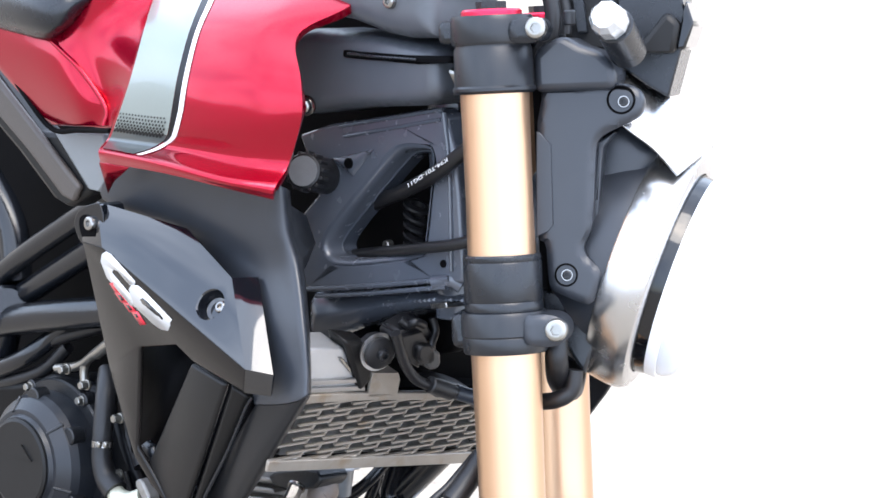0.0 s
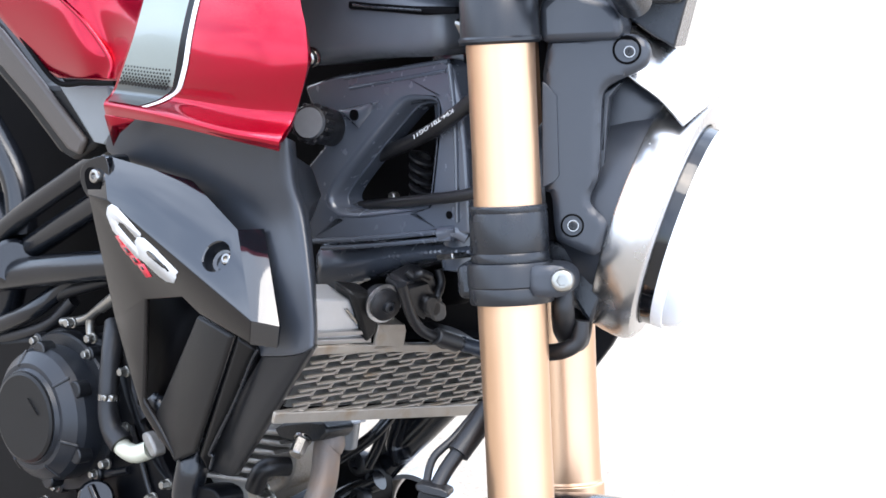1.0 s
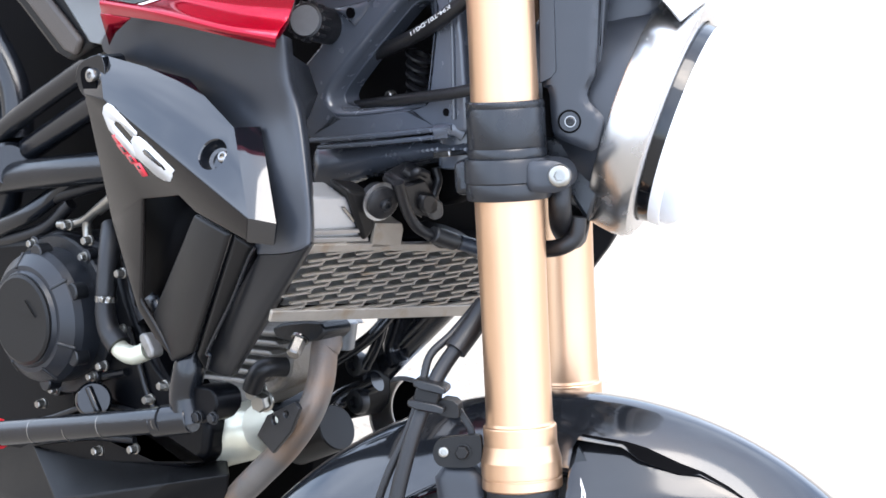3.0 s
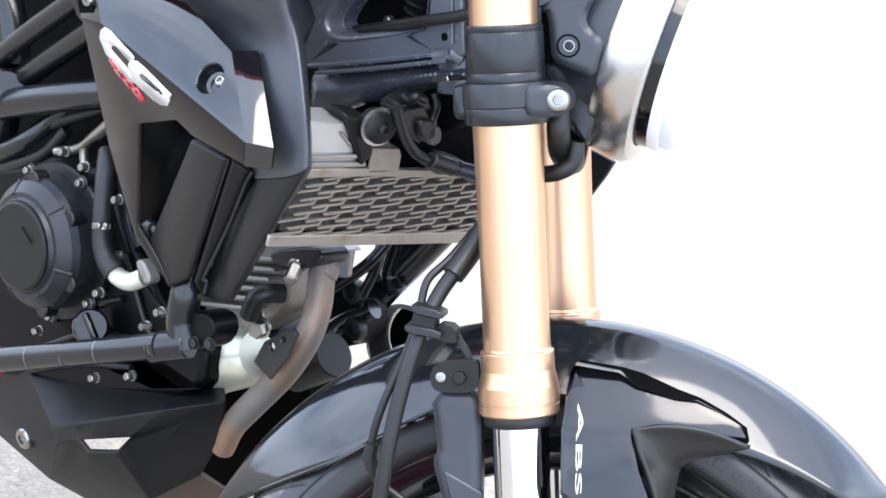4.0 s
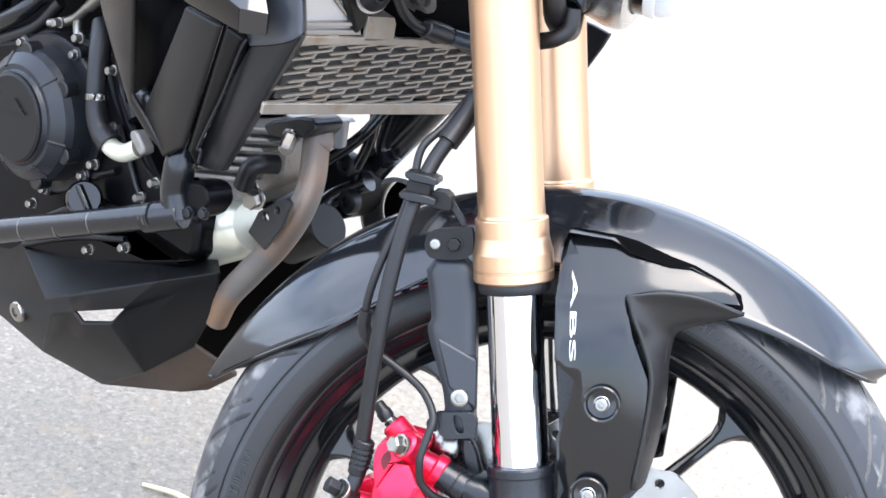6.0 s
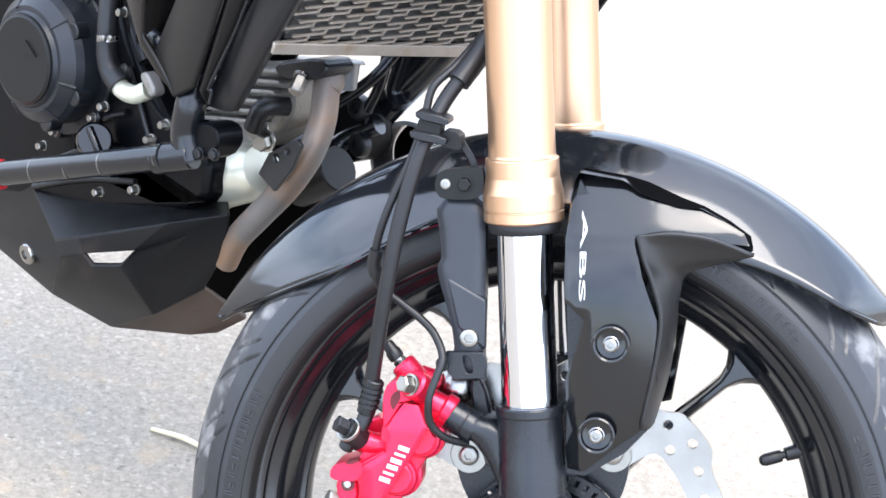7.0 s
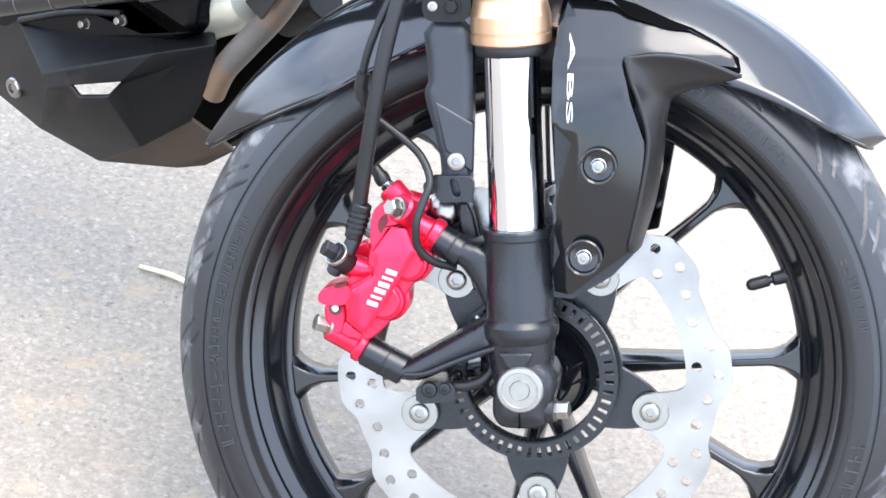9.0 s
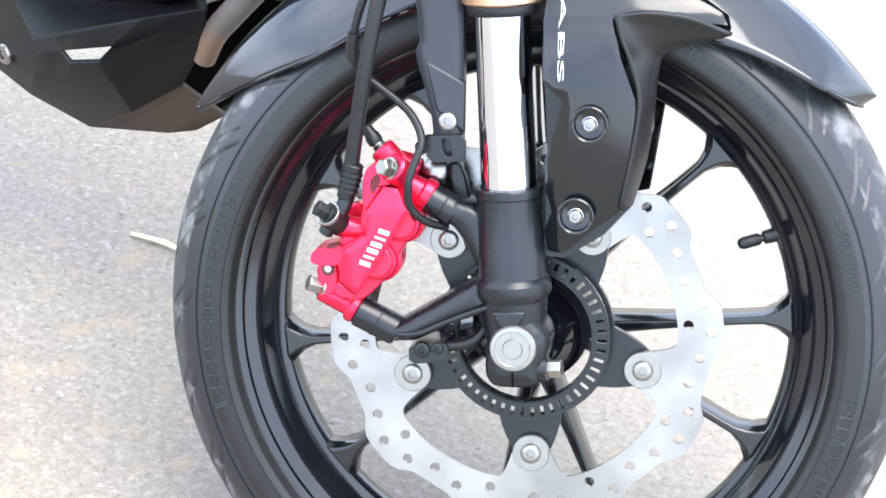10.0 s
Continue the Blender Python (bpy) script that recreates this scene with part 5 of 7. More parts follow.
# ==== the body of the bike ====
# ---- tank wing: one curved panel with a silver band ----
wing_rows = [
    [(-0.3652, -0.072, 0.124), (-0.2985, -0.074, 0.1496), (-0.2371, -0.062, 0.1732), (-0.183, -0.045, 0.194)],
    [(-0.3213, -0.12, 0.108), (-0.2526, -0.124, 0.1352), (-0.1892, -0.11, 0.1601), (-0.1399, -0.086, 0.1775)],
    [(-0.29, -0.15, 0.0928), (-0.2243, -0.156, 0.1195), (-0.1723, -0.145, 0.1404), (-0.1483, -0.125, 0.1497)],
    [(-0.2718, -0.168, 0.0633), (-0.203, -0.176, 0.0924), (-0.1448, -0.167, 0.1164), (-0.1129, -0.147, 0.1291)],
    [(-0.2722, -0.172, 0.0304), (-0.1947, -0.18, 0.0586), (-0.1346, -0.171, 0.0873), (-0.0984, -0.151, 0.1064)],
    [(-0.2803, -0.168, 0.0095), (-0.1986, -0.176, 0.0382), (-0.1337, -0.166, 0.0557), (-0.1038, -0.146, 0.0664)],
    [(-0.2688, -0.184, 0.0059), (-0.1827, -0.194, 0.0338), (-0.1238, -0.186, 0.0465), (-0.095, -0.163, 0.0511)],
    [(-0.2673, -0.181, -0.0036), (-0.1823, -0.192, 0.0255), (-0.1271, -0.183, 0.0381), (-0.0961, -0.16, 0.0409)],
]
WING = sheet(wing_rows, 8, 8)
tank = part("tank_wing", skin(WING), RED_PAINT, fr=BODY, label="metallic red tank wing with a silver band", thick=0.007, bevel=0.0022, segments=3, angle=50)
UR = lambda v: 0.30 if v < 0.62 else 0.30 - 1.3 * (v - 0.62) ** 1.5
NARROW = lambda v: 1.0 if v < 0.52 else max(0.3, 1 - (v - 0.52) * 4)
part("silver_band", patch(WING, lambda v: 0.015, UR, 0.0, 0.622), SILVER_DECAL, tank, BODY, "pale silver-green band")
part("grey_band", patch(WING, lambda v: 0.015, UR, 0.624, 0.83), GREY_DECAL, tank, BODY, "dark grey foot of the band")
part("black_line", patch(WING, lambda v: UR(v) + 0.003, lambda v: UR(v) + 0.003 + 0.03 * NARROW(v), 0.0, 0.68), BLACK_DECAL, tank, BODY)
part("white_line", patch(WING, lambda v: UR(v) + 0.005 + 0.03 * NARROW(v), lambda v: UR(v) + 0.03 + 0.03 * NARROW(v), 0.0, 0.832), WHITE_DECAL, tank, BODY)
part("wing_return", facets([(-0.2734, -0.176, -0.0051), (-0.2477, -0.168, 0.0019), (-0.2696, -0.16, -0.0197), (-0.2757, -0.158, -0.0331)], [(0, 1, 2, 3)]), RED_PAINT, tank, BODY, thick=0.003)
# halftone rows between the silver and the grey
bm = bmesh.new()
for j in range(7):
    for i in range(20):
        u = 0.025 + (i + 0.5 * (j % 2)) * 0.0175
        if u > 0.28:
            continue
        v = 0.548 + j * 0.0145
        s = 0.0009 + 0.00016 * j
        c = on_sheet(WING, u, v, 0.0012)
        e1 = (on_sheet(WING, u + 0.01, v, 0.0012) - c).normalized()
        e2 = (on_sheet(WING, u, v + 0.01, 0.0012) - c).normalized()
        bm.faces.new([bm.verts.new(c + (e1 * math.cos(a) + e2 * math.sin(a)) * s) for a in [math.pi / 3 * k for k in range(6)]])
tagged(part("halftone_dots", bm, BLACK_DECAL, tank, BODY, "rows of small dark dots"), kind="stuff")

# ---- tank flank and seat nose behind the wing ----
flank_rows = [
    [(-0.5536, -0.13, 0.0467), (-0.4242, -0.14, 0.0918), (-0.3567, -0.14, 0.118), (-0.341, -0.085, 0.1238)],
    [(-0.5283, -0.14, 0.0163), (-0.3989, -0.15, 0.0486), (-0.3593, -0.142, 0.0693), (-0.3195, -0.115, 0.0991)],
    [(-0.4817, -0.145, -0.0001), (-0.3764, -0.154, 0.0337), (-0.3415, -0.142, 0.0453), (-0.2896, -0.146, 0.0692)],
    [(-0.4121, -0.14, -0.0212), (-0.3447, -0.152, 0.0129), (-0.32, -0.142, 0.023), (-0.2833, -0.156, 0.0392)],
    [(-0.3884, -0.134, -0.0283), (-0.3461, -0.142, -0.0106), (-0.3193, -0.142, -0.0), (-0.2872, -0.155, 0.0136)],
]
FLANK = sheet(flank_rows, 8, 8)
flank = part("tank_flank", skin(FLANK), RED_PAINT, fr=BODY, label="metallic red tank flank with a crease", thick=0.006, bevel=0.002, segments=2, angle=50)
part("flank_crease", tube([on_sheet(FLANK, u, v, 0.001) for u, v in ((0.36, 0.3), (0.5, 0.55), (0.66, 0.8), (0.72, 0.97))], 0.0022), RED_PAINT, flank, BODY)
part("flank_seam", tube([(-0.4648, -0.14, 0.0017), (-0.4197, -0.142, -0.0144), (-0.3806, -0.14, -0.0267), (-0.3407, -0.146, -0.0105), (-0.2906, -0.158, 0.0113)], 0.0022), DEEP_BLACK, flank, BODY)
seat_rows = [
    [(-0.5461, -0.13, 0.0496), (-0.4482, -0.15, 0.0875), (-0.4052, -0.14, 0.104), (-0.3817, -0.12, 0.113)],
    [(-0.5125, -0.15, 0.0378), (-0.4119, -0.172, 0.0728), (-0.3735, -0.165, 0.0903), (-0.363, -0.14, 0.0975)],
    [(-0.4942, -0.155, 0.0301), (-0.4059, -0.172, 0.056), (-0.3692, -0.168, 0.0682), (-0.3677, -0.145, 0.0828)],
    [(-0.4902, -0.15, 0.0216), (-0.4175, -0.16, 0.0404), (-0.3877, -0.158, 0.0485), (-0.3766, -0.145, 0.0648)],
]
part("seat_nose", skin(sheet(seat_rows, 6, 6)), SATIN_BLACK, fr=BODY, label="dark padded nose of the seat", thick=0.01)

# ---- frame cover and tubes at the rear ----
rear = part("frame_cover", slab([(-0.5367, -0.0132), (-0.4848, -0.0217), (-0.4457, -0.0343), (-0.4129, -0.0442), (-0.3477, -0.0189), (-0.346, -0.0366), (-0.3462, -0.0492), (-0.3323, -0.062), (-0.3548, -0.0864), (-0.3798, -0.0876), (-0.4326, -0.0712), (-0.524, -0.0495)], -0.125, -0.1), MATTE_BLACK, fr=BODY, label="matte dark frame cover", bevel=0.004)
part("cover_plate", slab([(-0.3916, -0.0355), (-0.3321, -0.0099), (-0.321, -0.0286), (-0.3159, -0.0452), (-0.3203, -0.0565), (-0.3351, -0.0606)], -0.1285, -0.122), surface("satin_grey_plastic", (0.16, 0.168, 0.17), 0.4, var=0.1, scale=60, bump=0.1, bscale=1200), rear, BODY, "satin grey plate", bevel=0.002)
part("cover_rib", slab([(-0.5129, -0.0185), (-0.4781, -0.022), (-0.4143, -0.0405), (-0.3432, -0.0619), (-0.3456, -0.0771), (-0.3624, -0.0787), (-0.4191, -0.0613), (-0.5051, -0.0409)], -0.131, -0.124), surface("bronze_grey_plastic", (0.055, 0.045, 0.038), 0.5, var=0.15, scale=50, bump=0.3, bscale=1200), rear, BODY, bevel=0.003)
# added black backing in place of shade, so that nothing shows through the machinery
part("backing_mass", slab([(-0.7103, -0.1153), (-0.4373, -0.002), (-0.2686, 0.0382), (-0.2944, 0.1461), (-0.1284, 0.2102), (-0.0883, 0.1055), (-0.0445, -0.0086), (-0.0279, -0.0689), (-0.098, -0.1142), (-0.1571, -0.144), (-0.1913, -0.2894), (-0.2817, -0.4299), (-0.5728, -0.5112)], 0.0, 0.03), DEEP_BLACK, fr=BODY, label="black slab added for the shade in the engine bay", bevel=0.01)
for pts, r in (([(-0.5081, -0.07, -0.2381), (-0.4469, -0.075, -0.1704), (-0.3813, -0.08, -0.1037), (-0.3353, -0.08, -0.0562)], 0.0095), ([(-0.4843, -0.06, -0.2469), (-0.4288, -0.065, -0.1896), (-0.3636, -0.07, -0.1238), (-0.3236, -0.07, -0.0821)], 0.011),
               ([(-0.4988, -0.075, -0.2692), (-0.427, -0.075, -0.2267), (-0.3783, -0.075, -0.1995), (-0.2968, -0.07, -0.156)], 0.0135), ([(-0.5365, -0.05, -0.2145), (-0.4851, -0.06, -0.2445), (-0.4797, -0.06, -0.2976)], 0.016),
               ([(-0.5675, -0.05, -0.1513), (-0.5128, -0.05, -0.1814), (-0.4828, -0.055, -0.2218)], 0.014), ([(-0.489, -0.07, -0.3181), (-0.4354, -0.07, -0.2714), (-0.4166, -0.06, -0.2438), (-0.3987, -0.055, -0.2192)], 0.008)):
    part("frame_tube", tube(pts, r, sides=18), FRAME_BLACK, fr=BODY, label="glossy black frame tube")
part("frame_joint", lathe([(0, -0.012), (0.017, -0.012), (0.02, -0.008), (0.02, 0.01), (0, 0.01)], along((-0.4648, -0.075, -0.2359), (-0.5545, 0, -0.2872)), 28), FRAME_BLACK, fr=BODY)

# ---- airbox cover, gusset, upper frame ----
airbox = part("airbox_cover", pillow(rounded([(-0.2292, 0.1083), (-0.1973, 0.134), (-0.1491, 0.1488), (-0.0906, 0.1653), (-0.0619, 0.1725), (-0.0509, 0.1699), (-0.0406, 0.1429), (-0.0522, 0.1308), (-0.0957, 0.1113), (-0.1293, 0.0961), (-0.1739, 0.0713), (-0.21, 0.0568)], 1), -0.068, -0.02, 0.01, 0.012), AIRBOX_LIFTED, fr=BODY, label="satin black airbox cover")
part("airbox_rib", slab([(-0.1436, 0.1378), (-0.1248, 0.1437), (-0.0794, 0.1596), (-0.0361, 0.1766), (-0.0344, 0.172), (-0.0662, 0.1579), (-0.1171, 0.1405), (-0.1415, 0.1322)], -0.0815, -0.074), DEEP_BLACK, airbox, BODY, bevel=0.002)
part("airbox_rib", slab([(-0.1371, 0.1382), (-0.1128, 0.1463), (-0.0678, 0.1622), (-0.0671, 0.1602), (-0.112, 0.1444), (-0.1364, 0.1362)], -0.083, -0.078), SATIN_BLACK, airbox, BODY, bevel=0.001)
uc = part("inner_cowl", pillow([(-0.1999, 0.1828), (-0.0706, 0.2327), (-0.0521, 0.1843), (-0.079, 0.1734), (-0.1022, 0.1676), (-0.1395, 0.1635), (-0.1761, 0.1553)], -0.078, -0.02, 0.012, 0.02), AIRBOX_LIFTED, fr=BODY, label="satin black inner cowl over the airbox")
bolt((-0.0994, -0.09, 0.1945), 0.006, (0, -1, 0), BODY, uc, STEEL)
bolt((-0.1626, -0.085, 0.0843), 0.0065, (0.3, -1, 0), BODY, airbox, STEEL, tall=0.006, flange=0.008)
hex_bolt((-0.0534, -0.055, 0.1463), 0.0095, (0.2, -0.3, 1), BODY, airbox, ZINC, name="mount_bolt", tall=0.018)

HOLE = [(-0.1254, -0.0314), (-0.135, -0.0224), (-0.1314, -0.0063), (-0.0905, 0.0746), (-0.0806, 0.086), (-0.0553, 0.097), (-0.0464, 0.0936), (-0.0397, 0.0659), (-0.0299, 0.0203), (-0.0332, 0.0155), (-0.1046, -0.0254)]
gus_o = [(-0.1889, 0.0472), (-0.1577, 0.0703), (-0.1026, 0.1005), (-0.0584, 0.1259), (-0.0463, 0.1238), (-0.0307, 0.106), (-0.0135, 0.0772), (0.0047, 0.0396), (0.0147, 0.0166), (-0.0143, 0.0036), (-0.0564, -0.0214), (-0.1361, -0.0607), (-0.1465, -0.0608), (-0.1533, -0.0297), (-0.1652, -0.0108), (-0.1528, 0.0118), (-0.1494, 0.0301), (-0.1702, 0.0305)]
gusset = part("frame_gusset", slab(gus_o, -0.058, -0.036, [rounded(HOLE, 2)]), GUSSET_BLACK, fr=BODY, label="black pressed steel frame gusset with a triangular opening", bevel=0.0035, segments=3)
# the edge of the opening rolls inward and ends in a thin lip
ring = [Vector(q) for q in rounded(HOLE, 2)]
turn = 1 if sum(a.cross(b) for a, b in zip(ring, ring[1:] + ring[:1])) > 0 else -1
inward = [Vector((-(ring[(i + 1) % len(ring)] - ring[i - 1]).y, (ring[(i + 1) % len(ring)] - ring[i - 1]).x)).normalized() * turn for i in range(len(ring))]
bm = bmesh.new()
loops = []
for off, deep in ((-0.0006, -0.0583), (0.0006, -0.0581), (0.002, -0.0568), (0.0032, -0.0545), (0.004, -0.051), (0.0042, -0.042), (0.0048, -0.0412), (0.0056, -0.0412), (0.006, -0.042), (0.006, -0.028)):
    loops.append([bm.verts.new((q.x + w.x * off, deep, q.y + w.y * off)) for q, w in zip(ring, inward)])
for la, lb in zip(loops, loops[1:]):
    for i in range(len(ring)):
        bm.faces.new((la[i], la[(i + 1) % len(ring)], lb[(i + 1) % len(ring)], lb[i]))
part("opening_flange", bm, GUSSET_BLACK, gusset, BODY, angle=60)
part("gusset_emboss", pillow([(-0.147, 0.0457), (-0.1071, 0.0713), (-0.1208, 0.0423)], -0.0585, -0.056, 0.0035, 0.007, step=0.0022), GUSSET_BLACK, gusset, BODY, angle=50)
# holes drawn as black discs instead of cut, shade as colour
part("emboss_hole", slab(circle(-0.125, 0.0517, 0.0042, 14), -0.0635, -0.0615), DEEP_BLACK, gusset, BODY)
part("gusset_hole", slab(circle(-0.0093, 0.0212, 0.003, 14), -0.0588, -0.057), DEEP_BLACK, gusset, BODY)
for a, b in (([(-0.1491, -0.058, 0.0715), (-0.0946, -0.058, 0.1025), (-0.0506, -0.058, 0.1277)], 0.0016), ([(-0.1405, -0.058, 0.0668), (-0.0919, -0.058, 0.0954), (-0.0501, -0.058, 0.1198)], 0.0016), ([(-0.0487, -0.058, 0.1259), (-0.0284, -0.058, 0.0893), (0.0006, -0.058, 0.0199)], 0.002), ([(-0.136, -0.059, -0.0608), (-0.0709, -0.059, -0.0265), (0.0009, -0.059, 0.0136)], 0.0022), ([(-0.1263, -0.058, -0.0621), (-0.0698, -0.058, -0.0323), (-0.0005, -0.058, 0.0063)], 0.002)):
    wob = smooth(a, 30)
    part("weld_bead", tube([p + Vector((0, 0, 0.00012 * math.sin(i * 2.1))) for i, p in enumerate(wob)], b, 1, 8), GUSSET_BLACK, gusset, BODY)
part("steering_head", rod((-0.0705, -0.01, 0.1237), (-0.0035, -0.01, -0.0244), 0.032), GUSSET_BLACK, gusset, BODY)
part("weld_lump", tube([(-0.0141, -0.056, 0.0033), (-0.0004, -0.054, 0.0116), (0.0072, -0.05, 0.0102)], 0.006), GUSSET_BLACK, gusset, BODY)
rail = part("lower_frame_rail", pillow(rounded([(-0.1532, -0.0683), (-0.1161, -0.0565), (-0.0602, -0.0272), (-0.0057, -0.0011), (0.0405, 0.0175), (0.0455, 0.0043), (0.0206, -0.0046), (-0.0121, -0.018), (-0.0434, -0.0373), (-0.074, -0.0613), (-0.1048, -0.0875), (-0.1374, -0.1119)], 1), -0.032, 0.03, 0.022, 0.034, step=0.0028), GUSSET_BLACK, fr=BODY, label="glossy black lower frame rail")
part("rail_tab", slab([(-0.0104, -0.0121), (0.0052, -0.0035), (0.0077, -0.0069), (-0.0079, -0.0156)], -0.06, -0.04), STEEL, rail, BODY, bevel=0.001)
# things inside the opening
loom = part("wiring_hose", tube([(0.0101, -0.075, 0.1377), (-0.0071, -0.072, 0.114), (-0.0341, -0.066, 0.0836), (-0.0715, -0.05, 0.0528), (-0.1197, -0.03, 0.0173), (-0.1617, -0.01, -0.022)], 0.0056), RUBBER, fr=BODY, label="black hose with printed code")
tdir = (Vector((-0.047, -0.075, 0.0683)) - Vector((-0.0168, -0.078, 0.1011))).normalized()
tside = Vector((0, -1, 0.25)).normalized()
tup = tside.cross(tdir)
lettering("K94-T01-DG11", Vector((-0.0334, -0.0755, 0.0854)), 0.0046, Matrix((tdir * 1.75, tup, tside)).transposed(), WHITE_DECAL, loom, BODY, "printed_code", "small white printed code")
part("throttle_cable", tube([(0.0304, -0.072, 0.0608), (0.0041, -0.07, 0.0438), (-0.0323, -0.064, 0.0234), (-0.0771, -0.05, -0.0016), (-0.1289, -0.03, -0.0306), (-0.1602, -0.015, -0.0481)], 0.0044), RUBBER, fr=BODY, label="thin black cable through the gusset")
boot = bmesh.new()
for k in range(5):
    p = Vector((-0.075, -0.03, 0.0358)).lerp(Vector((-0.0643, -0.03, 0.0075)), k / 4)
    lathe([(0.006, -0.002), (0.011, -0.001), (0.011, 0.001), (0.006, 0.002)], along(p, p + Vector((0.1, 0, 1))), 20, boot, closed=True)
part("ribbed_boot", boot, RUBBER, fr=BODY, label="ribbed black rubber boot")
bolt((-0.0926, -0.03, -0.0048), 0.004, (0, -1, 0), BODY, gusset, ZINC)

# reservoir cap
capc, capd = Vector((-0.1328, -0.1, 0.0439)), Vector((0.35, -0.9, 0.3)).normalized()
capob = part("coolant_cap", lathe([(0, -0.03), (0.0142, -0.03), (0.0142, -0.002), (0.0132, 0.0), (0.012, 0.0005), (0, 0.0005)], along(capc, capc + capd), 40), RUBBER, fr=BODY, label="black coolant cap with a knurled rim")
for k in range(14):
    a = 2 * math.pi * k / 14
    m = along(capc, capc + capd)
    part("grip_rib", rod(m @ Vector((0.0142 * math.cos(a), 0.0142 * math.sin(a), -0.016)), m @ Vector((0.0142 * math.cos(a), 0.0142 * math.sin(a), -0.001)), 0.0016, steps=8, chamfer=0.0004), RUBBER, capob, BODY)
part("cap_face", lathe([(0, 0.0012), (0.0115, 0.0012), (0.0118, 0.0), (0, 0.0)], along(capc, capc + capd), 32), surface("greyed_plastic", (0.09, 0.095, 0.1), 0.4, var=0.15, scale=200), capob, BODY)
part("filler_neck", rod(capc - capd * 0.06, capc - capd * 0.025, 0.014), RUBBER, capob, BODY)

# ---- radiator shroud ----
SH = [
    (-0.2996, -0.158, -0.0647), (-0.2764, -0.1671, -0.0422), (-0.1837, -0.1553, -0.023), (-0.1177, -0.1607, -0.0329),
    (-0.1047, -0.1468, -0.0273), (-0.0389, -0.1729, -0.0729), (-0.056, -0.1851, -0.0756), (-0.2445, -0.1803, -0.0651),
    (-0.2721, -0.1768, -0.0738), (-0.0386, -0.1699, -0.091), (-0.0574, -0.1791, -0.0964), (-0.1241, -0.172, -0.1062),
    (-0.1462, -0.1722, -0.1028), (-0.2004, -0.158, -0.133), (-0.2513, -0.1388, -0.1769), (-0.1929, -0.149, -0.1928),
    (-0.1918, -0.144, -0.2187), (-0.1746, -0.139, -0.2315), (-0.1439, -0.135, -0.2522), (-0.1721, -0.137, -0.2441),
    (-0.1949, -0.141, -0.2297), (-0.2143, -0.145, -0.2039),
]
CUP = Vector((-0.1199, -0.1735, -0.0548))


def panel_with_cup(points, holed, faces, r=0.0126):
    """A faceted panel; the face named by holed carries a round sunk cup."""
    from mathutils.geometry import tessellate_polygon
    bm = facets(points, faces)
    bm.verts.ensure_lookup_table()
    rim = [bm.verts[i] for i in holed]
    n = (rim[2].co - rim[0].co).cross(rim[-2].co - rim[0].co).normalized()
    n = n if n.y < 0 else -n
    e = n.orthogonal().normalized()
    f = n.cross(e)
    steps = 36

    def hoop(rr, deep):
        return [bm.verts.new(CUP + (e * math.cos(2 * math.pi * k / steps) + f * math.sin(2 * math.pi * k / steps)) * rr - n * deep) for k in range(steps)]

    rings = [hoop(r, 0.0), hoop(r * 0.93, 0.0012), hoop(r * 0.84, 0.006), hoop(r * 0.72, 0.0095), hoop(r * 0.5, 0.0105)]
    loops = [rim, rings[0]]
    flat = [v for lp in loops for v in lp]
    for t in tessellate_polygon([[Vector(((v.co - CUP).dot(e), (v.co - CUP).dot(f), 0)) for v in lp] for lp in loops]):
        bm.faces.new([flat[i] for i in t])
    for a, b in zip(rings, rings[1:]):
        for k in range(steps):
            bm.faces.new((a[k], a[(k + 1) % steps], b[(k + 1) % steps], b[k]))
    bm.faces.new(rings[-1])
    return bm


def tidy(bm):
    """Removes corners that no face uses."""
    bmesh.ops.delete(bm, geom=[v for v in bm.verts if not v.link_faces], context="VERTS")
    return bm


shroud = part("shroud_panel", tidy(panel_with_cup(SH, (1, 2, 3, 6, 7), [(0, 1, 7, 8), (3, 4, 5, 6), (6, 5, 9, 10)])), SHROUD_GLOSS, fr=BODY, label="glossy black faceted radiator shroud", thick=0.005, bevel=0.0022, segments=3, angle=8)
# lower face split off to take the shade-darkened paint
part("shroud_skirt", tidy(facets(SH, [(7, 6, 10, 11, 12, 13, 14, 8), (14, 13, 15, 21), (21, 15, 16, 20), (20, 16, 17, 19), (19, 17, 18)])), SKIRT_SHADE, shroud, BODY, "lower face of the shroud, its shade held in a brown-black satin", thick=0.005, bevel=0.002, segments=3, angle=8)
part("shroud_louver", facets([(-0.1329, -0.16, -0.111), (-0.0854, -0.166, -0.1037), (-0.1262, -0.134, -0.2311), (-0.151, -0.128, -0.2542), (-0.1834, -0.13, -0.2304)], [(0, 1, 2, 3, 4)]), MATTE_BLACK, shroud, BODY, "satin black louver", thick=0.006, bevel=0.003)
part("shroud_spine", facets([(-0.0854, -0.1655, -0.1033), (-0.0742, -0.152, -0.1105), (-0.1018, -0.137, -0.176), (-0.1274, -0.122, -0.2334), (-0.1266, -0.118, -0.2497), (-0.126, -0.1335, -0.2315)], [(0, 1, 2, 3, 4, 5)]), MATTE_BLACK, shroud, BODY, thick=0.006, bevel=0.002)
# black sheet inside the vent, its shade put into the colour
part("vent_recess_shade", facets([(-0.2351, -0.132, -0.1439), (-0.1695, -0.138, -0.1142), (-0.1503, -0.138, -0.1242), (-0.1758, -0.124, -0.187), (-0.1902, -0.116, -0.2379), (-0.222, -0.116, -0.2415)], [(0, 1, 2, 3, 4, 5)]), DEEP_BLACK, shroud, BODY, thick=0.004)
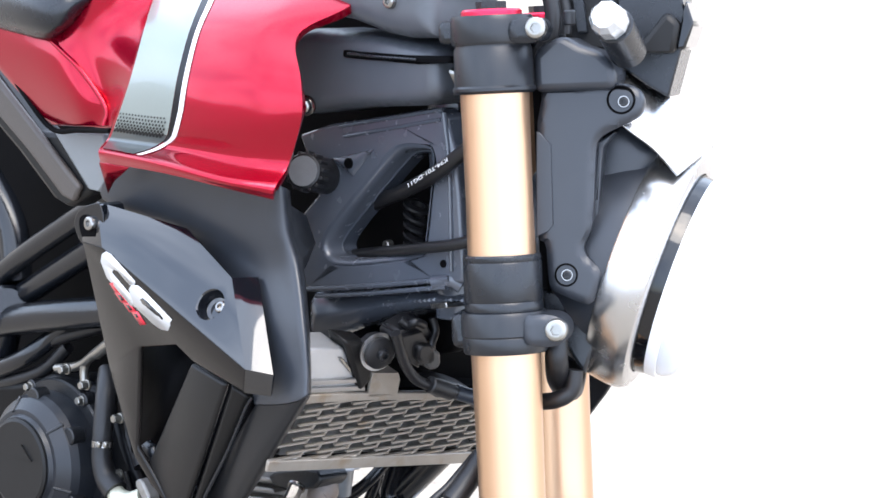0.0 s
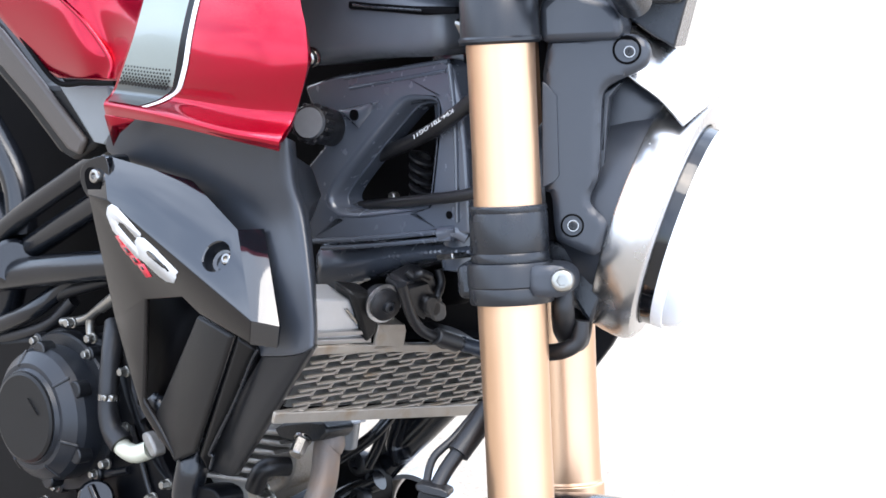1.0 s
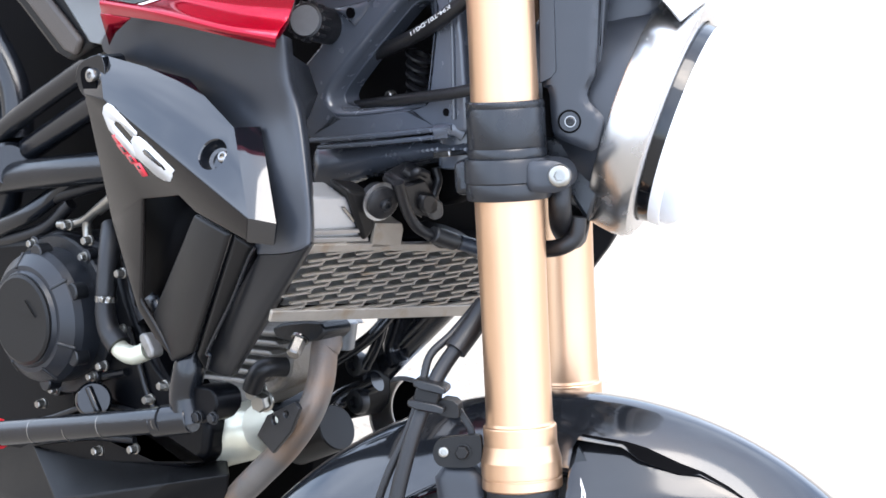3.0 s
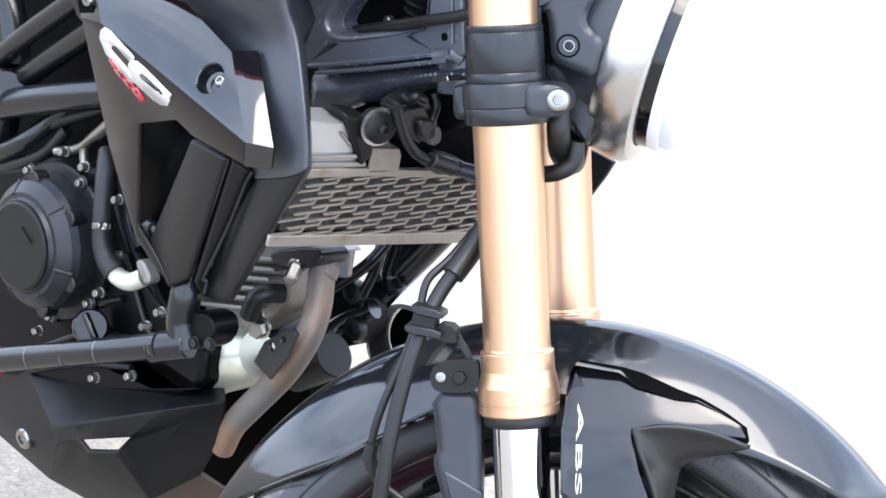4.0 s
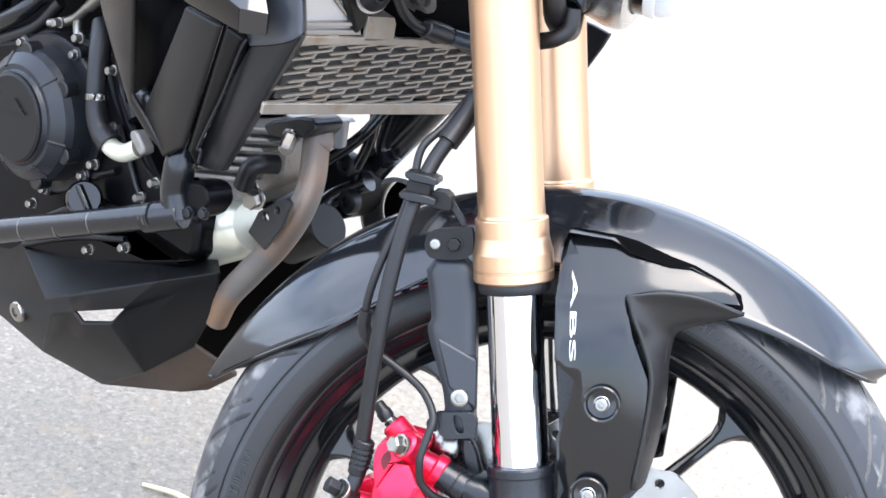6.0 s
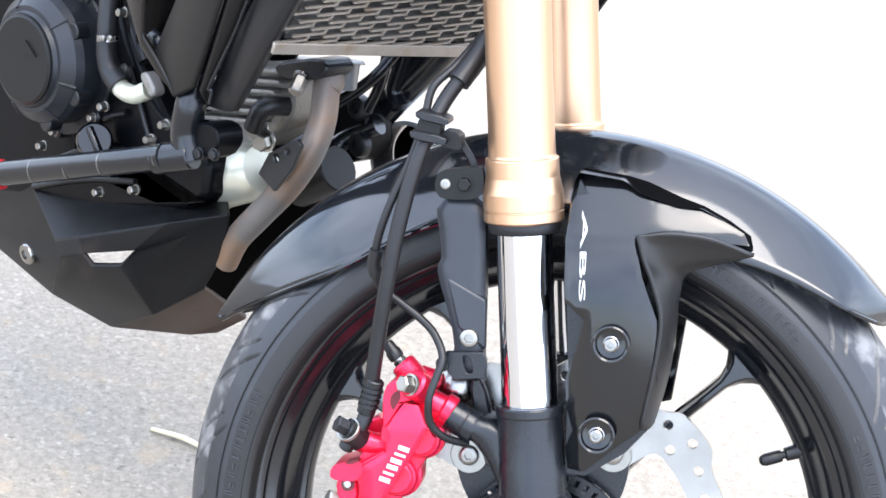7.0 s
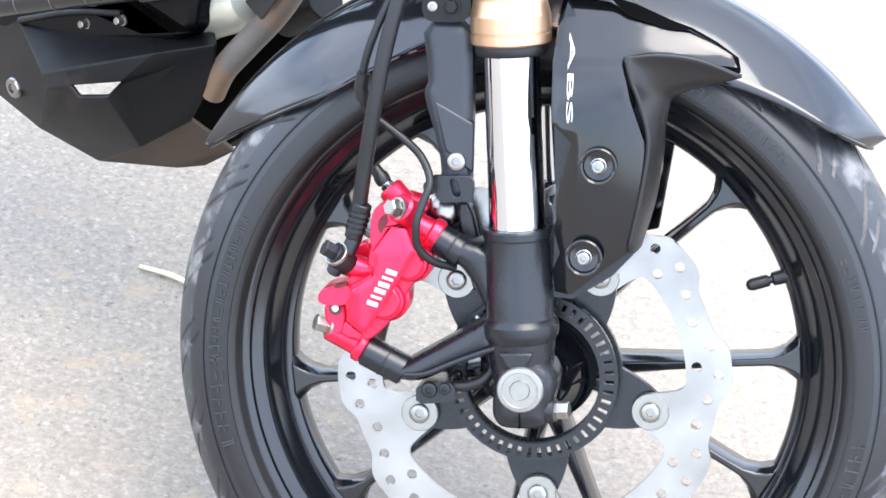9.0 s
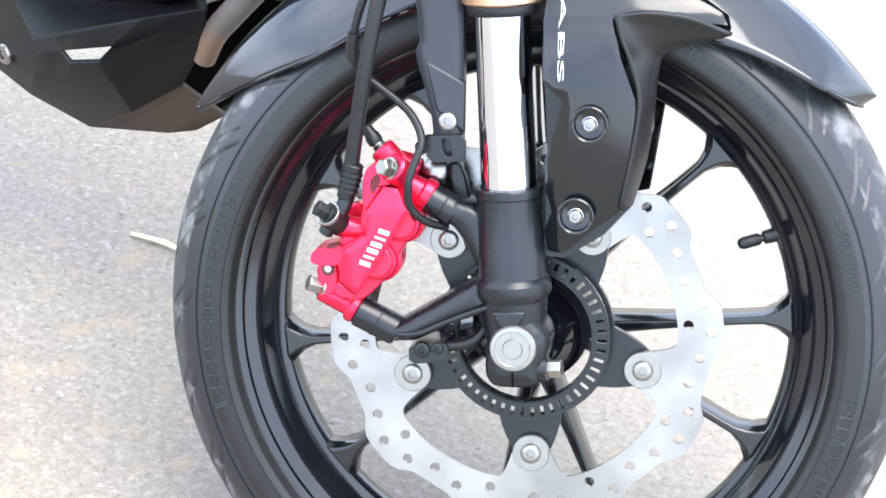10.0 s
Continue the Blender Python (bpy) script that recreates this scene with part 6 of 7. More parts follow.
part("vent_lip", facets([(-0.1988, -0.134, -0.2234), (-0.198, -0.126, -0.2169), (-0.1846, -0.126, -0.2172), (-0.1806, -0.13, -0.2307)], [(0, 1, 2, 3)]), SATIN_BLACK, shroud, BODY, thick=0.003)
housing_top = [
    [(-0.2735, -0.15, 0.0001), (-0.2007, -0.152, 0.023), (-0.1337, -0.15, 0.0399), (-0.1054, -0.146, 0.0463), (-0.1217, -0.12, 0.0341)],
    [(-0.3002, -0.142, -0.052), (-0.1924, -0.144, -0.0188), (-0.1222, -0.146, 0.0043), (-0.0928, -0.142, 0.0153), (-0.1106, -0.116, 0.0041)],
    [(-0.2007, -0.137, -0.04), (-0.1304, -0.141, -0.0266), (-0.0915, -0.143, -0.0155), (-0.0757, -0.139, -0.0046), (-0.0949, -0.113, -0.0169)],
    [(-0.1107, -0.149, -0.0722), (-0.0781, -0.153, -0.0557), (-0.0509, -0.155, -0.042), (-0.0406, -0.151, -0.0364), (-0.0614, -0.125, -0.0495)],
]
housing_foot = [
    [(-0.0824, -0.154, -0.0955), (-0.0523, -0.158, -0.0821), (-0.0286, -0.16, -0.0684), (-0.0214, -0.156, -0.0619), (-0.0436, -0.13, -0.0763)],
    [(-0.0655, -0.157, -0.1131), (-0.0391, -0.161, -0.0989), (-0.0193, -0.163, -0.0856), (-0.013, -0.159, -0.0768), (-0.035, -0.133, -0.09)],
    [(-0.0937, -0.142, -0.1701), (-0.0734, -0.146, -0.1646), (-0.0564, -0.148, -0.1581), (-0.0482, -0.144, -0.1528), (-0.0694, -0.118, -0.1664)],
    [(-0.1335, -0.116, -0.2528), (-0.1142, -0.12, -0.2465), (-0.1014, -0.122, -0.2415), (-0.0975, -0.118, -0.24), (-0.1191, -0.092, -0.2544)],
]
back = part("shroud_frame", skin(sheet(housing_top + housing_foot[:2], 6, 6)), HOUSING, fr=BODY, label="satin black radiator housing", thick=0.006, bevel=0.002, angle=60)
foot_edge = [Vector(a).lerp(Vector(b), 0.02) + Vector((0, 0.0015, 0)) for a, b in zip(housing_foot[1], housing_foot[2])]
# the foot below the seam takes the shade-darkened plastic
part("housing_foot", skin(sheet([foot_edge] + housing_foot[2:], 6, 6)), SATIN_FOOT, back, BODY, "satin foot of the housing, darkened for shade", thick=0.006, bevel=0.002, angle=60)
part("housing_seam", tube([(-0.0679, -0.1585, -0.1081), (-0.0723, -0.158, -0.1202), (-0.0879, -0.149, -0.1659), (-0.1129, -0.136, -0.2233), (-0.1097, -0.135, -0.2257), (-0.1123, -0.132, -0.239)], 0.0014, 5, 8), SATIN_BLACK, back, BODY)
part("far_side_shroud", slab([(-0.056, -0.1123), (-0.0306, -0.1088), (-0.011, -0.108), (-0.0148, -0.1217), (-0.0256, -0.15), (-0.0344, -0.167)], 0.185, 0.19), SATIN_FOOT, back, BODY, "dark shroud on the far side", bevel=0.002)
part("housing_side", facets([(-0.0983, -0.137, 0.0161), (-0.112, -0.142, 0.0365), (-0.1409, -0.075, 0.0022), (-0.1388, -0.065, -0.0217), (-0.143, -0.06, -0.0484), (-0.0854, -0.129, -0.0101)], [(0, 1, 2, 3, 4, 5)]), HOUSING, back, BODY, thick=0.006, bevel=0.003)


def emblem(points, name, material, parent, label=""):
    """A thin flat shape laid on the panel, from its outline."""
    from mathutils.geometry import tessellate_polygon
    bm = bmesh.new()
    vs = [bm.verts.new(p) for p in points]
    for t in tessellate_polygon([[Vector((p[0], p[2], 0)) for p in points]]):
        bm.faces.new([vs[i] for i in t])
    return part(name, bm, material, parent, BODY, label, thick=-0.0003)


def mark_on(outline, material, lift, label=""):
    emblem([Vector(p) + Vector((0, -lift, 0)) for p in outline], "model_mark", material, shroud, label)


mark_on([(-0.2463, -0.1753, -0.0789), (-0.2436, -0.1782, -0.0712), (-0.2372, -0.1805, -0.0656), (-0.2302, -0.1811, -0.0647), (-0.1979, -0.1797, -0.0726), (-0.1993, -0.1782, -0.0767), (-0.2065, -0.1767, -0.0799), (-0.2223, -0.1775, -0.0757), (-0.2279, -0.1768, -0.0769), (-0.2307, -0.1753, -0.0808), (-0.2279, -0.1749, -0.0823), (-0.1977, -0.1734, -0.0904), (-0.2, -0.1711, -0.0965), (-0.2073, -0.17, -0.0986), (-0.239, -0.1717, -0.0898)], WHITE_DECAL, 0.0008, "white slanted emblem shape")
mark_on([(-0.2078, -0.175, -0.0844), (-0.2033, -0.1775, -0.0782), (-0.1944, -0.1793, -0.0743), (-0.1852, -0.1795, -0.0747), (-0.1489, -0.1789, -0.0811), (-0.1524, -0.1771, -0.0858), (-0.1519, -0.1765, -0.0875), (-0.1556, -0.1739, -0.0943), (-0.1651, -0.172, -0.0982), (-0.1757, -0.1712, -0.0991), (-0.2014, -0.1711, -0.0961)], WHITE_DECAL, 0.0011, "white slanted emblem shape")
mark_on([(-0.1918, -0.1754, -0.0854), (-0.1883, -0.1768, -0.0821), (-0.183, -0.177, -0.082), (-0.1667, -0.1768, -0.0847), (-0.1637, -0.1763, -0.0866), (-0.17, -0.1754, -0.0882), (-0.1897, -0.1748, -0.0873)], GLOSS_BLACK, 0.0014)
mark_on([(-0.1741, -0.1766, -0.0844), (-0.165, -0.177, -0.0843), (-0.1608, -0.1764, -0.0867), (-0.1632, -0.1757, -0.0883)], GLOSS_BLACK, 0.0014)
for o in ([(-0.2363, -0.1705, -0.0935), (-0.2312, -0.172, -0.09), (-0.2215, -0.1707, -0.0947), (-0.2268, -0.1692, -0.0984)], [(-0.2299, -0.1691, -0.0984), (-0.2198, -0.1713, -0.0933), (-0.2102, -0.1704, -0.097), (-0.2203, -0.168, -0.1026)], [(-0.2185, -0.1684, -0.1017), (-0.2085, -0.1706, -0.0967), (-0.1997, -0.1697, -0.1003), (-0.2097, -0.1673, -0.1059)], [(-0.2071, -0.1681, -0.104), (-0.1971, -0.1705, -0.0986), (-0.1871, -0.1686, -0.105), (-0.1954, -0.1664, -0.1101)]):
    mark_on(o, RED_DECAL, 0.0008, "red slanted bar")
for o in ([(-0.2251, -0.1694, -0.098), (-0.221, -0.1703, -0.0959), (-0.2149, -0.1699, -0.0979), (-0.2191, -0.169, -0.1)], [(-0.2139, -0.1687, -0.1014), (-0.2097, -0.1696, -0.0993), (-0.2043, -0.1692, -0.1012), (-0.2086, -0.1683, -0.1032)], [(-0.2025, -0.1684, -0.1037), (-0.1992, -0.1691, -0.102), (-0.1962, -0.1687, -0.1036), (-0.1995, -0.168, -0.1052)]):
    mark_on(o, GLOSS_BLACK, 0.0011)
# screw recess and screws of the shroud
nrm = (Vector(SH[6]) - Vector(SH[3])).cross(Vector(SH[7]) - Vector(SH[3])).normalized()
nrm = nrm if nrm.y < 0 else -nrm
bolt(Vector((-0.1124, -0.172, -0.0523)) - nrm * 0.0055, 0.005, nrm, BODY, shroud, STEEL, name="shroud_screw", tall=0.0045)
ear = part("shroud_ear", slab(rounded([(-0.29, -0.07), (-0.292, -0.0621), (-0.2885, -0.0547), (-0.2796, -0.0459), (-0.2673, -0.0384), (-0.2584, -0.0469), (-0.2542, -0.0671), (-0.2601, -0.0757), (-0.2697, -0.0782), (-0.2806, -0.0774)], 1), -0.1725, -0.15), GLOSS_BLACK, shroud, BODY, "rounded ear with a sunk screw", bevel=0.002)
# sunk part of the ear drawn as a black plate for its shade
part("ear_recess_shade", slab(rounded([(-0.2831, -0.0667), (-0.2855, -0.06), (-0.2801, -0.0537), (-0.2712, -0.0535), (-0.2638, -0.0618), (-0.2606, -0.0709), (-0.2667, -0.0747), (-0.276, -0.0741)], 2), -0.1735, -0.165), DEEP_BLACK, ear, BODY)
bolt((-0.2709, -0.1735, -0.058), 0.0058, (0, -1, 0.1), BODY, ear, STEEL, name="shroud_screw", tall=0.003)

# ---- radiator ----
RX = -0.045
radiator = part("radiator", slab([(-0.1462, -0.0989), (0.1355, -0.1272), (0.1601, -0.1908), (-0.1449, -0.1575)], RX - 0.034, RX - 0.012, axis="x"), DEEP_BLACK, fr=BODY, label="radiator with a tarnished steel stone guard")
bmesh_strip = lambda pts: slab(pts, RX + 0.001, RX + 0.004, axis="x")
part("guard_edge", bmesh_strip([(-0.1516, -0.1495), (0.152, -0.1827), (0.1561, -0.1934), (-0.151, -0.1588)]), TARNISH, radiator, BODY, "tarnished lower guard strip", bevel=0.0008)
part("guard_edge", bmesh_strip([(-0.1315, -0.0963), (-0.0623, -0.103), (0.0743, -0.1191), (0.0771, -0.1266), (-0.0601, -0.1097), (-0.1321, -0.1034)]), TARNISH, radiator, BODY, bevel=0.0008)
part("guard_tab", bmesh_strip([(-0.066, -0.0851), (-0.059, -0.0918), (-0.0335, -0.0939), (-0.0318, -0.1078), (-0.064, -0.1067)]), TARNISH, radiator, BODY, bevel=0.0006)
part("guard_tab", slab([(-0.066, -0.0851), (-0.0372, -0.0885), (-0.0332, -0.0949), (-0.0586, -0.0928)], RX - 0.012, RX + 0.004, axis="x"), TARNISH, radiator, BODY, bevel=0.0006)
# expanded mesh: stretched hexagons of thin strip
o0, ex, ez = [Vector((p[0], p[1])) for p in [(-0.1341, -0.1511), (0.152, -0.1827), (-0.1231, -0.0992)]]
ex, ez = (ex - o0), (ez - o0)
cells_x, cells_z = 9, 9
bm = bmesh.new()


def strip(a, b, w=0.00082):
    pa, pb = o0 + ex * a[0] + ez * a[1], o0 + ex * b[0] + ez * b[1]
    d = (pb - pa).normalized()
    s = Vector((-d.y, d.x)) * w
    vs = [(p.x + s.x * sg, p.y + s.y * sg) for p, sg in ((pa, 1), (pb, 1), (pb, -1), (pa, -1))]
    f = [bm.verts.new((RX + 0.003, y, z)) for y, z in vs]
    k = [bm.verts.new((RX + 0.0005, y, z)) for y, z in vs]
    bm.faces.new(f), bm.faces.new(k[::-1])
    for i in range(4):
        bm.faces.new((f[i], f[(i + 1) % 4], k[(i + 1) % 4], k[i]))


for j in range(cells_z + 1):
    for i in range(cells_x + 1):
        w, h = 1 / cells_x, 1 / cells_z
        x, z = (i + 0.5 * (j % 2)) * w, j * h
        if x < 1:
            strip((x - 0.5 * w, z - 0.16 * h), (x + 0.5 * w, z + 0.44 * h))
            if j < cells_z:
                strip((x + 0.42 * w, z + 0.4 * h), (x + 0.52 * w, z + 0.96 * h))
tagged(part("stone_guard", bm, TARNISH, radiator, BODY, "tarnished expanded-metal stone guard"), kind="stuff")
# fins behind the guard
bm = bmesh.new()
for k in range(44):
    f = (k + 0.5) / 44
    p, q = o0 + ez * f, o0 + ex + ez * f
    bm.faces.new([bm.verts.new((RX - d, w.x, w.y)) for d, w in ((0.0035, p), (0.0035, q), (0.0075, q - ez * 0.012), (0.0075, p - ez * 0.012))])
tagged(part("radiator_core", bm, surface("grey_fins", (0.5, 0.49, 0.48), 0.45, 0.3, var=0.5, scale=160, bump=0.4, bscale=400), radiator, BODY), kind="stuff")
tankr = part("radiator_tank", slab([(-0.1521, -0.058), (-0.098, -0.0632), (-0.0736, -0.0871), (-0.0648, -0.1027), (-0.1402, -0.0957)], RX - 0.03, RX - 0.002, axis="x"), surface("bright_tank_aluminium", (0.6, 0.61, 0.62), 0.42, 0.8, var=0.08, scale=90, bump=0.1, bscale=500), radiator, BODY, "bright aluminium top tank", bevel=0.002, segments=2)
part("tank_seam", slab([(-0.1436, -0.0848), (-0.0714, -0.0903), (-0.0681, -0.0945), (-0.1422, -0.0893)], RX - 0.02, RX + 0.0015, axis="x"), ALUMINIUM, tankr, BODY, bevel=0.0008)
part("tank_seam", slab([(-0.1416, -0.0912), (-0.0671, -0.0976), (-0.0648, -0.1027), (-0.1401, -0.0962)], RX - 0.02, RX + 0.001, axis="x"), ALUMINIUM, tankr, BODY, bevel=0.0008)
part("tank_rib", slab([(-0.1026, -0.0703), (-0.0992, -0.0702), (-0.0829, -0.0841), (-0.0862, -0.0846)], RX - 0.01, RX, axis="x"), STEEL, tankr, BODY, bevel=0.0006)
part("radiator_mount", slab([(-0.1051, -0.0539), (-0.0771, -0.0593), (-0.0681, -0.0771), (-0.0657, -0.0929), (-0.0726, -0.1008), (-0.0879, -0.0796)], RX - 0.02, RX + 0.004, axis="x"), MATTE_BLACK, radiator, BODY, bevel=0.003)
gc = Vector((-0.04, -0.0731, -0.0635))
gm = part("mount_grommet", lathe([(0, 0.012), (0.008, 0.012), (0.0125, 0.01), (0.0125, 0.006), (0.0145, 0.005), (0.0145, 0.002), (0.0125, 0.001), (0.0125, -0.004), (0.009, -0.006), (0, -0.006)], along(gc, gc + Vector((0.95, -0.22, 0.1))), 32), RUBBER, radiator, BODY, "rubber mount with a bright washer")
part("grommet_washer", lathe([(0.008, 0.0052), (0.0152, 0.0052), (0.0152, 0.0066), (0.008, 0.0066)], along(gc, gc + Vector((0.95, -0.22, 0.1))), 32, closed=True), ALUMINIUM, gm, BODY)
bolt(gc + Vector((0.0115, -0.002, 0.001)), 0.005, (0.95, -0.22, 0.1), BODY, radiator, CAST_BLACK)
for o, dd in (([(-0.0718, -0.0453), (-0.0429, -0.034), (-0.0232, -0.0554), (-0.016, -0.0756), (-0.0342, -0.0759), (-0.0605, -0.0608)], 0.02), ([(-0.0525, -0.05), (-0.034, -0.053), (-0.0282, -0.0691), (-0.0484, -0.0668)], 0.03), ([(-0.0177, -0.0878), (0.0237, -0.0992), (0.052, -0.1138), (0.0579, -0.1297), (0.0213, -0.1099), (-0.0113, -0.1059)], 0.02)):
    part("connector_block", slab(rounded(o, 1), RX, RX + dd, axis="x"), RUBBER, radiator, BODY, "black electrical connector", bevel=0.002)
part("connector_lead", tube([(-0.02, -0.0769, -0.0398), (-0.015, -0.0647, -0.0624), (-0.01, -0.0528, -0.0756), (-0.005, -0.0372, -0.0817), (0, -0.0193, -0.0853), (0.01, 0.0037, -0.0899)], 0.0042), RUBBER, radiator, BODY)
part("lead_plug", rod((-0.005, -0.0411, -0.0793), (0, -0.0189, -0.0863), 0.0068), RUBBER, radiator, BODY)
part("lead_plug", rod((0, -0.015, -0.0868), (0.01, 0.0037, -0.0899), 0.006), surface("blue_black_rubber", (0.016, 0.02, 0.028), 0.4), radiator, BODY)
part("relay_box", slab([(-0.0681, -0.0444), (-0.0477, -0.0416), (-0.0326, -0.0573), (-0.0438, -0.06), (-0.0402, -0.0737), (-0.0606, -0.0631)], RX, RX + 0.025, axis="x"), RUBBER, radiator, BODY, "black relay box", bevel=0.002)
part("relay_cover", slab(rounded([(-0.0435, -0.0572), (-0.028, -0.0568), (-0.0211, -0.0728), (-0.0365, -0.0741)], 1), RX + 0.004, RX + 0.03, axis="x"), surface("worn_grey_plastic", (0.06, 0.058, 0.056), 0.45, var=0.2, scale=150), radiator, BODY, bevel=0.002)
for a in ([(-0.03, -0.0644, -0.0345), (-0.025, -0.0598, -0.0372), (-0.02, -0.0585, -0.0322), (-0.02, -0.0482, -0.0359)], [(-0.03, -0.0296, -0.0367), (-0.025, -0.028, -0.0458), (-0.02, -0.0339, -0.0562), (-0.02, -0.0312, -0.0708)]):
    part("wiring_lead", tube(a, 0.0032), RUBBER, radiator, BODY)
# black slab added under the rail in place of dark depth
part("dark_depth_slab", slab([(-0.0986, -0.0874), (-0.068, -0.0822), (-0.0347, -0.0741), (-0.0001, -0.0679), (0.09, -0.0702), (0.1232, -0.159), (-0.0247, -0.1398), (-0.0934, -0.1035)], -0.09, -0.07, axis="x"), DEEP_BLACK, radiator, BODY)

# ---- engine ----
engine = part("engine_case", slab(rounded([(-0.5265, -0.3446), (-0.3675, -0.2552), (-0.3161, -0.2406), (-0.2769, -0.2848), (-0.2087, -0.3238), (-0.1579, -0.3174), (-0.1497, -0.361), (-0.2187, -0.4056), (-0.3014, -0.447), (-0.471, -0.5132)], 1), -0.07, 0.06), ENGINE_BLACK, fr=BODY, label="black engine case with bright screws", bevel=0.008, segments=3)
cc = Vector((-0.3557, -0.1, -0.3256))
cv = along(cc, cc + Vector((0.0, -1, 0.0)))
clutch = part("clutch_cover", lathe([(0, 0.016), (0.03, 0.016), (0.0395, 0.0155), (0.0415, 0.012), (0.044, 0.012), (0.0455, 0.0118), (0.0545, 0.003), (0.0575, -0.004), (0.058, -0.04), (0, -0.04)], cv, 56), CLUTCH_BLACK, engine, BODY, "round black clutch cover", angle=20)
part("case_flange", lathe([(0.057, -0.034), (0.0685, -0.034), (0.0685, -0.024), (0.067, -0.022), (0.057, -0.022)], cv, 56, closed=True), CAST_BLACK, engine, BODY, angle=25)
for a in (15, 75, 140, 232, 285, 335):
    q = cv @ Vector((0.0665 * math.cos(radians(a)), 0.0665 * math.sin(radians(a)), -0.024))
    part("flange_lug", rod(q + Vector((0, 0.008, 0)), q + Vector((0, -0.003, 0)), 0.0062, steps=20), CAST_BLACK, engine, BODY)
    hex_bolt(q + Vector((0, -0.003, 0)), 0.0034, (0, -1, 0), BODY, engine, ZINC, tall=0.006)
part("clutch_cap", lathe([(0, 0.019), (0.036, 0.019), (0.0385, 0.0175), (0.0385, 0.014), (0, 0.014)], cv, 48), MATTE_BLACK, clutch, BODY, angle=20)
part("cover_mark", slab([(-0.364, -0.3208), (-0.354, -0.306), (-0.3368, -0.3132), (-0.3535, -0.3175)], -0.1208, -0.118), MATTE_BLACK, clutch, BODY)
for a in (0, 62, 128, 205, 262, 318):
    p0, p1 = cv @ Vector((0.044 * math.cos(radians(a)), 0.044 * math.sin(radians(a)), 0.0125)), cv @ Vector((0.056 * math.cos(radians(a)), 0.056 * math.sin(radians(a)), 0.0015))
    part("cover_rib", rod(p0, p1, 0.0016, steps=10, chamfer=0.0004), CAST_BLACK, clutch, BODY)
for a in (50, 110, 200, 300, 350):
    m = cv @ Vector((0.0555 * math.cos(radians(a)), 0.0555 * math.sin(radians(a)), -0.012))
    part("cover_lug", rod(m, m + Vector((0, -0.014, 0)), 0.0075), CAST_BLACK, clutch, BODY)
for u in ((-0.2812, -0.085, -0.2472), (-0.2663, -0.085, -0.2923), (-0.2775, -0.085, -0.333), (-0.214, -0.085, -0.3304), (-0.2592, -0.085, -0.4048), (-0.2177, -0.085, -0.3798), (-0.3416, -0.085, -0.4044), (-0.33, -0.085, -0.2411), (-0.3591, -0.085, -0.2411), (-0.196, -0.09, -0.3066)):
    hex_bolt(u, 0.0036, (0, -1, 0), BODY, engine, ZINC, tall=0.008)
for pts, r in (([(-0.3922, -0.072, -0.457), (-0.3439, -0.072, -0.4225), (-0.2986, -0.072, -0.3855), (-0.2502, -0.072, -0.3628), (-0.1991, -0.072, -0.3525)], 0.0026), ([(-0.274, -0.072, -0.2962), (-0.2495, -0.072, -0.3207), (-0.228, -0.072, -0.3413), (-0.1991, -0.072, -0.3525)], 0.0026), ([(-0.3387, -0.072, -0.3892), (-0.2998, -0.072, -0.3589), (-0.2645, -0.072, -0.3339)], 0.0034), ([(-0.3581, -0.072, -0.4555), (-0.2965, -0.072, -0.4152), (-0.2348, -0.072, -0.3837)], 0.003)):
    part("case_rib", tube(pts, r, 8, 10), CAST_BLACK, engine, BODY)
part("oil_plug", lathe([(0, 0.01), (0.0135, 0.01), (0.0155, 0.007), (0.0155, -0.01), (0, -0.01)], along((-0.2761, -0.09, -0.3641), (-0.1564, -0.2, -0.2818)), 36), GLOSS_BLACK, engine, BODY, "glossy black oil filler plug")
part("plug_grip", box((0, 0, 0), (0.025, 0.006, 0.006), Matrix.Translation((-0.2631, -0.102, -0.3551)) @ Matrix.Rotation(radians(35), 4, "Y")), GLOSS_BLACK, engine, BODY, bevel=0.002)
part("water_hose", tube([(-0.3222, -0.07, -0.226), (-0.303, -0.085, -0.2415), (-0.2899, -0.092, -0.2656), (-0.2813, -0.094, -0.2846), (-0.2708, -0.094, -0.2965), (-0.2557, -0.094, -0.3014)], 0.0086, sides=20, radii=[0.0105, 0.009, 0.0085, 0.0095, 0.0105]), RUBBER, engine, BODY, "black water hose")
part("water_pipe", tube([(-0.2623, -0.094, -0.3005), (-0.2518, -0.094, -0.3035), (-0.2374, -0.094, -0.3003), (-0.2272, -0.09, -0.2913)], 0.0078, sides=18), surface("pale_cast_pipe", (0.62, 0.62, 0.5), 0.4, 0.5, var=0.1, scale=90), engine, BODY, "pale metal water pipe")
part("hose_clamp", lathe([(0.0085, -0.0025), (0.0098, -0.0025), (0.0098, 0.0025), (0.0085, 0.0025)], along((-0.2871, -0.092, -0.2735), (-0.2816, -0.093, -0.2874)), 30, closed=True), STEEL, engine, BODY)
for u in ((-0.2778, -0.104, -0.2678), (-0.272, -0.102, -0.2651)):
    part("clamp_ear", box((0, 0, 0), (0.004, 0.004, 0.005), Matrix.Translation(u)), ZINC, engine, BODY, bevel=0.001)
part("pipe_joint", rod((-0.2313, -0.09, -0.2802), (-0.2165, -0.088, -0.2905), 0.006), ZINC, engine, BODY)
part("pipe_flange", slab(rounded([(-0.2358, -0.2805), (-0.2277, -0.273), (-0.2098, -0.2846), (-0.216, -0.2931)], 1), -0.097, -0.085), RAW_ALU, engine, BODY, bevel=0.002)
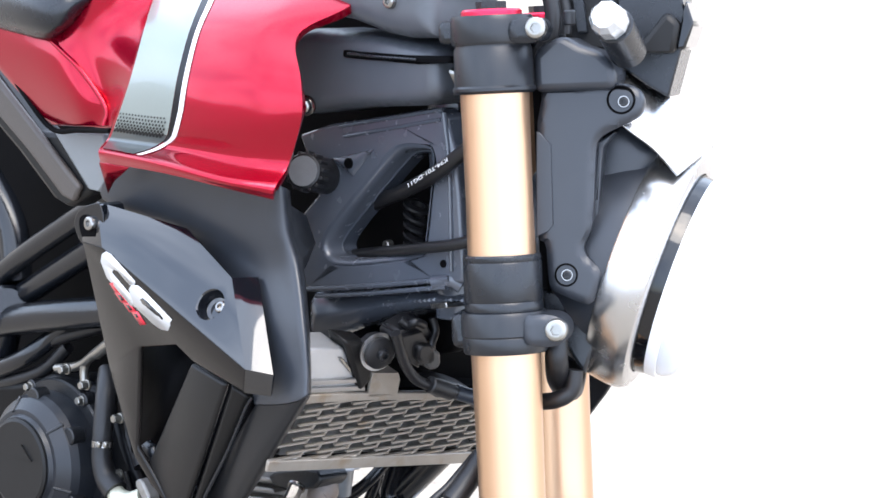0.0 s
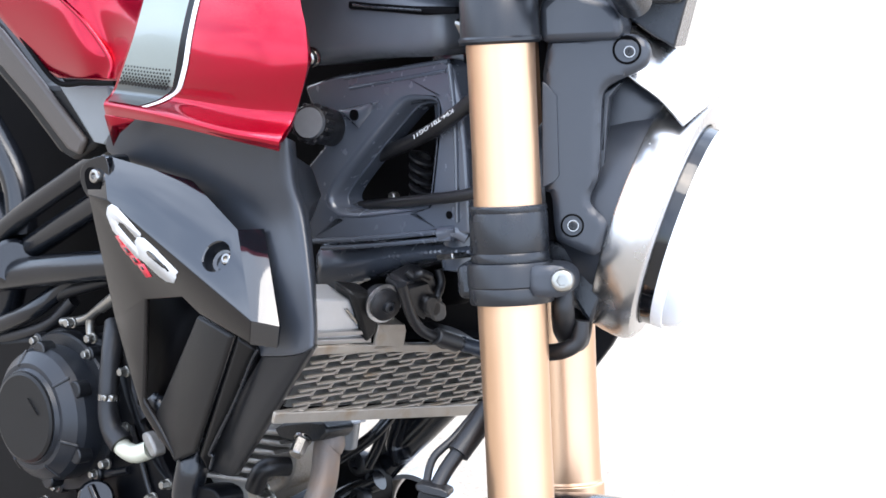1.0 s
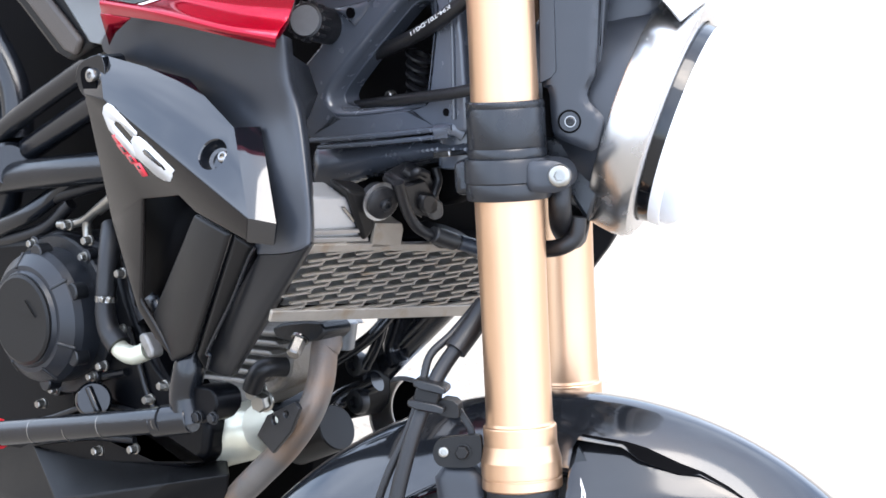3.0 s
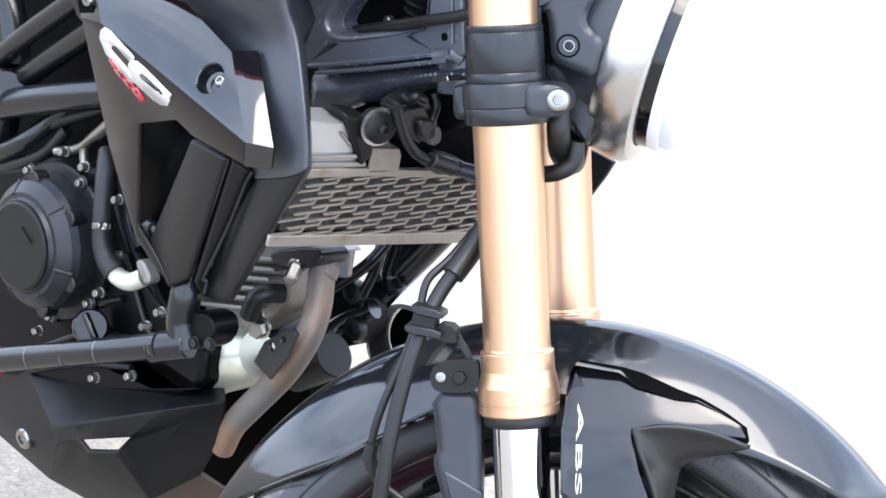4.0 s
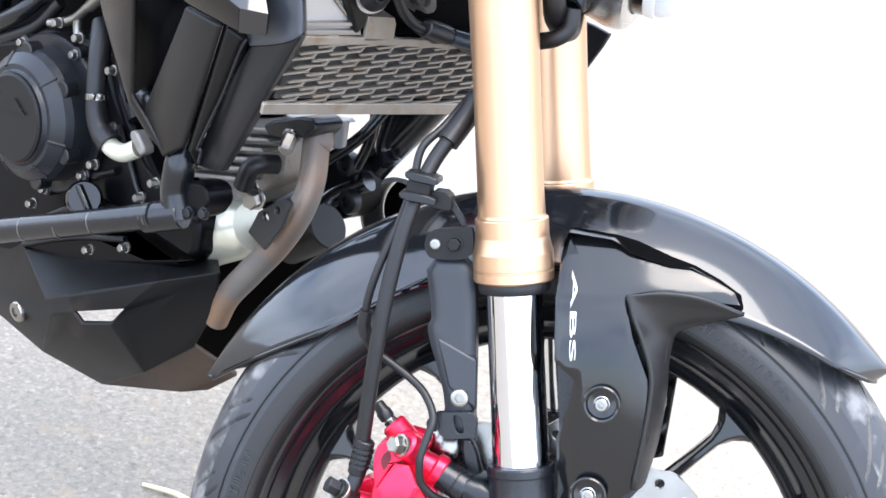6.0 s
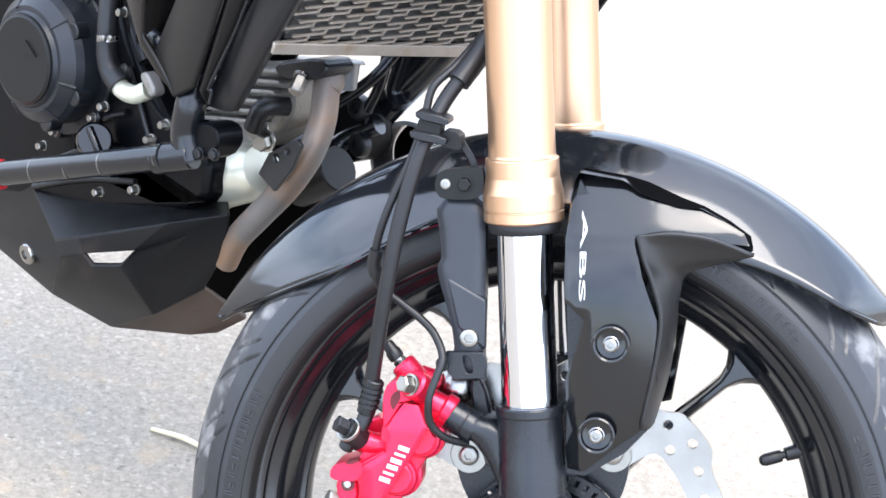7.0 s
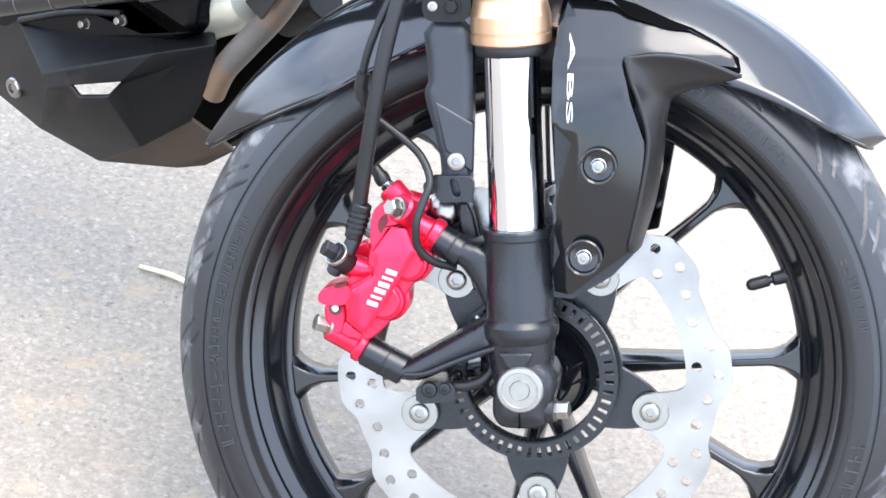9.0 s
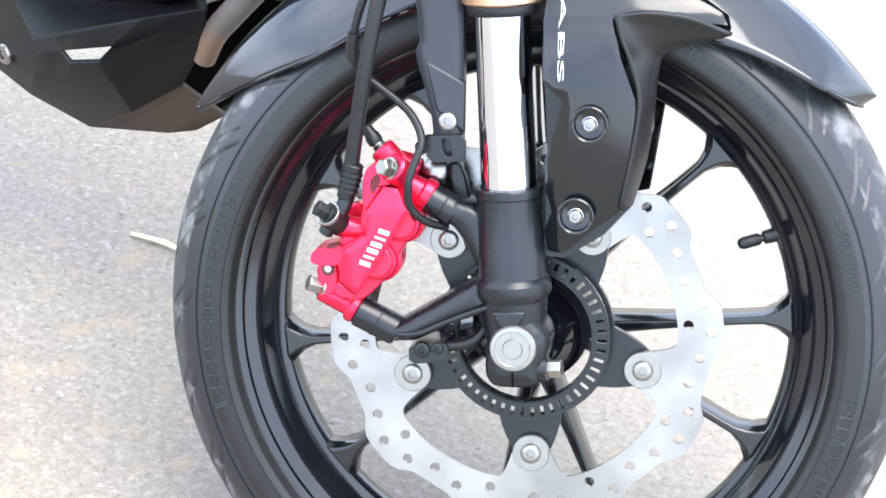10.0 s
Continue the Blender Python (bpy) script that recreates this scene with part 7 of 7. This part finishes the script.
for pts, r in (([(-0.3332, -0.08, -0.2142), (-0.3057, -0.09, -0.187), (-0.272, -0.1, -0.1573)], 0.005), ([(-0.389, -0.07, -0.2572), (-0.3618, -0.07, -0.2407), (-0.3381, -0.075, -0.215)], 0.004), ([(-0.3489, -0.07, -0.2546), (-0.3551, -0.07, -0.2364), (-0.3448, -0.07, -0.2197)], 0.004)):
    part("metal_line", tube(pts, r), ZINC, engine, BODY)
for pts in ([(-0.4868, -0.06, -0.3127), (-0.4468, -0.06, -0.2766), (-0.4152, -0.06, -0.245), (-0.3609, -0.05, -0.2039)], [(-0.4776, -0.065, -0.3188), (-0.442, -0.065, -0.2957), (-0.4145, -0.06, -0.2718), (-0.398, -0.055, -0.2426)], [(-0.4227, -0.06, -0.2977), (-0.3913, -0.065, -0.2707), (-0.3531, -0.06, -0.2578), (-0.3193, -0.05, -0.2315)], [(-0.334, -0.06, -0.243), (-0.3107, -0.06, -0.2527), (-0.2927, -0.06, -0.2702), (-0.2645, -0.065, -0.2871)]):
    part("wiring_hose", tube(pts, 0.006), RUBBER, engine, BODY)
# cylinder, head and starter between shroud and fork
head_ob = part("cylinder_head", slab(rounded([(-0.2138, -0.2692), (-0.158, -0.2381), (-0.1282, -0.2361), (-0.1216, -0.2736), (-0.1482, -0.305), (-0.1809, -0.339), (-0.2134, -0.3339)], 1), -0.03, 0.02), RAW_ALU, engine, BODY, "raw grey cylinder head", bevel=0.006, segments=3)
for k in range(6):
    o = [(a, b + 0.0) for a, b in [(-0.1973, -0.258), (-0.1248, -0.2255), (-0.1205, -0.2273), (-0.196, -0.2616)]]
    dz = -0.011 * k
    part("cooling_rib", slab([(a - 0.004 * k, b + dz) for a, b in o], -0.048, 0.04), RAW_ALU, head_ob, BODY, bevel=0.001)
for u in ((-0.1269, -0.05, -0.2607), (-0.1229, -0.05, -0.2877), (-0.1334, -0.05, -0.2829)):
    hex_bolt(u, 0.0075, (0.3, -1, 0), BODY, head_ob, ZINC, tall=0.01)
part("spark_lead", tube([(-0.1298, -0.06, -0.2795), (-0.1272, -0.06, -0.2625), (-0.1227, -0.055, -0.2557), (-0.1189, -0.04, -0.2558)], 0.008), RUBBER, head_ob, BODY)
part("exhaust_flange", slab(rounded([(-0.138, -0.2259), (-0.089, -0.1953), (-0.0762, -0.1998), (-0.0827, -0.2123), (-0.1242, -0.2342)], 1), -0.05, -0.02), CAST_BLACK, head_ob, BODY, bevel=0.002)
part("pale_boss", rod((-0.1058, 0, -0.212), (-0.0989, 0, -0.2342), 0.0105, r2=0.0085), surface("grey_cast_boss", (0.22, 0.225, 0.23), 0.4, 0.6, var=0.15, scale=90), head_ob, BODY)
hex_bolt((-0.0971, -0.055, -0.2165), 0.006, (0.4, -0.6, -0.5), BODY, head_ob, STEEL, name="flange_nut", tall=0.016)
pipe = part("exhaust_pipe", tube([(-0.0968, -0.03, -0.2045), (-0.0863, -0.032, -0.2191), (-0.0889, -0.034, -0.2199), (-0.0757, -0.042, -0.2459), (-0.0716, -0.05, -0.2717), (-0.081, -0.055, -0.3056), (-0.1024, -0.055, -0.3442), (-0.1249, -0.05, -0.3805), (-0.1355, -0.045, -0.4099)], 0.0115, sides=28, radii=[0.0105, 0.0108, 0.0112, 0.0115, 0.0112, 0.0102]), EXHAUST, fr=BODY, label="heat-stained brown exhaust pipe")
starter = part("starter_motor", lathe([(0, 0), (0.02, 0.0), (0.0245, 0.004), (0.0245, 0.035), (0.0252, 0.036), (0.0252, 0.04), (0.0245, 0.041), (0.0245, 0.088), (0.02, 0.096), (0, 0.097)], along((-0.2127, -0.03, -0.3836), (-0.1298, -0.03, -0.3184)), 40), surface("pale_yellow_zinc", (0.6, 0.59, 0.48), 0.35, 0.6, var=0.12, scale=60), engine, BODY, "pale zinc starter motor")
part("starter_bracket", slab([(-0.0936, -0.2983), (-0.0883, -0.2772), (-0.0628, -0.2508), (-0.0563, -0.2534), (-0.0591, -0.276), (-0.0718, -0.303)], -0.079, -0.075, [circle(-0.0788, -0.2762, 0.0035, 12), circle(-0.0688, -0.265, 0.003, 12)]), CAST_BLACK, engine, BODY, bevel=0.0008)
part("oil_filter", rod((-0.1223, 0, -0.3353), (-0.0834, 0, -0.2991), 0.019), MATTE_BLACK, engine, BODY)
# far side below the radiator
farm = part("engine_mount", slab(rounded([(-0.1531, -0.2821), (-0.1306, -0.2638), (-0.1176, -0.2676), (-0.1035, -0.2975), (-0.1112, -0.3158), (-0.14, -0.3294)], 1), 0.05, 0.08), ENGINE_BLACK, fr=BODY, label="black far-side engine mount", bevel=0.004)
bolt((-0.1122, 0.05, -0.2986), 0.011, (0, -1, 0), BODY, farm, CAST_BLACK, tall=0.006)
bolt((-0.1244, 0.05, -0.2698), 0.011, (0, -1, 0), BODY, farm, CAST_BLACK, tall=0.006)
for pts, r in (([(-0.1306, 0.03, -0.2661), (-0.1191, 0.035, -0.2501), (-0.1072, 0.04, -0.2299), (-0.1019, 0.05, -0.2076), (-0.0899, 0.05, -0.1839)], 0.0052), ([(-0.1151, 0.05, -0.2675), (-0.1104, 0.05, -0.2455), (-0.1099, 0.05, -0.2278), (-0.1125, 0.05, -0.2057)], 0.0048), ([(-0.1368, 0.08, -0.2995), (-0.1154, 0.08, -0.2596), (-0.0898, 0.08, -0.2145), (-0.0571, 0.08, -0.1554)], 0.0135), ([(-0.0976, 0.07, -0.2584), (-0.1086, 0.07, -0.2483), (-0.1093, 0.07, -0.2275), (-0.11, 0.07, -0.2068)], 0.009), ([(-0.1299, 0.03, -0.3235), (-0.1302, 0.05, -0.3051), (-0.1078, 0.06, -0.2784)], 0.009)):
    part("far_frame_tube", tube(pts, r), FRAME_BLACK, fr=BODY, label="black far-side frame tube")
ringc = Vector((-0.1077, 0.12, -0.3188))
part("far_lamp_ring", lathe([(0.032, -0.02), (0.0355, -0.018), (0.0355, 0.02), (0.032, 0.022)], along(ringc, ringc + Vector((0.3, -1, 0.1))), 40, closed=True), ALUMINIUM, fr=BODY, label="bright round rim of a far-side horn")
part("horn_face", lathe([(0, -0.012), (0.03, -0.012), (0.031, -0.016), (0, -0.02)], along(ringc, ringc + Vector((0.3, -1, 0.1))), 40), DEEP_BLACK, fr=BODY)

# crash bar with red end caps
barp = part("crash_bar", tube([(-0.3694, -0.135, -0.4437), (-0.286, -0.135, -0.3917), (-0.2074, -0.135, -0.3427), (-0.1474, -0.13, -0.3052)], 0.0108, sides=24), FRAME_BLACK, fr=BODY, label="black crash bar with clamped ends")
for u in ((-0.286, -0.135, -0.3917), (-0.2446, -0.135, -0.3666), (-0.2061, -0.135, -0.342), (-0.1504, -0.13, -0.3073)):
    v = Vector(u)
    part("bar_ring", lathe([(0.0105, -0.0005), (0.0111, -0.0004), (0.0111, 0.0004), (0.0105, 0.0005)], along(v, v + Vector((0.85, 0, 0.5))), 28, closed=True), STEEL, barp, BODY)
part("bar_joint", rod((-0.1574, -0.13, -0.3128), (-0.1274, -0.12, -0.2937), 0.0125), FRAME_BLACK, barp, BODY)
part("bar_strut", tube([(-0.1286, -0.12, -0.3005), (-0.1412, -0.12, -0.2817), (-0.1438, -0.12, -0.2576), (-0.1524, -0.11, -0.2381)], 0.013), FRAME_BLACK, barp, BODY)
part("bar_clamp", slab(rounded([(-0.1429, -0.2749), (-0.124, -0.2627), (-0.1077, -0.2599), (-0.1007, -0.2714), (-0.1078, -0.2876), (-0.127, -0.2992), (-0.1374, -0.2946)], 1), -0.122, -0.095), ENGINE_BLACK, barp, BODY, bevel=0.003)
for u in ((-0.1177, -0.123, -0.2874), (-0.1017, -0.123, -0.2796)):
    hex_bolt(u, 0.0042, (0, -1, 0), BODY, barp, CAST_BLACK, name="clamp_bolt", tall=0.004)
part("bar_end", rod((-0.371, -0.14, -0.4443), (-0.3301, -0.135, -0.4195), 0.013), RED_PLASTIC, barp, BODY, "red end collar")

# ---- belly pan ----
SK = [(-0.4796, -0.06, -0.4651), (-0.4223, -0.065, -0.4545), (-0.3589, -0.072, -0.4589), (-0.2966, -0.068, -0.4357), (-0.2059, -0.058, -0.3877), (-0.1545, -0.042, -0.362), (-0.1272, -0.064, -0.3566), (-0.1606, -0.096, -0.3786), (-0.2426, -0.114, -0.4353), (-0.2713, -0.112, -0.455), (-0.1288, -0.056, -0.3961), (-0.1467, -0.05, -0.441), (-0.1771, -0.07, -0.4816), (-0.1889, -0.11, -0.4336), (-0.1873, -0.1, -0.4197), (-0.2312, -0.114, -0.4453), (-0.2552, -0.116, -0.4619), (-0.22, -0.112, -0.4508), (-0.2894, -0.085, -0.5238), (-0.2445, -0.05, -0.5373), (-0.1737, -0.025, -0.5078), (-0.1527, -0.015, -0.4956), (-0.1381, 0, -0.475), (-0.4419, -0.07, -0.5369)]
pan = part("belly_pan", facets(SK, [(0, 1, 2, 9, 16, 18, 23), (2, 3, 8, 9), (3, 4, 7, 8), (4, 5, 6, 7), (9, 8, 15, 16), (8, 7, 14, 15), (7, 6, 10, 11, 12, 13, 14), (16, 15, 17, 13, 12, 19, 18), (12, 11, 22, 21, 20, 19)]), SKID_DIRT, fr=BODY, label="matte black belly pan with brown dust", thick=0.005, bevel=0.003, segments=3, angle=10)
pan.data.materials.append(surface("brown_road_dust", (0.075, 0.05, 0.036), 0.6, var=0.35, scale=25, bump=0.3, bscale=700, second=(0.03, 0.026, 0.024), second_scale=12, second_from=0.5))
pan.data.polygons[len(pan.data.polygons) - 1].material_index = 1
bolt((-0.3162, -0.098, -0.4957), 0.0095, (0, -1, -0.2), BODY, pan, STEEL, tall=0.004)
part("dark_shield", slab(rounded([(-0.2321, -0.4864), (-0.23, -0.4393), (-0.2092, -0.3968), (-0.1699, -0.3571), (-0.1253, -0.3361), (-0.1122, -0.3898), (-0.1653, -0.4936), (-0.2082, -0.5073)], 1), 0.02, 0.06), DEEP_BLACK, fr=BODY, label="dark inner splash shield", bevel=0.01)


# ---- loose things on the ground ----
def straw(a, b, r, bow=0.004):
    """A dry stalk, lying with a slight bow."""
    a, b = Vector(a), Vector(b)
    mid = (a + b) / 2 + Vector((-(b - a).y, (b - a).x, 0)).normalized() * bow + Vector((0, 0, 0.0015))
    bm = tube([a, mid, b], r, 8, 8, radii=[r * 0.7, r, r * 0.6])
    ob = part("straw_stalk", bm, STRAW, bike, Matrix())
    m = PLACED[ob]
    ob.parent = None
    ob.matrix_basis = m
    return tagged(ob, "pale dry straw stalk lying on asphalt", "straw", group="straw on the ground")


straw((-0.099, 2.13, 0.003), (-0.035, 2.096, 0.003), 0.0026)
